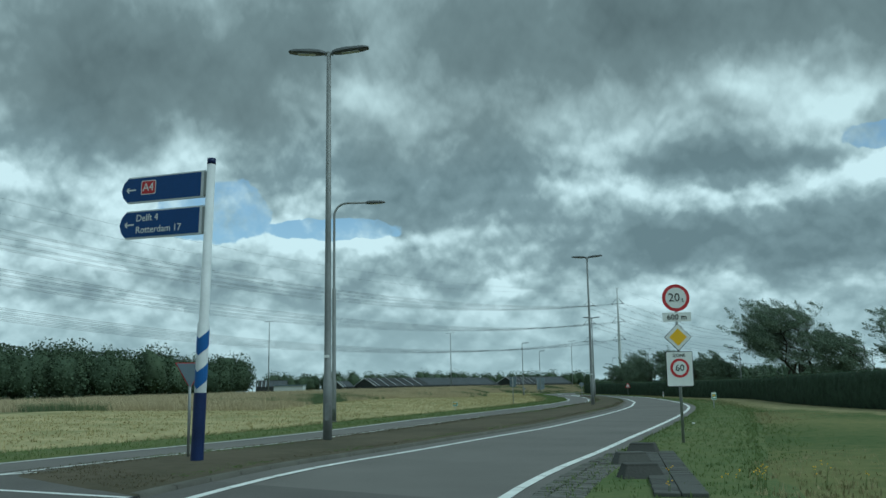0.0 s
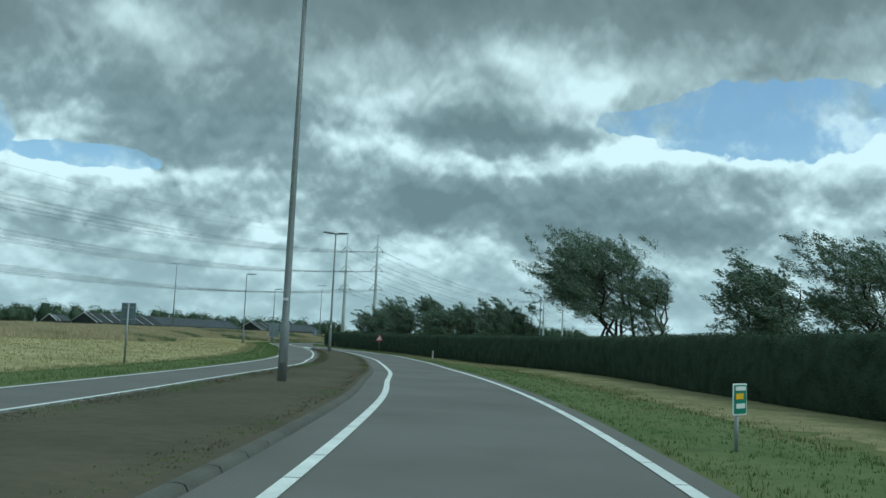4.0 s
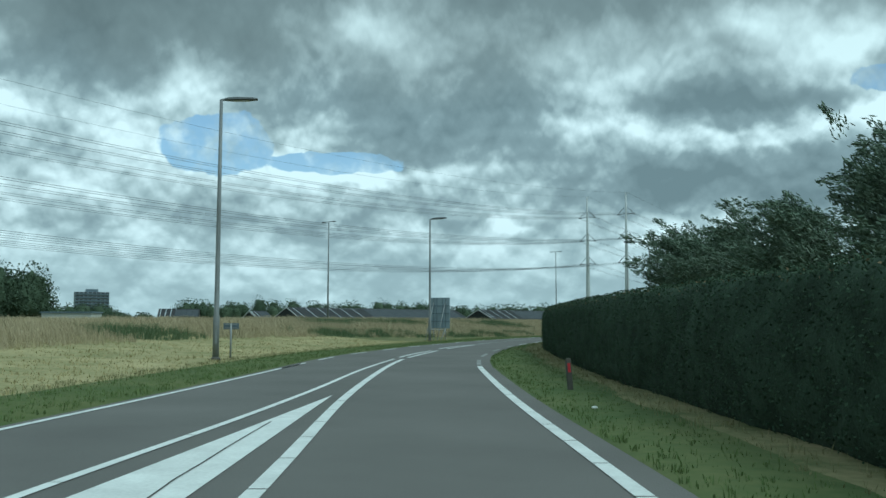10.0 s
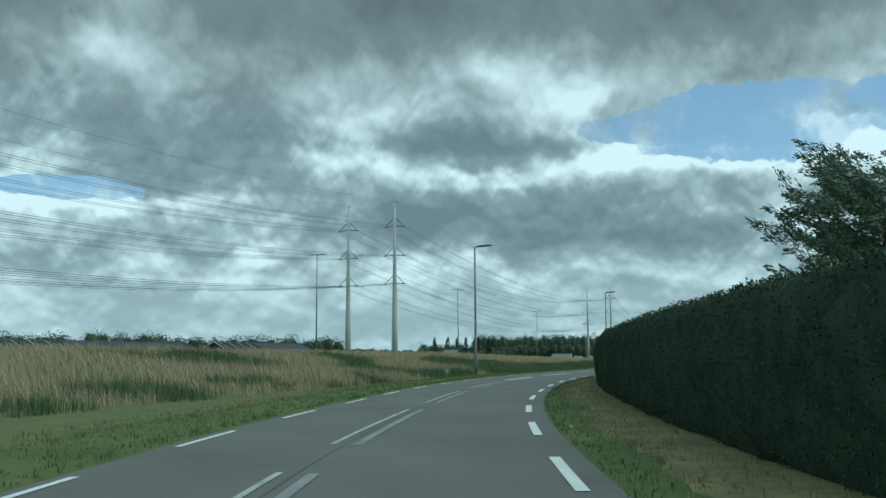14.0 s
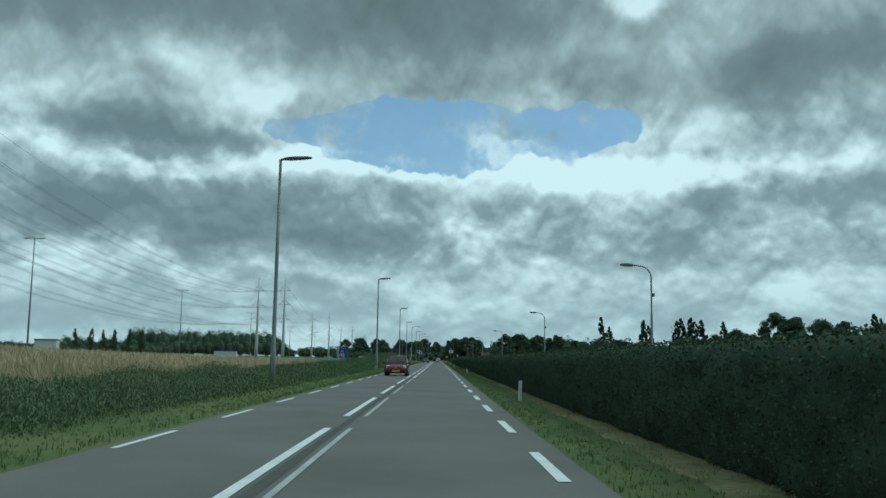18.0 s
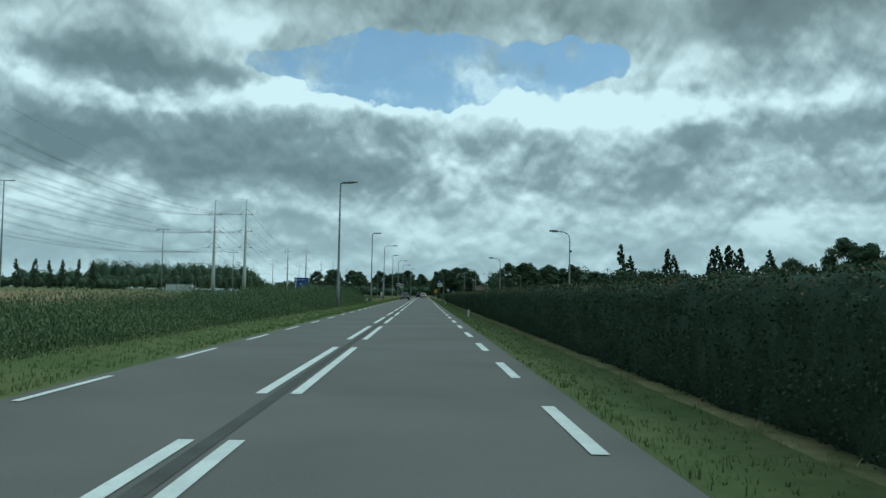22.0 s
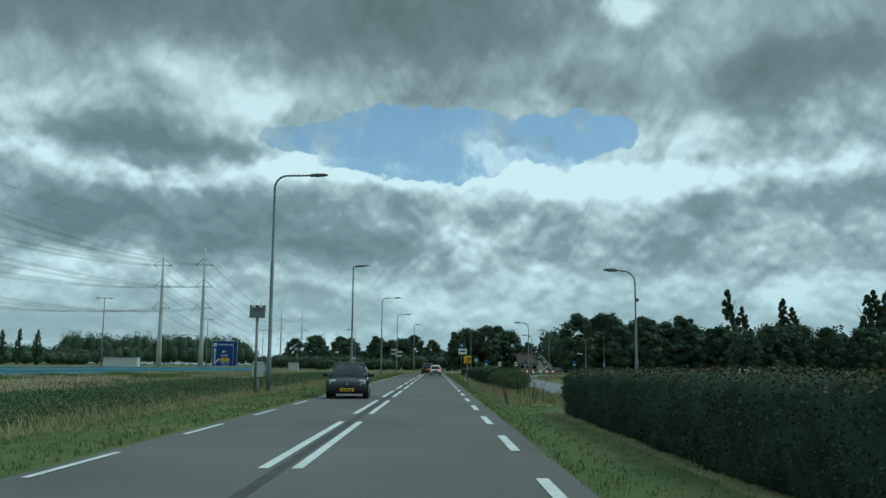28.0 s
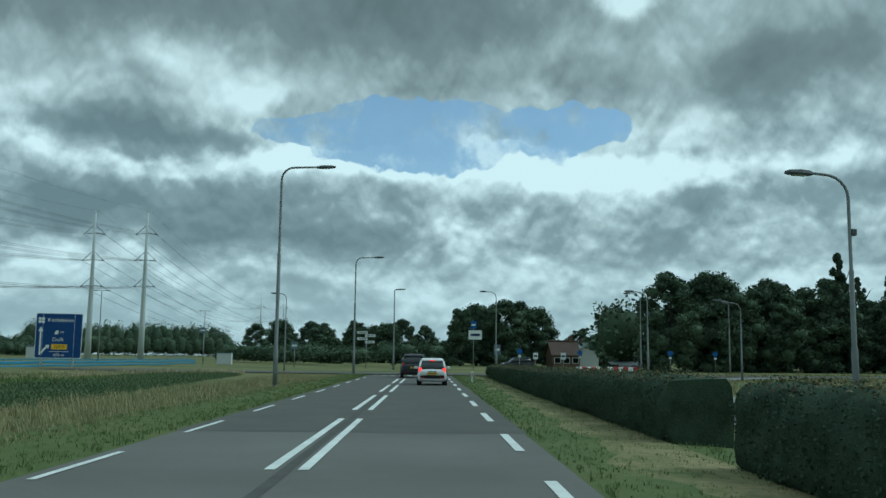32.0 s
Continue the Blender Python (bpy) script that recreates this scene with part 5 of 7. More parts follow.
def lamp_curved(x, y, h, arm, turn, label, group, r0=0.10, extra=False):
    ob = thing("street_lamp", label, "street lamp", pose(x, y, 0, 0, 0, turn), group)
    bend = 0.55
    pts = [(0, 0, -0.1), (0, 0, 1.6), (0, 0, 1.66), (0, 0, h * 0.6), (0, 0, h * 0.6 + 0.05), (0, 0, h - bend)]
    rad = [r0, r0, r0 * 0.8, r0 * 0.75, r0 * 0.55, r0 * 0.5]
    for k in range(1, 7):
        a = radians(90 * k / 6)
        pts.append((bend * (1 - math.cos(a)), 0, h - bend + bend * math.sin(a)))
        rad.append(r0 * 0.45)
    pts.append((arm * 0.75, 0, h + 0.03))
    rad.append(r0 * 0.42)
    part("post", tube(pts, rad, 12), M_LAMPPOST, ob, "grey post that bends over at the top")
    part("base_collar", tube([(0, 0, -0.05), (0, 0, 0.06), (0, 0, 0.09)], [r0 * 1.5, r0 * 1.45, r0 * 1.05], 12), M_CONCRETE, ob)
    part("door", box((0.09, 0.012, 0.4), (0, -r0 - 0.001, 0.75), 0.004), M_LAMPPOST, ob)
    head(ob, 0.62 if arm < 1.5 else 0.8, 0.26, (arm * 0.72, 0, h), 3, 0)
    if extra:
        part("sensor", box((0.12, 0.12, 0.16), (-0.09, 0, h - 1.35), 0.02), M_LAMPHEAD, ob)
    return ob


lamp_curved(80.85, -206.1, 8.95, 1.8, 42, "tall curved street lamp beside the oncoming lane", "curved street lamps")
for x, y in ((-6.7, 254.8), (-6.2, 326.4), (-5.8, 361.5)):
    lamp_curved(x, y, 9.4, 2.1, 0, "tall curved street lamp at the verge", "curved street lamps")
for x, y in ((70.3, -124.0), (27.6, -70.5), (10.28, 10.5), (10.12, 57.7), (10.33, 101.5), (10.4, 159), (9.66, 207), (9.62, 257.6), (9.92, 308.6), (23.5, 355), (14.2, 345.5)):
    lamp_curved(x, y, 5.65, 1.15, 180, "low curved street lamp along the service road", "service road lamps", 0.075, True)
for x, y in ((20, 372), (31, 380), (6.5, 372), (-14, 378)):
    lamp_curved(x, y, 7.5, 1.3, 180, "curved street lamp at the far junction", "junction lamps", 0.08)


def lamp_highway(x, y, h):
    z = float(terrain(np.array([[x, y]]))[0])
    ob = thing("motorway_lamp", "thin tall motorway lamp with a crossbar of heads", "street lamp", pose(x, y, z), "motorway lamps")
    part("post", tube([(0, 0, -0.2), (0, 0, h * 0.5), (0, 0, h - z)], [0.16, 0.12, 0.07], 8), M_LAMPPOST, ob)
    part("crossbar", box((2.6, 0.12, 0.10), (0, 0, h - z), 0.02), M_LAMPPOST, ob)
    for s in (-1, 1):
        part("lamp_head", box((0.75, 0.34, 0.14), (s * 1.15, 0, h - z - 0.02), 0.04), M_LAMPHEAD, ob)


for y, h in ((-230, 17), (-155, 17.5), (-80, 18.5), (-4, 18.7), (75, 18.8), (147, 17.8), (224, 16.0), (302, 14.6), (378, 12.8), (452, 12.8), (528, 13), (604, 13), (680, 13)):
    lamp_highway(-59.2, y, h)


# ---- power line ----
def pylon(x, y, h, z0=-0.4):
    ob = thing("pylon", "slender pale tubular power pylon with three tiers of insulators", "pylon", pose(x, y, z0), "pylons")
    part("pole", tube([(0, 0, -0.5), (0, 0, 0.25 * h), (0, 0, 0.6 * h), (0, 0, h)], [1.15, 0.92, 0.62, 0.26], 20), M_PYLON, ob, "smooth pale tapering pole")
    part("top_bracket", box((1.6, 0.16, 0.16), (0.5, 0, h - 0.1), 0.03), M_PYLON, ob)
    for lv in (0.485, 0.66, 0.84):
        for s in (-1, 1):
            z, tip = lv * h, (s * 3.7, 0, lv * h)
            arm = part("insulator", tube([(s * 0.5, 0, z + 3.1), tip], 0.11, 6), M_WIRE, ob, "dark slanting insulator rod")
            part("rod", tube([(s * 0.5, 0, z + 0.35), tip], 0.11, 6), M_WIRE, arm)
            part("clamp", box((0.3, 0.5, 0.3), tip, 0.05), M_WIRE, arm)


PYL = [((-140, -150), (-118, -156)), ((-129.7, 229.3), (-109.0, 223.3)), ((-117.5, 602.5), (-101.6, 610)), ((-152, 1106), (-132, 1110)), ((-166, 1560), (-147, 1564)), ((-180, 2010), (-162, 2014))]
PH = [(56, 55), (56.2, 55.6), (51.7, 53.1), (54, 54), (54, 54), (54, 54)]
for (a, b), (ha, hb) in zip(PYL, PH):
    pylon(*a, ha)
    pylon(*b, hb)


def span(p, q, hp, hq, sag, full=True):
    ob = thing("power_line_span", "bundles of thin dark sagging power cables", "power line", group="power line spans")
    t = np.linspace(0, 1, 26 if full else 14)

    def wire(xo, yo, zp, zq, r):
        pts = [(p[0] + (q[0] - p[0]) * u + xo, p[1] + (q[1] - p[1]) * u + yo, zp + (zq - zp) * u - 4 * sag * u * (1 - u)) for u in t]
        return part("cable", tube(pts, r, 4, False), M_WIRE, ob)

    for lv in (0.485, 0.66, 0.84):
        for s in (-1, 1):
            for off in ((-0.22, 0.0), (0.22, 0.35)) if full else ((0, 0),):
                c = wire(s * 3.7 + off[0], 0, lv * hp - 0.5 + off[1], lv * hq - 0.5 + off[1], 0.038 if full else 0.06)
    wire(0.9, 0, hp - 0.4, hq - 0.4, 0.022)


for k in range(4):
    for j in (0, 1):
        span(PYL[k][j], PYL[k + 1][j], PH[k][j], PH[k + 1][j], 10.0, k < 2)


# ---- signs ----
def post(ob, h, r=0.03, mat=None, x=0, y=0.03, name="post"):
    return part(name, tube([(x, y, -0.1), (x, y, h)], r, 10), mat or M_STEEL, ob, "grey steel post")


def round_sign(ob, z, r, text, y=-0.01, small=""):
    d = part("disc", plate(disc(r, 40, 0, z), 0.012), M_RED, ob, "round red-rimmed white sign")
    d.location.y = y
    face = part("face", plate(disc(r * 0.76, 36, 0, z), 0.004), M_WHITE, d)
    face.location.y = -0.004
    lettering(text, r * (1.0 if not small else 0.86), M_BLACK, d, 0 if not small else -r * 0.13, z, -0.009, "CENTER")
    if small:
        lettering(small, r * 0.5, M_BLACK, d, r * 0.48, z - r * 0.14, -0.009, "CENTER")
    return d


def sign_post_60(x, y, turn):
    ob = thing("road_sign", "post with weight limit, priority diamond and zone 60 signs", "road sign", pose(x, y, 0, 0, 0, turn))
    post(ob, 3.45, 0.032)
    round_sign(ob, 3.16, 0.30, "20", small="t")
    p = part("distance_plate", plate(rrect(0.62, 0.20, 0.02, 0, 2.74), 0.012), M_WHITE, ob, "white plate under the round sign")
    p.location.y = -0.01
    lettering("600 m", 0.17, M_BLACK, p, 0, 2.735, -0.007, "CENTER")
    d = part("priority_diamond", plate([(0, 2.00), (0.30, 2.30), (0, 2.60), (-0.30, 2.30)], 0.012), M_BLACK, ob, "yellow diamond with a white rim")
    d.location.y = -0.01
    for s, mat, yy, nm in ((0.285, M_WHITE, -0.004, "white_rim"), (0.19, M_YELLOW, -0.008, "yellow_face")):
        e = part(nm, plate([(0, 2.30 - s), (s, 2.30), (0, 2.30 + s), (-s, 2.30)], 0.004), mat, d)
        e.location.y = yy
    zp = part("zone_plate", plate(rrect(0.58, 0.76, 0.03, 0, 1.61), 0.012), M_BLACK, ob, "white zone plate with a speed limit")
    zp.location.y = -0.012
    w = part("zone_face", plate(rrect(0.555, 0.735, 0.03, 0, 1.61), 0.004), M_WHITE, zp)
    w.location.y = -0.003
    lettering("ZONE", 0.10, M_BLACK, zp, 0, 1.90, -0.007, "CENTER")
    for r, mat, yy, nm in ((0.205, M_RED, -0.007, "red_ring"), (0.15, M_WHITE, -0.011, "white_disc")):
        e = part(nm, plate(disc(r, 36, 0, 1.63), 0.004), mat, zp)
        e.location.y = yy
    lettering("60", 0.20, M_BLACK, zp, 0, 1.63, -0.015, "CENTER")
    for z in (1.45, 1.8, 2.74, 3.1):
        part("bracket", box((0.12, 0.05, 0.03), (0, 0.03, z), 0.004), M_STEEL, ob)


sign_post_60(98.45, -213.95, 34)


def arrow(parent, x, z, s, mat=None, y=-0.006):
    part("arrow", plate([(x - s, z), (x - 0.45 * s, z + 0.55 * s), (x - 0.3 * s, z + 0.42 * s), (x - 0.58 * s, z + 0.12 * s), (x + s, z + 0.12 * s), (x + s, z - 0.12 * s), (x - 0.58 * s, z - 0.12 * s), (x - 0.3 * s, z - 0.42 * s), (x - 0.45 * s, z - 0.55 * s)], 0.003), mat or M_WHITE, parent).location.y = y


def finger_post(x, y, turn):
    ob = thing("direction_sign", "white post with blue bands and two blue direction boards", "road sign", pose(x, y, 0, -0.8, 1.1, turn))
    part("post", tube([(0, 0, -0.1), (0, 0, 2.5), (0, 0, 2.52), (0, 0, 5.42)], [0.105, 0.105, 0.085, 0.075], 20), M_POST_WHITE, ob, "white round post")
    part("cap", tube([(0, 0, 5.41), (0, 0, 5.52)], [0.078, 0.076], 20), M_BLUE_DARK, ob, "dark blue cap")
    part("foot_band", tube([(0, 0, -0.02), (0, 0, 1.27)], 0.112, 20, False), M_BLUE_DARK, ob, "dark blue foot of the post")
    for z0 in (1.33, 1.92):
        bm = bmesh.new()
        for k in range(20):
            a0, a1 = 2 * math.pi * k / 20, 2 * math.pi * (k + 1) / 20
            f0 = abs(((a0 / math.pi + 1.5) % 2) - 1)
            f1 = abs(((a1 / math.pi + 1.5) % 2) - 1)
            vs = [bm.verts.new((0.109 * math.cos(a), 0.109 * math.sin(a), z)) for a, z in ((a0, z0 + 0.28 * f0), (a1, z0 + 0.28 * f1), (a1, z0 + 0.30 + 0.28 * f1), (a0, z0 + 0.30 + 0.28 * f0))]
            bm.faces.new(vs)
        part("slanting_band", bm, M_BLUE_MID, ob, "slanting blue band")
    for z, h in ((5.05, 0.50), (4.38, 0.53)):
        L = 1.95
        out = [(-0.10, z + h / 2), (-L + 0.1, z + h / 2), (-L, z + h / 2 - 0.10), (-L - 0.05, z), (-L, z - h / 2 + 0.10), (-L + 0.1, z - h / 2), (-0.10, z - h / 2)]
        b = part("board", plate(out, 0.06), M_POST_WHITE, ob, "blue direction board with a white rim")
        b.location.y = -0.05
        mid = np.array(out).mean(0)
        face = part("blue_face", plate([(mid[0] + (px - mid[0]) * 0.965 - 0.03, z + (pz - z) * 0.90) for px, pz in out], 0.004), M_BLUE, b)
        face.location.y = -0.004
        part("clamp", box((0.09, 0.11, h * 0.9), (-0.07, 0, z), 0.006), M_STEEL, ob)
        arrow(b, -L + 0.17, z, 0.11, None, -0.008)
        if z > 5:
            p = part("route_plate", plate(rrect(0.34, 0.27, 0.03, -L + 0.58, z + 0.03), 0.003), M_WHITE, b)
            p.location.y = -0.009
            q = part("route_face", plate(rrect(0.31, 0.24, 0.03, -L + 0.58, z + 0.03), 0.003), M_RED, b)
            q.location.y = -0.0115
            lettering("A4", 0.22, M_WHITE, b, -L + 0.58, z + 0.03, -0.015, "CENTER")
        else:
            lettering("Delft 4", 0.185, M_WHITE, b, -L + 0.33, z + 0.115, -0.009)
            lettering("Rotterdam 17", 0.185, M_WHITE, b, -L + 0.33, z - 0.11, -0.009)


finger_post(93.0, -222.5, 14)


def warning_triangle(x, y, turn):
    ob = thing("road_sign", "red-rimmed triangle sign for two-way traffic", "road sign", pose(x, y, 0, 0, 0, turn))
    post(ob, 1.66, 0.028)
    z, s = 1.09, 0.75
    tri = lambda k: [(-s / 2 * k, z + 0.216 - 0.216 * k), (s / 2 * k, z + 0.216 - 0.216 * k), (0, z + 0.216 + 0.433 * k)]
    p = part("plate", plate(tri(1.0), 0.012), M_RED, ob, "red rim of the triangle")
    p.location.y = -0.012
    f = part("face", plate(tri(0.66), 0.004), M_WHITE, p)
    f.location.y = -0.004
    for dx, up in ((-0.065, -1), (0.065, 1)):
        zc = z + 0.19
        pts = [(0.014, -0.10), (0.014, 0.03), (0.045, 0.03), (0, 0.11), (-0.045, 0.03), (-0.014, 0.03), (-0.014, -0.10)]
        q = part("arrow", plate([(dx + a * up, zc + b * up) for a, b in pts], 0.003), M_BLACK, p)
        q.location.y = -0.008


warning_triangle(52.12, -116.55, 36)


def round_back(x, y, turn):
    ob = thing("road_sign", "round traffic sign seen from its grey back, on the island's end", "road sign", pose(x, y, 0, 0, 0, turn))
    post(ob, 1.9, 0.035, M_STEEL, 0, -0.04)
    part("disc", plate(disc(0.30, 40, 0, 1.64), 0.015), M_SIGN_BACK, ob, "grey back of a round sign")
    part("rim", plate(disc(0.302, 40, 0, 1.64), 0.006), M_BLUE_MID, ob).location.y = 0.017
    for z in (1.5, 1.78):
        part("bracket", box((0.36, 0.03, 0.03), (0, -0.015, z), 0.004), M_STEEL, ob)


round_back(46.0, -118.5, 38)


def board_back(x, y, turn):
    """A large sign seen from behind, with its frame and struts."""
    ob = thing("sign_board", "large traffic board seen from its grey-blue back, propped on struts", "road sign", pose(x, y, 0, 0, 0, turn))
    w, z0, z1 = 1.66, 0.90, 3.42
    part("panel", box((w, 0.03, z1 - z0), (0, 0, (z0 + z1) / 2), 0.004), M_BOARD_BACK, ob, "pale grey-blue metal panel")
    for k in range(1, 4):
        part("rail", box((w, 0.05, 0.05), (0, -0.045, z0 + k * (z1 - z0) / 4 - 0.05), 0.006), M_SIGN_BACK, ob)
    for dx in (-0.5, -0.24, 0.24, 0.5):
        part("upright", box((0.05, 0.05, z1 - z0 - 0.04), (dx, -0.042, (z0 + z1) / 2), 0.006), M_SIGN_BACK, ob)
    for dx in (-0.52, 0.46):
        part("strut", tube([(dx, -0.08, 3.0), (dx - 0.35, -1.35, -0.1)], 0.032, 8), M_STEEL, ob, "slanting steel strut")
        part("leg", tube([(dx, 0.0, 1.0), (dx, 0.0, -0.1)], 0.035, 8), M_STEEL, ob)
        part("tie", tube([(dx, -0.05, 0.86), (dx - 0.27, -1.02, 0.80)], 0.03, 8), M_STEEL, ob)
    part("foot_bar", tube([(-0.85, -1.02, 0.80), (0.30, -1.02, 0.80)], 0.03, 8), M_STEEL, ob)
    part("strut", tube([(0.46, -0.05, 0.9), (0.20, -0.55, -0.1)], 0.03, 8), M_STEEL, ob)


board_back(3.2, -56.3, 22)


def small_board_back(x, y, turn, z, w, h, label):
    ob = thing("sign_board", label, "road sign", pose(x, y, 0, 0, 0, turn))
    post(ob, z + h / 2, 0.035, M_STEEL, 0, -0.05)
    part("panel", box((w, 0.025, h), (0, 0, z), 0.006), M_SIGN_BACK, ob)
    for s in (-0.28, 0.28):
        part("bracket", box((w * 0.8, 0.03, 0.03), (0, -0.025, z + s * h), 0.004), M_STEEL, ob)


small_board_back(67.9, -171.8, 25, 1.75, 0.5, 0.75, "small sign board seen from its grey back beside the lane")
small_board_back(21.7, -93.9, 40, 1.15, 0.55, 0.22, "low sign plate seen from behind by the lamp")


def give_way_back(x, y, turn):
    ob = thing("road_sign", "small give-way sign seen from behind, with a red edge", "road sign", pose(x, y, 0.1, 0, 0, turn))
    post(ob, 1.72, 0.028)
    z = 1.55
    part("back", plate([(-0.26, z + 0.17), (0.26, z + 0.17), (0, z - 0.28)], 0.012), M_SIGN_BACK, ob)
    part("rim", plate([(-0.285, z + 0.185), (0.285, z + 0.185), (0, z - 0.305)], 0.008), M_RED, ob).location.y = 0.014


give_way_back(92.0, -221.9, 60)


def km_sign(x, y, turn, text, size=0.64):
    ob = thing("kilometre_sign", "small green kilometre sign on a short post", "road sign", pose(x, y, 0, 0, 0, turn) @ Matrix.Scale(size, 4), "kilometre signs")
    post(ob, 0.62, 0.025, M_STEEL)
    p = part("plate", plate(rrect(0.40, 0.38, 0.02, 0, 0.68), 0.012), M_WHITE, ob, "white rim")
    p.location.y = -0.012
    f = part("green_face", plate(rrect(0.365, 0.345, 0.02, 0, 0.68), 0.004), M_GREEN, p)
    f.location.y = -0.004
    part("bar", box((0.30, 0.004, 0.05), (0, -0.008, 0.81), 0.001), M_WHITE, p)
    part("bar", box((0.22, 0.004, 0.07), (-0.03, -0.008, 0.715), 0.001), M_YELLOW, p)
    if text:
        lettering(text, 0.12, M_WHITE, p, -0.16, 0.60, -0.010)
        part("arrow_plate", box((0.07, 0.004, 0.07), (0.13, -0.008, 0.60), 0.001), M_WHITE, p)
    else:
        part("bar", box((0.26, 0.004, 0.06), (0, -0.008, 0.60), 0.001), M_WHITE, p)


km_sign(89.1, -185.95, 70, "", 1.0)
km_sign(76.3, -191.4, 30, "")
km_sign(-4.9, -9.5, 12, "")
km_sign(-4.75, 89.2, 8, "17,4")
km_sign(-5.6, 190.5, 8, "")
km_sign(-6.2, 290.2, 8, "17,2")


def delineator(x, y, tilt=0, turn=0, aged=False, strip=True):
    ob = thing("marker_post", "white reflector post with a red strip in the verge" if strip else "weathered white marker post in the verge", "marker post", pose(x, y, 0, tilt, tilt * 1.2, turn), "reflector posts")
    low = 0.0 if strip or y < 60 else 0.22
    bm = box((0.10, 0.09, 0.66 - low), (0, 0, 0.27 - low / 2), 0.02)
    for v in bm.verts:
        if v.co.z > 0.5 - low:
            v.co.z += v.co.y * -0.5
    part("post", bm, M_CONCRETE if aged else M_POST_WHITE, ob)
    if strip:
        part("reflector", box((0.05, 0.006, 0.17), (0, -0.047, 0.44), 0.002), M_RED, ob, "red reflector strip")
    part("reflector", box((0.05, 0.006, 0.17), (0, 0.047, 0.44 - low), 0.002), M_WHITE, ob)


for x, y, tl, tn, ag in ((66.93, -139.75, 1, 30, False), (39.1, -100.8, -3, 40, True), (3.05, -5.3, 0, 8, False), (2.62, 42.3, 1, 0, False), (2.7, 91.9, -2, 0, False), (2.5, 141.5, 1, 0, False), (2.6, 192.5, 0, 0, False), (2.62, 244.0, -9, 0, True), (2.79, 288.85, 3, 0, False), (2.6, 337.0, 0, 0, False)):
    delineator(x, y, tl, tn, ag, not (30 < y < 200))


def hump_sign(x, y, turn):
    ob = thing("road_sign", "square yellow warning board for speed humps on a post", "road sign", pose(x, y, 0, 0, 0, turn))
    post(ob, 2.06, 0.03)
    b = part("board", plate(rrect(0.62, 0.62, 0.02, 0, 1.72), 0.015), M_BLACK, ob, "yellow board with a dark rim")
    b.location.y = -0.012
    f = part("yellow_face", plate(rrect(0.60, 0.60, 0.02, 0, 1.72), 0.004), M_YELLOW, b)
    f.location.y = -0.004
    lettering("let op!", 0.095, M_BLACK, b, -0.26, 1.945, -0.009)
    lettering("drempels", 0.105, M_BLACK, b, 0.0, 1.485, -0.009, "CENTER")
    part("hump", plate([(-0.24, 1.665), (-0.02, 1.70), (0.26, 1.635), (0.08, 1.57)], 0.003), M_RED, b).location.y = -0.009
    part("car_shape", plate([(-0.06, 1.755), (-0.06, 1.80), (0.0, 1.81), (0.05, 1.85), (0.20, 1.845), (0.26, 1.80), (0.26, 1.75), (0.18, 1.735), (0.0, 1.735)], 0.003), M_BLACK, b).location.y = -0.009
    part("dip", plate([(0.05, 1.545), (0.16, 1.575), (0.27, 1.555), (0.16, 1.53)], 0.003), material("sign_pink", (0.6, 0.35, 0.3), 0.5), b).location.y = -0.009


hump_sign(2.95, 288.0, 0)


def motorway_sign(x, y, turn):
    ob = thing("motorway_sign", "large blue motorway direction board with white lettering", "road sign", pose(x, y, float(terrain(np.array([[x, y]]))[0]), 0, 0, turn))
    for dx in (-1.6, 1.5):
        part("leg", tube([(dx, 0.1, -0.2), (dx, 0.1, 6)], 0.11, 10), M_POST_WHITE, ob, "pale steel leg")
    w, h, z = 4.6, 4.7, 3.62
    b = part("board", plate(rrect(w, h, 0.15, 0, z), 0.06), M_WHITE, ob, "white rim of the board")
    f = part("blue_face", plate(rrect(w - 0.12, h - 0.12, 0.13, 0, z), 0.004), M_BLUE, b)
    f.location.y = -0.005
    top = z + h / 2
    lettering("Kethelplein", 0.56, M_WHITE, b, -1.15, top - 0.72, -0.011)
    for dx in (-0.16, 0.16):
        for dz in (-0.16, 0.16):
            part("junction_symbol", plate(disc(0.16, 14, -1.75 + dx, top - 0.75 + dz), 0.003), M_WHITE, b).location.y = -0.009
    part("arrow_shaft", box((0.16, 0.004, 2.5), (-1.78, -0.010, z - 0.75), 0.001), M_WHITE, b)
    part("arrow_tip", plate([(-2.05, z + 0.45), (-1.51, z + 0.45), (-1.78, z + 0.95)], 0.003), M_WHITE, b).location.y = -0.009
    part("arrow_branch", plate([(-1.72, z - 1.75), (-1.55, z - 1.45), (-1.2, z - 1.1), (-1.28, z - 0.98), (-0.85, z - 0.92), (-0.95, z - 1.35), (-1.05, z - 1.25), (-1.4, z - 1.6), (-1.55, z - 1.85)], 0.003), M_WHITE, b).location.y = -0.009
    lettering("14", 0.36, M_WHITE, b, 0.1, top - 2.0, -0.011)
    part("exit_symbol", plate([(-0.45, top - 2.2), (-0.1, top - 2.2), (0.0, top - 1.8), (-0.3, top - 1.8)], 0.003), M_WHITE, b).location.y = -0.009
    lettering("Delft", 0.56, M_WHITE, b, -0.62, top - 2.75, -0.011)
    q = part("route_plate", plate(rrect(1.55, 0.55, 0.06, 0.1, top - 3.5), 0.003), M_YELLOW, b)
    q.location.y = -0.009
    lettering("N470", 0.44, M_BLACK, b, 0.1, top - 3.5, -0.014, "CENTER")
    part("rule", box((1.9, 0.004, 0.05), (0.1, -0.010, top - 4.0), 0.001), M_WHITE, b)
    lettering("600 m", 0.42, M_WHITE, b, 0.1, top - 4.35, -0.011, "CENTER")


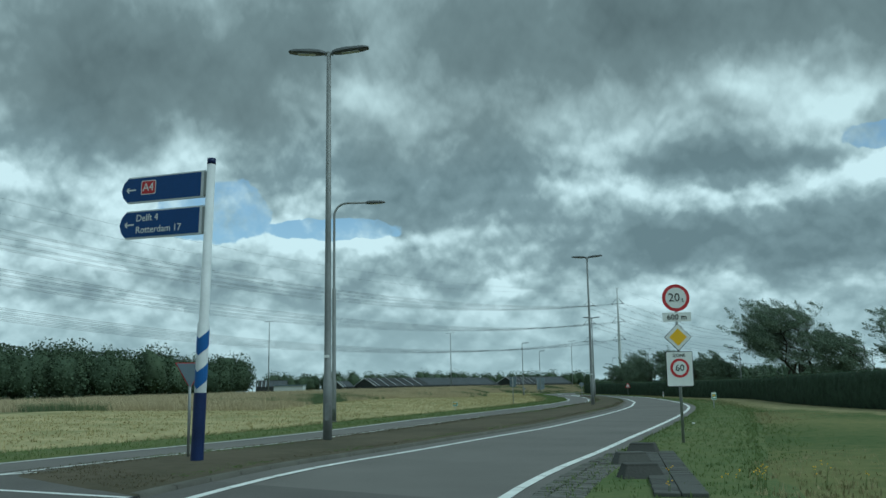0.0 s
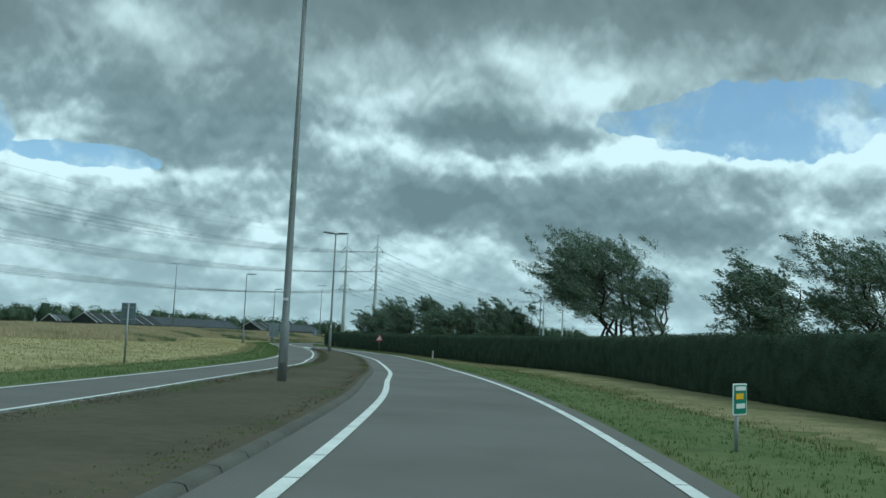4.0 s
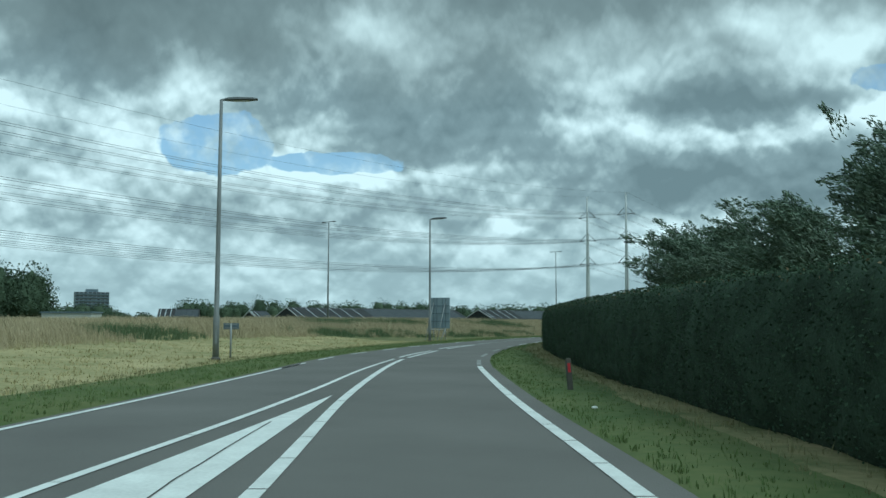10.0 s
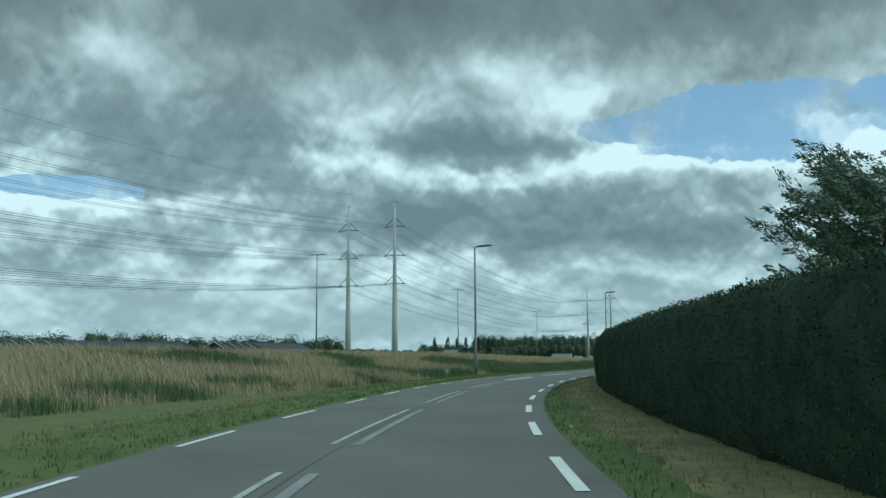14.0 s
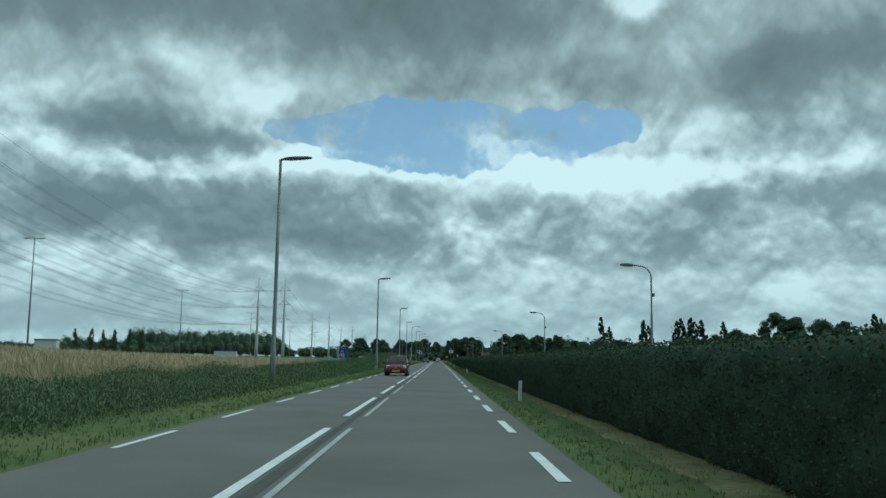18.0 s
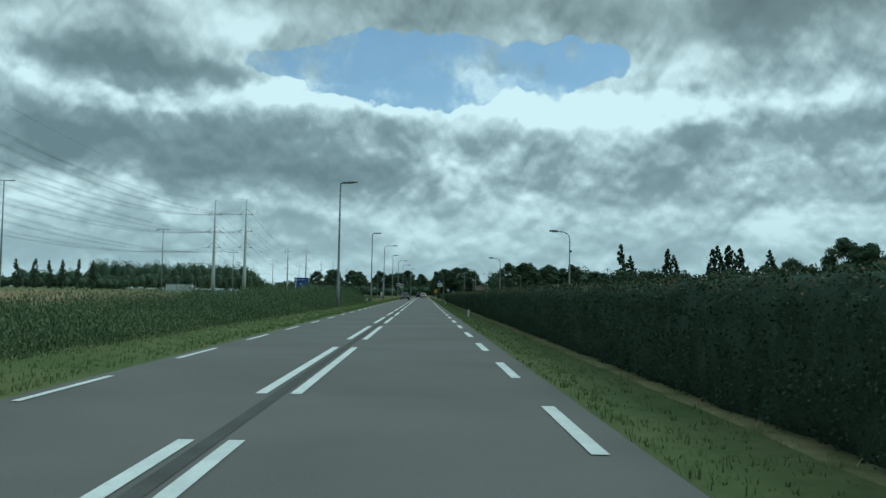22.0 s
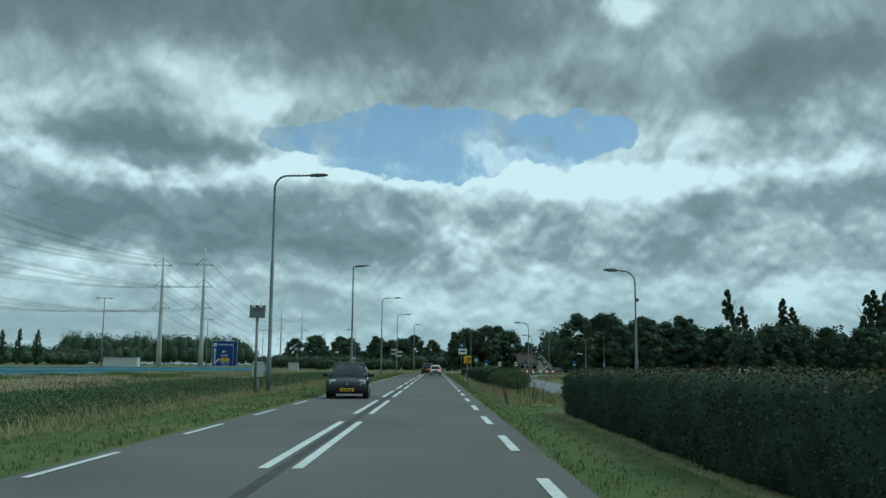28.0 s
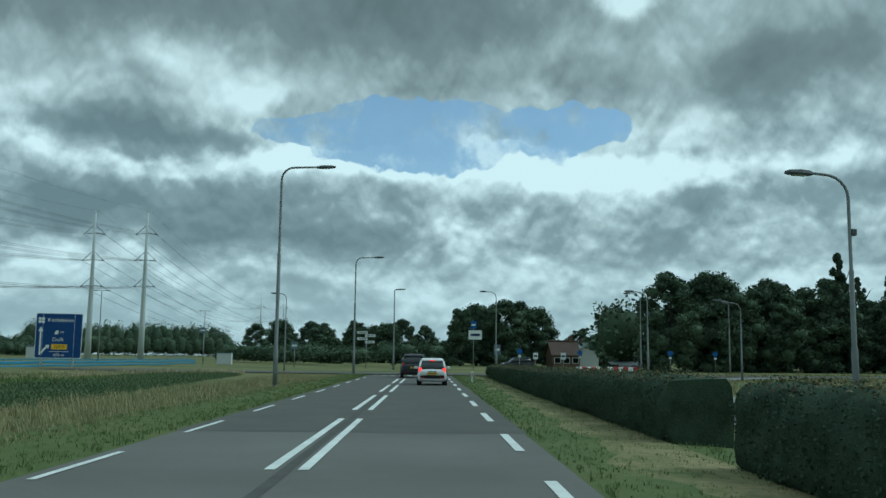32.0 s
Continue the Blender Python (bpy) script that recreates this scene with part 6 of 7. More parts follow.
motorway_sign(-38.5, 383.3, 12)


def speed_camera_panel(x, y):
    ob = thing("solar_panel_post", "grey post with a tilted solar panel box on top", "sign post", pose(x, y, 0, 0, 0, 6))
    part("post", tube([(0, 0, -0.1), (0, 0, 3.3)], 0.055, 12), M_LAMPPOST, ob)
    part("panel", box((0.62, 0.06, 0.56), (0, 0, 3.3), 0.015, pose(0, 0, 0, -24)), M_LAMPHEAD, ob, "dark solar panel")
    part("light_box", box((0.40, 0.06, 0.10), (0, -0.07, 3.50), 0.01), M_WHITE, ob)
    part("lens", box((0.11, 0.02, 0.08), (0, -0.105, 3.50), 0.005), M_BLACK, ob)
    part("antenna", tube([(0.12, 0.1, 3.5), (0.12, 0.1, 3.72)], 0.008, 5), M_BLACK, ob)


speed_camera_panel(-6.75, 252.2)
ob = thing("utility_box", "pale grey utility box on a short leg", "utility box", pose(-6.95, 253.7, 0, 0, 0, 10))
part("leg", tube([(0, 0, -0.1), (0, 0, 0.75)], 0.05, 10), M_STEEL, ob)
part("cabinet", box((0.46, 0.22, 0.62), (0, 0, 1.0), 0.02, pose(0, 0, 0, 0, 4, 0)), M_PALE, ob)
part("lid_seam", box((0.42, 0.01, 0.02), (0.02, -0.115, 1.24), 0.002), M_STEEL, ob)


def blue_disc_sign(x, y, h=2.1, kind=0):
    ob = thing("road_sign", "small blue round sign on a post at the junction", "road sign", pose(x, y, 0), "junction signs")
    post(ob, h, 0.03)
    part("disc", plate(disc(0.30, 28, 0, h), 0.012), M_BLUE_MID, ob).location.y = -0.012
    part("plate", box((0.3, 0.012, 0.22), (0, -0.006, h - 0.5), 0.003), M_WHITE, ob)


for x, y in ((26.5, 386), (18.0, 394), (9.8, 383), (33, 391)):
    blue_disc_sign(x, y)


def sign_cluster(x, y, h, label, boards):
    ob = thing("road_sign", label, "road sign", pose(x, y, 0), "junction signs")
    post(ob, h, 0.045)
    for dx, z, w, hh, mat in boards:
        p = part("board", box((w, 0.03, hh), (dx, -0.03, z), 0.008), mat, ob)
        part("bar", box((w * 0.7, 0.006, hh * 0.25), (dx, -0.048, z), 0.001), M_BLUE_DARK if mat is M_WHITE else M_WHITE, p)


sign_cluster(-7.6, 402, 4.6, "white finger post with several arms at the junction", ((-0.5, 4.4, 1.3, 0.32, M_WHITE), (0.5, 4.0, 1.3, 0.32, M_WHITE), (-0.5, 3.6, 1.3, 0.32, M_WHITE), (0.45, 3.2, 1.2, 0.32, M_WHITE)))
sign_cluster(5.6, 396, 5.6, "tall information sign with a blue and a white board", ((0, 5.3, 0.7, 0.9, M_BLUE_MID), (0.2, 4.1, 1.6, 1.1, M_WHITE)))
sign_cluster(8.6, 398, 2.9, "grey sign back at the junction", ((0, 2.4, 0.8, 1.2, M_SIGN_BACK),))
sign_cluster(-16.0, 398, 3.0, "grey round sign back at the junction", ((0, 2.6, 0.9, 0.9, M_SIGN_BACK),))
sign_cluster(-28.0, 402, 4.6, "post with a tilted solar panel at the junction", ((-0.2, 4.4, 0.9, 0.7, M_SIGN_BACK),))
sign_cluster(13.5, 400, 2.0, "small white plate sign at the junction", ((0, 1.7, 0.6, 0.8, M_WHITE),))
sign_cluster(16.5, 397, 2.0, "small white plate sign at the junction", ((0, 1.7, 0.6, 0.8, M_WHITE),))


def barrier(x, y, turn, n):
    ob = thing("road_barrier", "low red and white striped road barrier", "barrier", pose(x, y, 0, 0, 0, turn))
    for k in range(n):
        part("block", box((0.62, 0.3, 0.55), (k * 0.64, 0, 0.275), 0.04), M_RED if k % 2 else M_WHITE, ob)


barrier(16.5, 385.5, 30, 5)
barrier(20.4, 388.2, 20, 6)


# ---- guard rail of the motorway ----
def guard_rail():
    ob = thing("guard_rail", "long blue painted guard rail along the motorway", "guard rail")
    line = spline([(-47.3, 290), (-46.4, 335), (-45.5, 380), (-43.5, 459)], 4.0)
    z = terrain(line)
    for zz, hgt, off in ((0.62, 0.32, 0.0), (0.98, 0.14, -0.5), (0.2, 0.24, 0.02)):
        l2 = aside(line, off)
        n2 = normals2(line)
        prof_ = ((0.0, -hgt / 2), (0.05, -hgt * 0.25), (0.0, 0.0), (0.05, hgt * 0.25), (0.0, hgt / 2))
        v = np.concatenate([np.c_[l2 + n2 * o, z + zz + dz] for o, dz in prof_])
        m = len(line)
        f = np.concatenate([np.stack([np.arange(m - 1) + k * m, np.arange(m - 1) + k * m + 1, np.arange(m - 1) + (k + 1) * m + 1, np.arange(m - 1) + (k + 1) * m], 1) for k in range(4)])
        part("beam", fast_mesh("beam", v, f, M_RAIL_BLUE), M_RAIL_BLUE, ob, "blue corrugated beam")
    pm = bpy.data.meshes.new("rail_post")
    b = box((0.1, 0.1, 1.3), (0, 0, 0.45), 0.01)
    b.to_mesh(pm)
    b.free()
    pm.materials.append(M_STEEL)
    for p, zz in zip(aside(line, -0.12), z):
        q = part("rail_post", pm, M_STEEL, ob)
        q.location = (p[0], p[1], zz)


guard_rail()


# ---- buildings ----
def barn(a, b, width, ridge, eave, label, panels):
    a, b = np.array(a, float), np.array(b, float)
    L = float(np.linalg.norm(b - a))
    ang = math.degrees(math.atan2(b[1] - a[1], b[0] - a[0]))
    ob = thing("barn", label, "barn", pose(a[0], a[1], -0.4, 0, 0, ang), "farm barns")
    w = width / 2
    bm = bmesh.new()
    s = [(-w, 0), (-w, eave), (0, ridge - 0.25), (w, eave), (w, 0)]
    r0 = [bm.verts.new((0.3, y, z)) for y, z in s]
    r1 = [bm.verts.new((L - 0.3, y, z)) for y, z in s]
    for k in range(4):
        bm.faces.new((r0[k], r0[k + 1], r1[k + 1], r1[k]))
    bm.faces.new(r0)
    bm.faces.new(r1[::-1])
    bmesh.ops.recalc_face_normals(bm, faces=bm.faces)
    part("wall", bm, M_BARN, ob, "dark timber walls")
    slope = math.atan2(ridge - eave, w)
    ln = math.hypot(w, ridge - eave) + 0.5
    for sgn in (-1, 1):
        m = Matrix.Translation((L / 2, sgn * w / 2, (ridge + eave) / 2)) @ pose(0, 0, 0, -sgn * math.degrees(slope))
        rf = part("roof", box((L, ln, 0.14), (0, 0, 0), 0.02, None), M_ROOF, ob, "dark corrugated roof")
        rf.matrix_local = m
        for k in range(panels):
            x = -L / 2 + (k + 0.5) * L * 0.38 / panels
            part("roof_light", box((0.34, ln * 0.92, 0.03), (x, 0, 0.085)), M_PANEL, rf)
        cols = max(3, int(L * 0.56 / 2.4))
        for k in range(cols):
            x = -L * 0.09 + (k + 0.5) * L * 0.56 / cols
            part("solar_panel", box((L * 0.56 / cols - 0.16, ln * 0.80, 0.04), (x, 0, 0.10), 0.005), M_SOLAR, rf, "dark solar panel strip")
        part("panel_rail", box((L * 0.57, ln * 0.82, 0.02), (L * 0.19, 0, 0.078)), M_ROOF, rf)
        part("ridge_strip", box((L, 0.22, 0.05), (0, -sgn * ln * 0.47, 0.10)), M_PANEL, rf, "pale ridge capping")
    for sgn in (-1, 1):
        bd = part("barge_board", box((0.2, ln, 0.3), (0.05, 0, 0), 0.02), M_PALE, ob, "white barge board")
        bd.matrix_local = Matrix.Translation((0, sgn * w / 2, (ridge + eave) / 2)) @ pose(0, 0, 0, -sgn * math.degrees(slope))
    for k in range(6):
        part("door", box((2.2, 0.1, 2.6), (L * (k + 0.6) / 6.5, -w - 0.03, 1.3), 0.02), M_ROOF, ob)


barn((-233, 153), (-214, 250), 21, 8.7, 4.1, "long dark barn with pale roof strips across the fields", 6)
barn((-203, 254), (-198, 318), 18, 8.9, 4.3, "dark barn with pale roof strips", 4)
barn((-245, 143), (-244, 152), 11, 7.2, 4.0, "small dark gabled shed with white trim", 2)
barn((-330, 160), (-316, 174), 12, 9.0, 5.0, "grey farm building among trees", 3)


def house(x, y, turn, w, d, eave, ridge, wall, roof, label):
    ob = thing("house", label, "house", pose(x, y, 0, 0, 0, turn), "houses at the junction")
    bm = bmesh.new()
    s = [(-d / 2, -0.2), (-d / 2, eave), (0, ridge - 0.15), (d / 2, eave), (d / 2, -0.2)]
    r0 = [bm.verts.new((-w / 2, yy, z)) for yy, z in s]
    r1 = [bm.verts.new((w / 2, yy, z)) for yy, z in s]
    for k in range(4):
        bm.faces.new((r0[k], r0[k + 1], r1[k + 1], r1[k]))
    bm.faces.new(r0)
    bm.faces.new(r1[::-1])
    bmesh.ops.recalc_face_normals(bm, faces=bm.faces)
    part("wall", bm, wall, ob)
    sl = math.atan2(ridge - eave, d / 2)
    ln = math.hypot(d / 2, ridge - eave) + 0.5
    for sg in (-1, 1):
        r = part("roof", box((w + 0.6, ln, 0.16), (0, 0, 0), 0.02), roof, ob)
        r.matrix_local = Matrix.Translation((0, sg * d / 4, (ridge + eave) / 2)) @ pose(0, 0, 0, -sg * math.degrees(sl))
    part("chimney", box((0.6, 0.6, 1.3), (w * 0.3, 0, ridge + 0.3), 0.03), M_BRICK, ob)
    for k in range(3):
        wd = part("window", box((1.1, 0.08, 1.0), (-w / 3 + k * w / 3, -d / 2 - 0.02, eave * 0.55), 0.01), M_WHITE, ob)
        part("pane", box((0.95, 0.03, 0.85), (-w / 3 + k * w / 3, -d / 2 - 0.07, eave * 0.55)), M_GLASS_DARK, wd)


house(22.8, 440, 8, 4.6, 4.6, 2.1, 4.3, M_BRICK, M_TILE, "low brown brick house with a tiled roof")
house(27.0, 444, 95, 4.2, 4.2, 2.3, 4.0, M_PALE, material("pale_green_roof", (0.30, 0.38, 0.36), 0.7), "pale house with a light gable")


def block(x, y, turn, w, d, h, floors):
    ob = thing("apartment_building", "distant grey-blue apartment tower with rows of balconies", "building", pose(x, y, 0, 0, 0, turn))
    part("wall", box((w, d, h), (0, 0, h / 2), 0.1), material("tower_wall", (0.30, 0.34, 0.37), 0.8, vary=0.08, scale=0.05, fine=0.5), ob)
    part("roof_house", box((w * 0.35, d * 0.5, 3), (0, 0, h + 1.5), 0.1), M_SIGN_BACK, ob)
    for k in range(floors):
        z = (k + 0.55) * h / floors
        bl = part("balcony", box((w * 0.98, 1.2, 1.1), (0, -d / 2 - 0.5, z - 0.7), 0.05), M_SIGN_BACK, ob)
        for j in range(8):
            part("window", box((w / 10, 0.2, h / floors * 0.5), (-w / 2 + (j + 0.5) * w / 8, -d / 2 - 0.02, z + 0.4)), M_GLASS_DARK, bl)


block(-796, 418, 63, 33, 14, 34, 10)
block(-1010, 330, 63, 30, 14, 28, 9)

ob = thing("warehouse", "low pale warehouse beyond the motorway", "building", pose(-146, 640, -0.4, 0, 0, 10))
part("wall", box((15, 10, 4.3), (0, 0, 2.15), 0.05), M_PALE, ob)
part("roof_edge", box((15.4, 10.4, 0.35), (0, 0, 4.35), 0.05), M_SIGN_BACK, ob)
ob = thing("utility_cabin", "small white flat-roofed cabin beyond the bank", "building", pose(-84, 211, -0.35, 0, 0, 15))
part("wall", box((4.4, 4.0, 4.2), (0, 0, 2.1), 0.05), M_PALE, ob)
part("roof_edge", box((4.7, 4.3, 0.3), (0, 0, 4.25), 0.03), M_SIGN_BACK, ob)
part("door", box((1.0, 0.08, 2.0), (0.8, -2.02, 1.3), 0.01), M_SIGN_BACK, ob)
ob = thing("pale_shed", "low white shed far across the field", "building", pose(-120, -14, 0, 0, 0, 35))
part("wall", box((10, 5, 3.4), (0, 0, 1.7), 0.05), M_PALE, ob)
part("roof", box((10.5, 5.6, 0.3), (0, 0, 3.5), 0.05), M_SIGN_BACK, ob)
ob = thing("pale_cabinet", "small pale cabinet at the end of the guard rail", "utility box", pose(-36.5, 452, -0.3))
part("cabinet", box((2.6, 1.2, 2.0), (0, 0, 1.0), 0.05), M_PALE, ob)
part("lid", box((2.7, 1.3, 0.12), (0, 0, 2.04), 0.02), M_SIGN_BACK, ob)

ob = thing("white_gate", "white painted wooden field gate across the meadow", "gate", pose(41.2, 333.5, 0, 0, 0, -15))
for k in range(5):
    part("rail", box((2.4, 0.05, 0.09), (0, 0, 0.25 + k * 0.2), 0.01), M_WHITE, ob)
for dx in (-1.2, 0, 1.2):
    part("gate_post", box((0.10, 0.08, 1.25), (dx, 0.05, 0.58), 0.01), M_WHITE, ob)


# ---- small things beside the early verge ----
stones = thing("cobbled_edge", "strip of grey cobblestones between line and grass", "paving", kind="structure")
cm = bpy.data.meshes.new("cobble")
cb = box((0.19, 0.115, 0.10), (0, 0, 0.0), 0.018)
cb.to_mesh(cm)
cb.free()
M_COBBLE = material("cobble_stone", (0.11, 0.11, 0.10), 0.9, vary=0.2, scale=3, fine=30, bump=0.4, obj_random=0.5)
cm.materials.append(M_COBBLE)
c_line = resample(cut(aside(LANE_R, 0.36), -226.5, -217.0), 80)
tn, nn_ = np.gradient(c_line, axis=0), normals2(c_line)
for k in range(2, 78):
    for j in range(3):
        q = part("cobble", cm, M_COBBLE, stones)
        pxy = c_line[k] + nn_[k] * (0.06 + 0.215 * j + rng.uniform(-0.01, 0.01))
        q.matrix_world = pose(pxy[0], pxy[1], 0.0 + rng.uniform(-0.012, 0.01), rng.uniform(-3, 3), rng.uniform(-3, 3), math.degrees(math.atan2(nn_[k][1], nn_[k][0])) + rng.uniform(-4, 4))
path_ = thing("tile_path", "narrow dark paved strip sunk in the grass", "paving", kind="structure")
M_TILE_DARK = material("dark_paving_tile", (0.07, 0.072, 0.066), 0.9, vary=0.25, scale=2, fine=24, bump=0.4, obj_random=0.4)
for k in range(22):
    u = k / 21
    for j in range(2):
        t_ = part("tile", box((0.29, 0.29, 0.06), (0, 0, 0), 0.01), M_TILE_DARK, path_)
        t_.matrix_world = pose(99.35 + 2.75 * u - 0.27 * j, -217.1 - 5.8 * u - 0.13 * j, 0.055, rng.uniform(-2, 2), rng.uniform(-2, 2), 24 + rng.uniform(-2, 2))
for x, y in ((98.95, -217.2), (99.75, -219.4), (100.75, -221.3)):
    b = thing("concrete_block", "dark weathered wedge of concrete lying in the verge", "concrete block", pose(x, y, 0.0, 0, 0, 30 + rng.uniform(-15, 15)), "verge blocks")
    bm = box((0.62, 0.50, 0.26), (0, 0, 0.10), 0.03)
    for v in bm.verts:
        if v.co.z > 0.1:
            v.co.x *= 0.72
            v.co.y = v.co.y * 0.6 + 0.06
    part("block", bm, M_TILE_DARK, b)


def flower(x, y, h):
    ob = thing("yellow_flower", "small yellow wild flower in the verge", "flower", pose(x, y, 0.03), "wild flowers")
    part("stalk", tube([(0, 0, 0), (0.02, 0.01, h * 0.6), (rng.uniform(-0.04, 0.04), 0.03, h)], [0.004, 0.003, 0.002], 4), M_BLADE, ob)
    for k in range(4):
        part("blossom", box((0.018, 0.018, 0.014), (rng.uniform(-0.05, 0.05), rng.uniform(-0.05, 0.05) + 0.02, h - rng.uniform(0, 0.09)), 0.008), M_YELLOW, ob)


for k in range(11):
    u = rng.random()
    flower(101.6 + 2.0 * u + rng.uniform(-0.25, 0.25), -223.0 + 2.0 * u + rng.uniform(-0.3, 0.3), rng.uniform(0.18, 0.36))


def litter(x, y, s, turn):
    ob = thing("litter", "crumpled white paper scrap lying in the grass", "litter", pose(x, y, 0.09, 0, 0, turn), "litter")
    bm = bmesh.new()
    bmesh.ops.create_icosphere(bm, subdivisions=2, radius=s)
    for v in bm.verts:
        v.co *= rng.uniform(0.6, 1.15)
        v.co.z *= 0.45
    part("scrap", bm, M_WHITE, ob)


for x, y, s in ((49.6, -114.6, 0.07), (41.3, -104.2, 0.05), (95.4, -205.4, 0.06), (52.2, -118.6, 0.04), (10.3, -45.2, 0.04)):
    litter(x, y, s, rng.uniform(0, 360))


# ---- cars ----
def ring_loft(secs, n_side=4):
    """A closed loft through body sections: rows of (y, z_low, z_high, half_low, half_high)."""
    bm = bmesh.new()
    rings = []
    for y, zl, zh, wl, wh in secs:
        h = zh - zl
        half = [(wl * 0.86, zl), (wl, zl + 0.12 * h), (max(wl, wh) * 1.01, zl + 0.5 * h), (wh, zl + 0.86 * h), (wh * 0.9, zh - 0.02 * h), (wh * 0.5, zh)]
        pts = half + [(0, zh + 0.01)] + [(-x, z) for x, z in half[::-1]]
        rings.append([bm.verts.new((x, y, z)) for x, z in pts])
    k = len(rings[0])
    for a, b in zip(rings, rings[1:]):
        for i in range(k):
            f = bm.faces.new((a[i], a[(i + 1) % k], b[(i + 1) % k], b[i]))
            f.smooth = True
    bm.faces.new(rings[0])
    bm.faces.new(rings[-1][::-1])
    bmesh.ops.recalc_face_normals(bm, faces=bm.faces)
    return bm


def flat_quad(pts, thick=0.012):
    """A thin panel through four corners."""
    p = [Vector(q) for q in pts]
    nrm = (p[1] - p[0]).cross(p[2] - p[0]).normalized() * thick
    bm = bmesh.new()
    a = [bm.verts.new(q) for q in p]
    b = [bm.verts.new(q + nrm) for q in p]
    k = len(p)
    bm.faces.new(a[::-1])
    bm.faces.new(b)
    for i in range(k):
        bm.faces.new((a[i], a[(i + 1) % k], b[(i + 1) % k], b[i]))
    bmesh.ops.recalc_face_normals(bm, faces=bm.faces)
    return bm


def make_car(name, label, paint, m, length=3.9, width=1.68, height=1.48, brake=False, van=False):
    """A hatchback that looks along +y."""
    ob = thing(name, label, "car", m, "cars")
    L, W, H = length / 2, width / 2, height
    belt = 0.60 * H
    nose = 0.56 * H
    body = [(-L, 0.30, belt * 0.80, W * 0.80, W * 0.78), (-L + 0.05, 0.24, belt * 0.97, W * 0.92, W * 0.88), (-L + 0.25, 0.20, belt * 1.02, W * 0.98, W * 0.93), (-L * 0.45, 0.17, belt * 1.02, W, W * 0.95), (0, 0.17, belt, W, W * 0.95), (L * 0.30, 0.17, belt * 0.98, W, W * 0.94), (L * 0.48, 0.17, nose * 1.09, W, W * 0.90), (L * 0.72, 0.18, nose * 1.00, W * 0.99, W * 0.84), (L * 0.90, 0.20, nose * 0.88, W * 0.92, W * 0.76), (L * 0.98, 0.25, nose * 0.74, W * 0.82, W * 0.68), (L, 0.30, nose * 0.62, W * 0.74, W * 0.62)]
    bd = part("body", ring_loft(body), paint, ob, "painted car body")
    y0, y1, y2, y3 = -L + 0.10, -L + 0.62, L * 0.12, L * 0.50
    if van:
        y1 = -L + 0.2
    cab = [(y0, belt * 0.98, belt * 1.05, W * 0.86, W * 0.84), (y0 + 0.20, belt * 0.96, H * 0.83, W * 0.88, W * 0.72), (y1, belt * 0.95, H * 0.965, W * 0.90, W * 0.71), (-L * 0.3, belt * 0.94, H - 0.02, W * 0.91, W * 0.71), (y2, belt * 0.94, H * 0.985, W * 0.91, W * 0.71), (y2 + 0.16, belt * 0.94, H * 0.93, W * 0.91, W * 0.73), ((y2 + y3) / 2 + 0.05, belt * 0.94, H * 0.79, W * 0.90, W * 0.79), (y3, belt * 0.90, belt * 1.0, W * 0.88, W * 0.84)]
    part("glasshouse", ring_loft(cab), M_GLASS_DARK, ob, "dark tinted windows")
    roof = [(y0 + 0.26, H * 0.885, H * 0.925, W * 0.70, W * 0.64), (y1, H * 0.925, H * 0.985, W * 0.735, W * 0.68), (-L * 0.3, H * 0.95, H, W * 0.735, W * 0.68), (y2, H * 0.94, H * 0.995, W * 0.735, W * 0.68), (y2 + 0.13, H * 0.905, H * 0.945, W * 0.75, W * 0.69)]
    part("roof", ring_loft(roof), paint, ob)
    for s in (-1, 1):
        for ya, za, yb, zb, r in ((y2 + 0.10, H * 0.93, y3 - 0.02, belt * 0.98, 0.034), (-L * 0.12, H * 0.95, -L * 0.10, belt * 0.98, 0.03), (y0 + 0.34, H * 0.90, y0 + 0.02, belt * 0.98, 0.05)):
            part("pillar", tube([(s * W * 0.735, ya, za), (s * W * 0.89, yb, zb)], r, 6), paint if r > 0.031 else M_TRIM, ob)
        mi = part("mirror", box((0.19, 0.10, 0.13), (s * (W + 0.10), y3 - 0.14, belt * 1.06), 0.03), paint, ob)
        part("mirror_arm", box((0.12, 0.05, 0.04), (s * (W - 0.02), y3 - 0.13, belt * 1.01), 0.01), M_TRIM, mi)
        lamp = part("headlight", box((0.26, 0.16, 0.19), (s * W * 0.70, L * 0.865, nose * 0.80), 0.06), M_HEADLIGHT, ob, "clear headlight")
        part("reflector_bowl", tube([(s * W * 0.72, L * 0.865 + 0.07, nose * 0.80), (s * W * 0.72, L * 0.865 + 0.083, nose * 0.80)], [0.06, 0.05], 14), M_RIM, lamp)
        part("tail_light", box((0.15, 0.12, 0.25), (s * W * 0.80, -L + 0.09, belt * 0.92), 0.04), M_TAIL_ON if brake else M_TAIL, ob, "red tail light")
        part("side_seam", box((0.012, 0.02, belt * 0.62), (s * (W * 1.005), -L * 0.10, belt * 0.62), 0.002), M_TRIM, ob)
        part("door_handle", box((0.03, 0.18, 0.03), (s * (W + 0.0), 0.02, belt * 0.88), 0.008), M_TRIM if paint is M_CAR_WHITE else paint, ob)
        part("sill", box((0.06, length * 0.52, 0.09), (s * W * 0.97, 0, 0.21), 0.02), M_TRIM, ob)
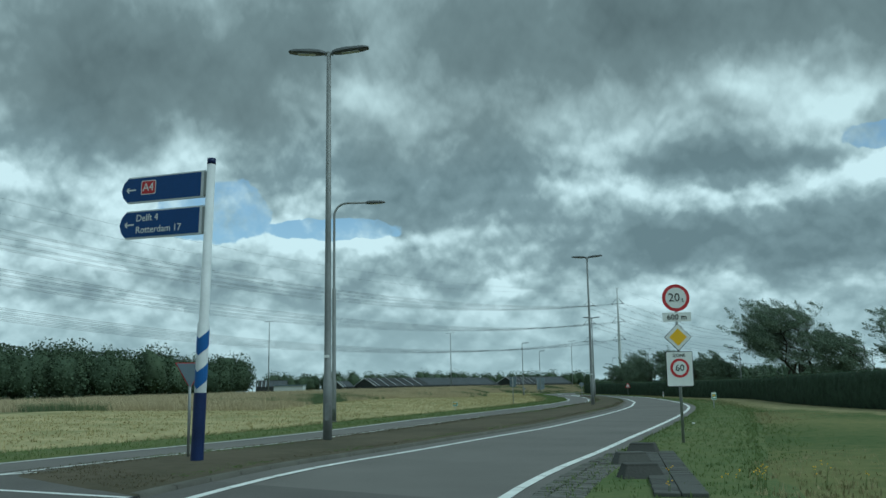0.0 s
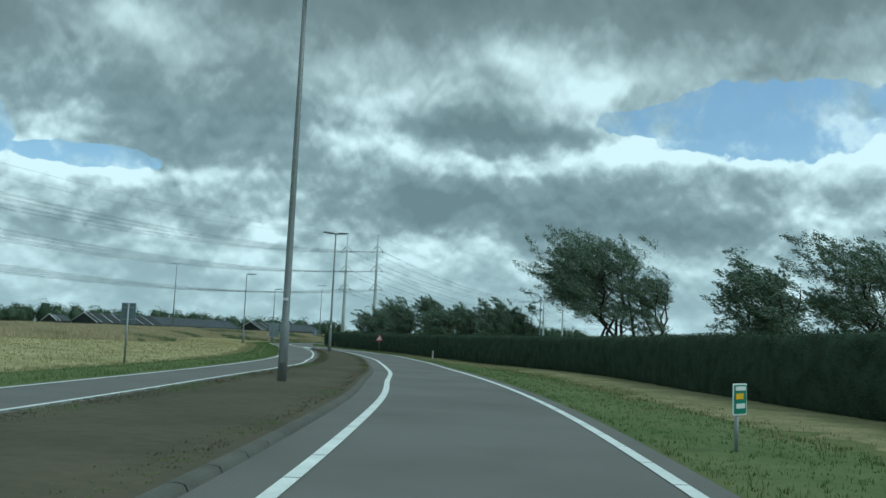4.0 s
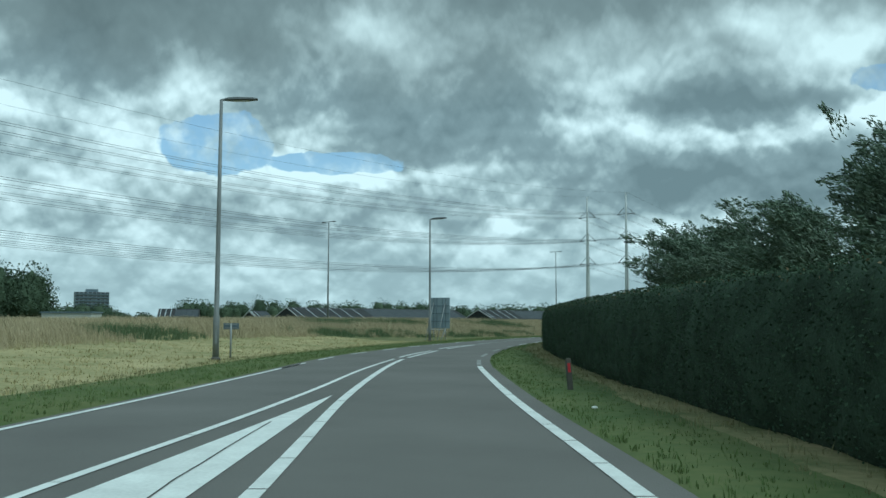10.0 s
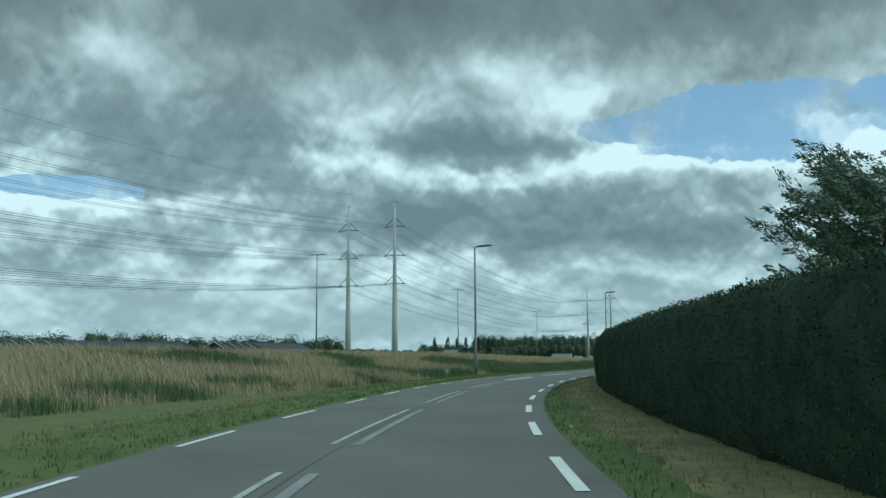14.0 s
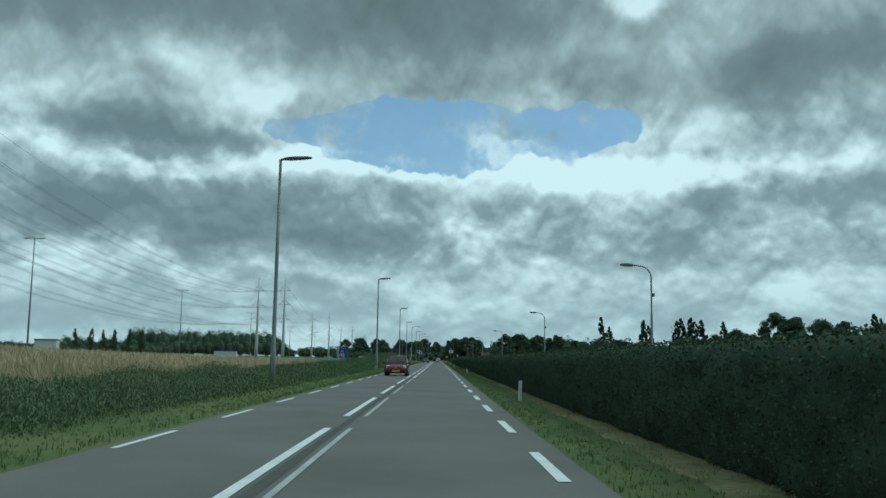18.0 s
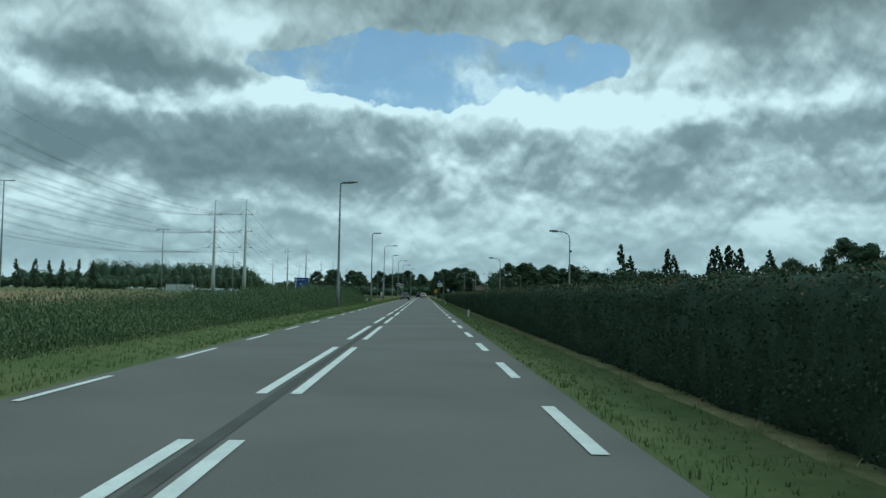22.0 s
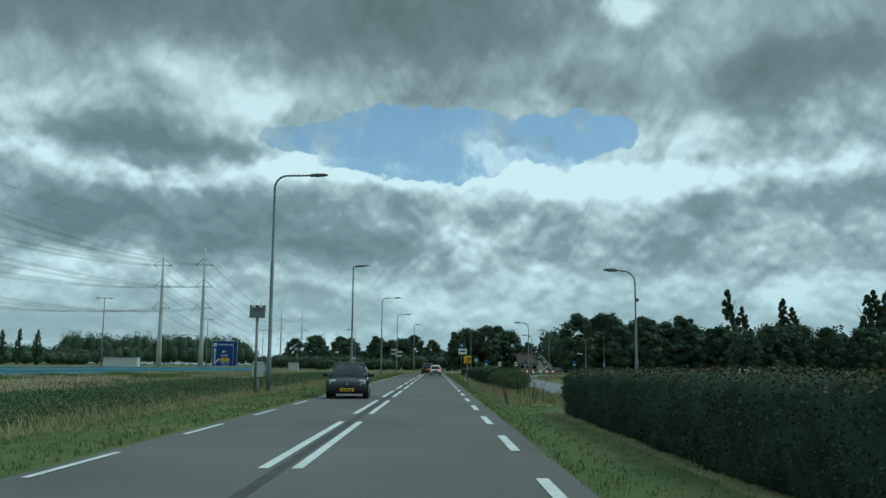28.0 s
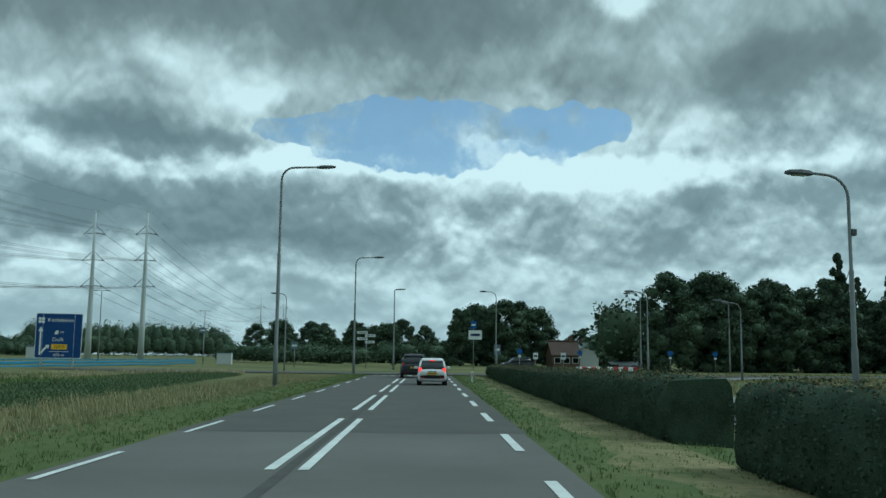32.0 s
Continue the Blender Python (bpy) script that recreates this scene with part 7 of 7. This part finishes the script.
        for wy in (-L * 0.64, L * 0.64):
            wh = part("wheel", tube([(s * (W - 0.20), wy, 0.30), (s * (W + 0.012), wy, 0.30)], 0.30, 24), M_TYRE, ob, "black tyre")
            part("rim", tube([(s * (W + 0.006), wy, 0.30), (s * (W + 0.022), wy, 0.30)], [0.205, 0.19], 20), M_RIM, wh)
            for k in range(5):
                a = 2 * math.pi * k / 5
                part("rim_gap", box((0.012, 0.06, 0.10), (s * (W + 0.022), wy + 0.12 * math.sin(a), 0.30 + 0.12 * math.cos(a)), 0.004, None), M_TRIM, wh)
            part("wheel_arch", tube([(s * (W - 0.02), wy - 0.36 * math.cos(t), 0.30 + 0.36 * math.sin(t)) for t in np.linspace(0.05, math.pi - 0.05, 12)], 0.035, 6), M_TRIM, ob)
    part("grille", box((W * 1.15, 0.08, 0.17), (0, L - 0.02, nose * 0.44), 0.02), M_TRIM, ob)
    part("front_bumper", box((W * 1.84, 0.34, 0.30), (0, L - 0.19, 0.40), 0.10), paint, ob)
    part("upper_grille", box((W * 0.8, 0.06, 0.06), (0, L * 0.965, nose * 0.72), 0.015), M_TRIM, ob)
    part("badge", tube([(0, L - 0.03, nose * 0.72), (0, L + 0.015, nose * 0.72)], 0.035, 14), M_RIM, ob)
    part("front_skirt", box((W * 1.5, 0.14, 0.16), (0, L - 0.10, 0.26), 0.05), M_TRIM, ob)
    part("rear_skirt", box((W * 1.15, 0.14, 0.17), (0, -L + 0.05, 0.40), 0.05), M_TRIM, ob)
    part("rear_bumper", box((W * 1.86, 0.22, 0.26), (0, -L + 0.11, 0.43), 0.07), paint, ob)
    part("hatch_handle", box((0.40, 0.03, 0.04), (0, -L + 0.0, belt * 0.84), 0.008), M_TRIM, ob)
    for s in (-1, 1):
        part("reflector", box((0.16, 0.03, 0.05), (s * W * 0.66, -L - 0.005, 0.36), 0.006), M_TAIL, ob)
    for yy, z in ((L + 0.035, nose * 0.44), (-L - 0.035, belt * 0.72)):
        p = part("number_plate", box((0.50, 0.012, 0.11), (0, yy, z), 0.003), M_PLATE, ob, "yellow number plate with dark bars")
        for k in range(3):
            part("bar", box((0.10, 0.004, 0.05), (-0.14 + 0.14 * k, yy + (0.008 if yy > 0 else -0.008), z), 0.001), M_BLACK, p)
    part("windscreen_wiper", tube([(-0.35, y3 - 0.03, belt * 1.03), (0.25, y3 - 0.06, belt * 1.05)], 0.01, 5), M_TRIM, ob)
    part("rear_wiper", tube([(0.0, y0 - 0.01, belt * 1.06), (0.3, y0 + 0.02, belt * 1.10)], 0.01, 5), M_TRIM, ob)
    if brake:
        part("high_brake_light", box((0.22, 0.03, 0.035), (0, y0 + 0.24, H * 0.905), 0.005), M_TAIL_ON, ob, "lit brake light")
    return ob


make_car("car", "white hatchback with lit brake lights on the road", M_CAR_WHITE, pose(0.42, 333.0, 0), 3.4, 1.42, 1.30, True)
make_car("car", "dark red hatchback on the oncoming lane", M_CAR_RED, pose(-2.55, 78.3, 0, 0, 0, 180), 3.60, 1.54, 1.36)
make_car("car", "dark grey small hatchback on the oncoming lane", M_CAR_GREY, pose(-2.85, 250.4, 0, 0, 0, 183), 3.55, 1.50, 1.31)
make_car("car", "dark car waiting at the junction behind a white one", M_CAR_GREY, pose(-0.75, 349.0, 0, 0, 0, 2), 4.2, 1.75, 1.55)
make_car("van", "silver van standing at the far junction", M_CAR_SILVER, pose(27.3, 413, 0, 0, 0, 65), 4.9, 1.9, 1.95, False, True)
make_car("car", "dark car standing at the far junction", M_CAR_GREY, pose(11.5, 404, 0, 0, 0, 100), 4.3, 1.75, 1.5)


# ---- grasses ----
def scatter(line, lo, hi, per_m2, side, s0=0, s1=None):
    """Random points beside a line, between lo and hi metres from it on one side."""
    a = arc(line)
    s1 = s1 if s1 is not None else a[-1]
    n = int((s1 - s0) * (hi - lo) * per_m2)
    s = rng.uniform(s0, s1, n)
    d = rng.uniform(lo, hi, n)
    nn = normals2(line)
    return along(line, s) + np.stack([np.interp(s, a, nn[:, 0]), np.interp(s, a, nn[:, 1])], 1) * (side * d)[:, None], d


def patchy(xy, scale, seed, keep):
    v = np.array([noise.noise(Vector((p[0] * scale, p[1] * scale, seed))) for p in xy])
    return v > keep


# short turf of the two verges
p, d = scatter(edge_r, 0.02, 2.6, 46, 1)
hd = dist_to(HEDGE[::6], p)
p, d = p[~((hd[1] > 0) & (p[:, 1] < 243))], d[~((hd[1] > 0) & (p[:, 1] < 243))]
near_hedge = dist_to(HEDGE[::6], p)[0]
green = near_hedge > parched_reach(p) * rng.uniform(0.7, 1.25, len(p))
stuff("verge_grass", tuft_mesh("verge_grass", p[green], 0.03, rng.uniform(0.03, 0.10, green.sum()), 0.14, 0.013, M_BLADE, 4), "short green grass along the road edge", "grass")
dry = ~green
stuff("dry_verge_grass", tuft_mesh("dry_verge_grass", p[dry], 0.03, rng.uniform(0.05, 0.15, dry.sum()), 0.16, 0.011, M_BLADE_DRY, 4), "dry straw-coloured grass before the hedge", "grass")
p, d = scatter(resample(cut(aside(LANE_R, 0.38), -226, -60), 200), 2.4, 13, 22, 1)
hd = dist_to(HEDGE[::6], p)
p = p[hd[1] < 0]
g = patchy(p, 0.12, 9.0, -0.22) & (dist_to(HEDGE[::6], p)[0] > parched_reach(p) * rng.uniform(0.7, 1.25, len(p)))
stuff("verge_grass", tuft_mesh("verge_grass", p[g], 0.0, rng.uniform(0.03, 0.09, g.sum()), 0.26, 0.018, M_BLADE, 5), "green grass of the wide verge", "grass")
stuff("dry_verge_grass", tuft_mesh("dry_verge_grass", p[~g], 0.0, rng.uniform(0.04, 0.12, (~g).sum()), 0.26, 0.016, M_BLADE_DRY, 5), "dry grass of the wide verge", "grass")
p, d = scatter(edge_f, 0.02, 2.0, 40, -1)
stuff("verge_grass", tuft_mesh("verge_grass", p, 0.04, rng.uniform(0.04, 0.12, len(p)), 0.14, 0.014, M_BLADE, 4), "short green grass beside the oncoming lane", "grass")
p, d = scatter(edge_f, 1.5, 3.2, 14, -1)
stuff("dry_verge_grass", tuft_mesh("dry_verge_grass", p, 0.0, rng.uniform(0.05, 0.13, len(p)), 0.22, 0.016, M_BLADE_DRY, 5), "yellowing verge grass beside the oncoming lane", "grass")
# island turf
u, t = rng.uniform(0, 1, 30000), rng.uniform(0, 199, 30000)
ii = t.astype(int).clip(0, 198)
w = (t - ii)[:, None]
q0, q1 = isl_l[ii] * (1 - w) + isl_l[ii + 1] * w, isl_r[ii] * (1 - w) + isl_r[ii + 1] * w
p = q0 + (q1 - q0) * (0.05 + 0.90 * u)[:, None]
br = patchy(p, 0.3, 5.0, -0.14)
for m, mat, nm, lb in ((br, M_BLADE_BROWN, "island_grass", "brown mown grass on the island"), (~br, M_BLADE, "island_grass", "green grass patches on the island")):
    stuff(nm, tuft_mesh(nm, p[m], 0.10, rng.uniform(0.010, 0.032, m.sum()), 0.16, 0.012, mat, 4), lb, "grass")
# mown hay field on the early stretch
f_line = resample(cut(OPP_F, -226, -62), 160)
p, d = scatter(f_line, 2.6, 24, 8.0, -1)
z = terrain(p)
stuff("mown_field_grass", tuft_mesh("mown_field_grass", p, z, rng.uniform(0.04, 0.16, len(p)), 0.7, 0.04, M_MOWN, 5), "mown hay-coloured field with green patches", "grass")
# tall grass on the bank
TALL = spline([(66, -196), (48, -165), (42, -141), (33, -122), (20, -104), (12, -92), (5, -77), (0.8, -60), (-1.5, -44), (-3.8, -26), (-5.2, -10), (-6.2, 10), (-6.4, 60)], 1.5)
p, d = scatter(TALL, 0.3, 16, 8, -1)
z = terrain(p)
hgt = rng.uniform(0.45, 0.95, len(p)) * np.clip(0.55 + d / 6, 0, 1)
wd = patchy(p, 0.10, 1.0, 0.18) | ((d < 4.0) & patchy(p, 0.2, 2.0, -0.05) & (p[:, 1] > -70))
stuff("tall_grass", tuft_mesh("tall_grass", p[~wd], z[~wd], hgt[~wd] * 0.92, 0.55, 0.017, M_STRAW, 11, (-0.22, -0.10)), "tall straw-coloured grass on the bank", "grass")
stuff("tall_weeds", tuft_mesh("tall_weeds", p[wd], z[wd], hgt[wd] * 0.85, 0.45, 0.018, M_WEED, 11), "tall green weeds among the dry grass", "weeds")
p, d = scatter(TALL, 16, 60, 1.6, -1)
p = p[p[:, 0] > -52]
stuff("tall_grass", tuft_mesh("tall_grass", p, terrain(p), rng.uniform(0.5, 0.9, len(p)), 1.0, 0.05, M_STRAW, 9, (-0.2, -0.1)), "tall dry grass farther over the bank", "grass")
# rank weeds along the ditch of the straight
DITCH = spline([(-5.3, 6), (-5.6, 60), (-6.0, 110), (-6.2, 160), (-6.4, 205), (-7.6, 232), (-8.0, 260), (-8.5, 300), (-10.3, 321), (-13, 352)], 1.5)
p, d = scatter(DITCH, 0.0, 5.5, 16, -1)
low = np.interp(p[:, 1], [5, 70, 100, 125, 150, 180, 200, 213, 224, 350], [0.72, 0.80, 0.88, 1.15, 1.7, 2.0, 1.7, 1.1, 0.5, 0.4])
hgt = low * rng.uniform(0.5, 1.05, len(p)) * np.clip(0.45 + d / 2.2, 0, 1)
tz = terrain(p)
hgt = hgt * np.array([0.80 + 0.55 * noise.noise(Vector((q[0] * 0.5, q[1] * 0.28, 3.3))) for q in p])
stuff("tall_weeds", tuft_mesh("tall_weeds", p, tz, hgt * 0.93, 0.6, 0.014, M_WEED, 5), "dense green weeds along the ditch", "weeds")
n = 620000
k = rng.integers(0, len(p), n)
rise = rng.random(n) ** 0.6
c = np.c_[p[k] + rng.normal(0, 0.22, (n, 2)) * (1.2 - 0.5 * rise)[:, None], tz[k] + hgt[k] * rise]
ax = rand_dirs(n) * rng.uniform(0.022, 0.046, (n, 1))
ax[:, 2] = np.abs(ax[:, 2]) + 0.02
v, f = quads(c, ax, np.cross(ax, rand_dirs(n)) * 0.38)
stuff("weed_leaves", fast_mesh("weed_leaves", v, f, M_WEED), "broad leaves of the ditch weeds", "weeds")
# ripe cereal beyond the ditch
p = np.c_[rng.uniform(-46, -10.5, 34000), rng.uniform(8, 232, 34000)]
p = p[p[:, 0] < np.interp(p[:, 1], [8, 60, 200, 232], [-22, -11.5, -11.8, -14])]
stuff("cereal_crop", tuft_mesh("cereal_crop", p, terrain(p), rng.uniform(0.55, 0.8, len(p)), 0.8, 0.06, M_WHEAT, 8), "ripe pale cereal field", "crop")
# meadow strip on the last stretch
p = np.c_[rng.uniform(-44, -14, 14000), rng.uniform(232, 360, 14000)]
g = patchy(p, 0.08, 4.0, 0.05)
stuff("meadow_grass", tuft_mesh("meadow_grass", p[g], terrain(p[g]), rng.uniform(0.2, 0.5, g.sum()), 0.8, 0.06, M_BLADE, 6), "green meadow strip before the motorway", "grass")
stuff("dry_meadow_grass", tuft_mesh("dry_meadow_grass", p[~g], terrain(p[~g]), rng.uniform(0.2, 0.45, (~g).sum()), 0.8, 0.06, M_STRAW, 6), "dry meadow strip before the motorway", "grass")
# meadow beyond the service road
p = np.c_[rng.uniform(11, 75, 16000), rng.uniform(225, 380, 16000)]
p = p[dist_to(SERVICE[::4], p)[0] > 2.4]
dr = (dist_to(SERVICE[::4], p)[0] < 5) | ~patchy(p, 0.05, 6.0, -0.15)
stuff("meadow_grass", tuft_mesh("meadow_grass", p[~dr], terrain(p[~dr]), rng.uniform(0.15, 0.35, (~dr).sum()), 0.9, 0.06, M_BLADE, 6), "green meadow beyond the service road", "grass")
stuff("dry_meadow_grass", tuft_mesh("dry_meadow_grass", p[dr], terrain(p[dr]), rng.uniform(0.12, 0.3, dr.sum()), 0.8, 0.05, M_BLADE_DRY, 6), "dry strip beside the service road", "grass")
# longer yellowing grass of the west verge towards the junction
p = np.c_[rng.uniform(-9.5, -5.4, 9000), rng.uniform(205, 350, 9000)]
stuff("dry_verge_grass", tuft_mesh("dry_verge_grass", p, terrain(p), rng.uniform(0.10, 0.34, len(p)), 0.35, 0.018, M_BLADE_DRY, 6, (-0.15, 0.1)), "longer yellowing grass on the verge", "grass")
# the gap in the hedge
p = np.c_[rng.uniform(2.6, 5.6, 2200), rng.uniform(243, 273, 2200)]
stuff("dry_verge_grass", tuft_mesh("dry_verge_grass", p, 0.0, rng.uniform(0.1, 0.3, len(p)), 0.2, 0.014, M_BLADE_DRY, 6), "dry grass where the hedge is missing", "grass")
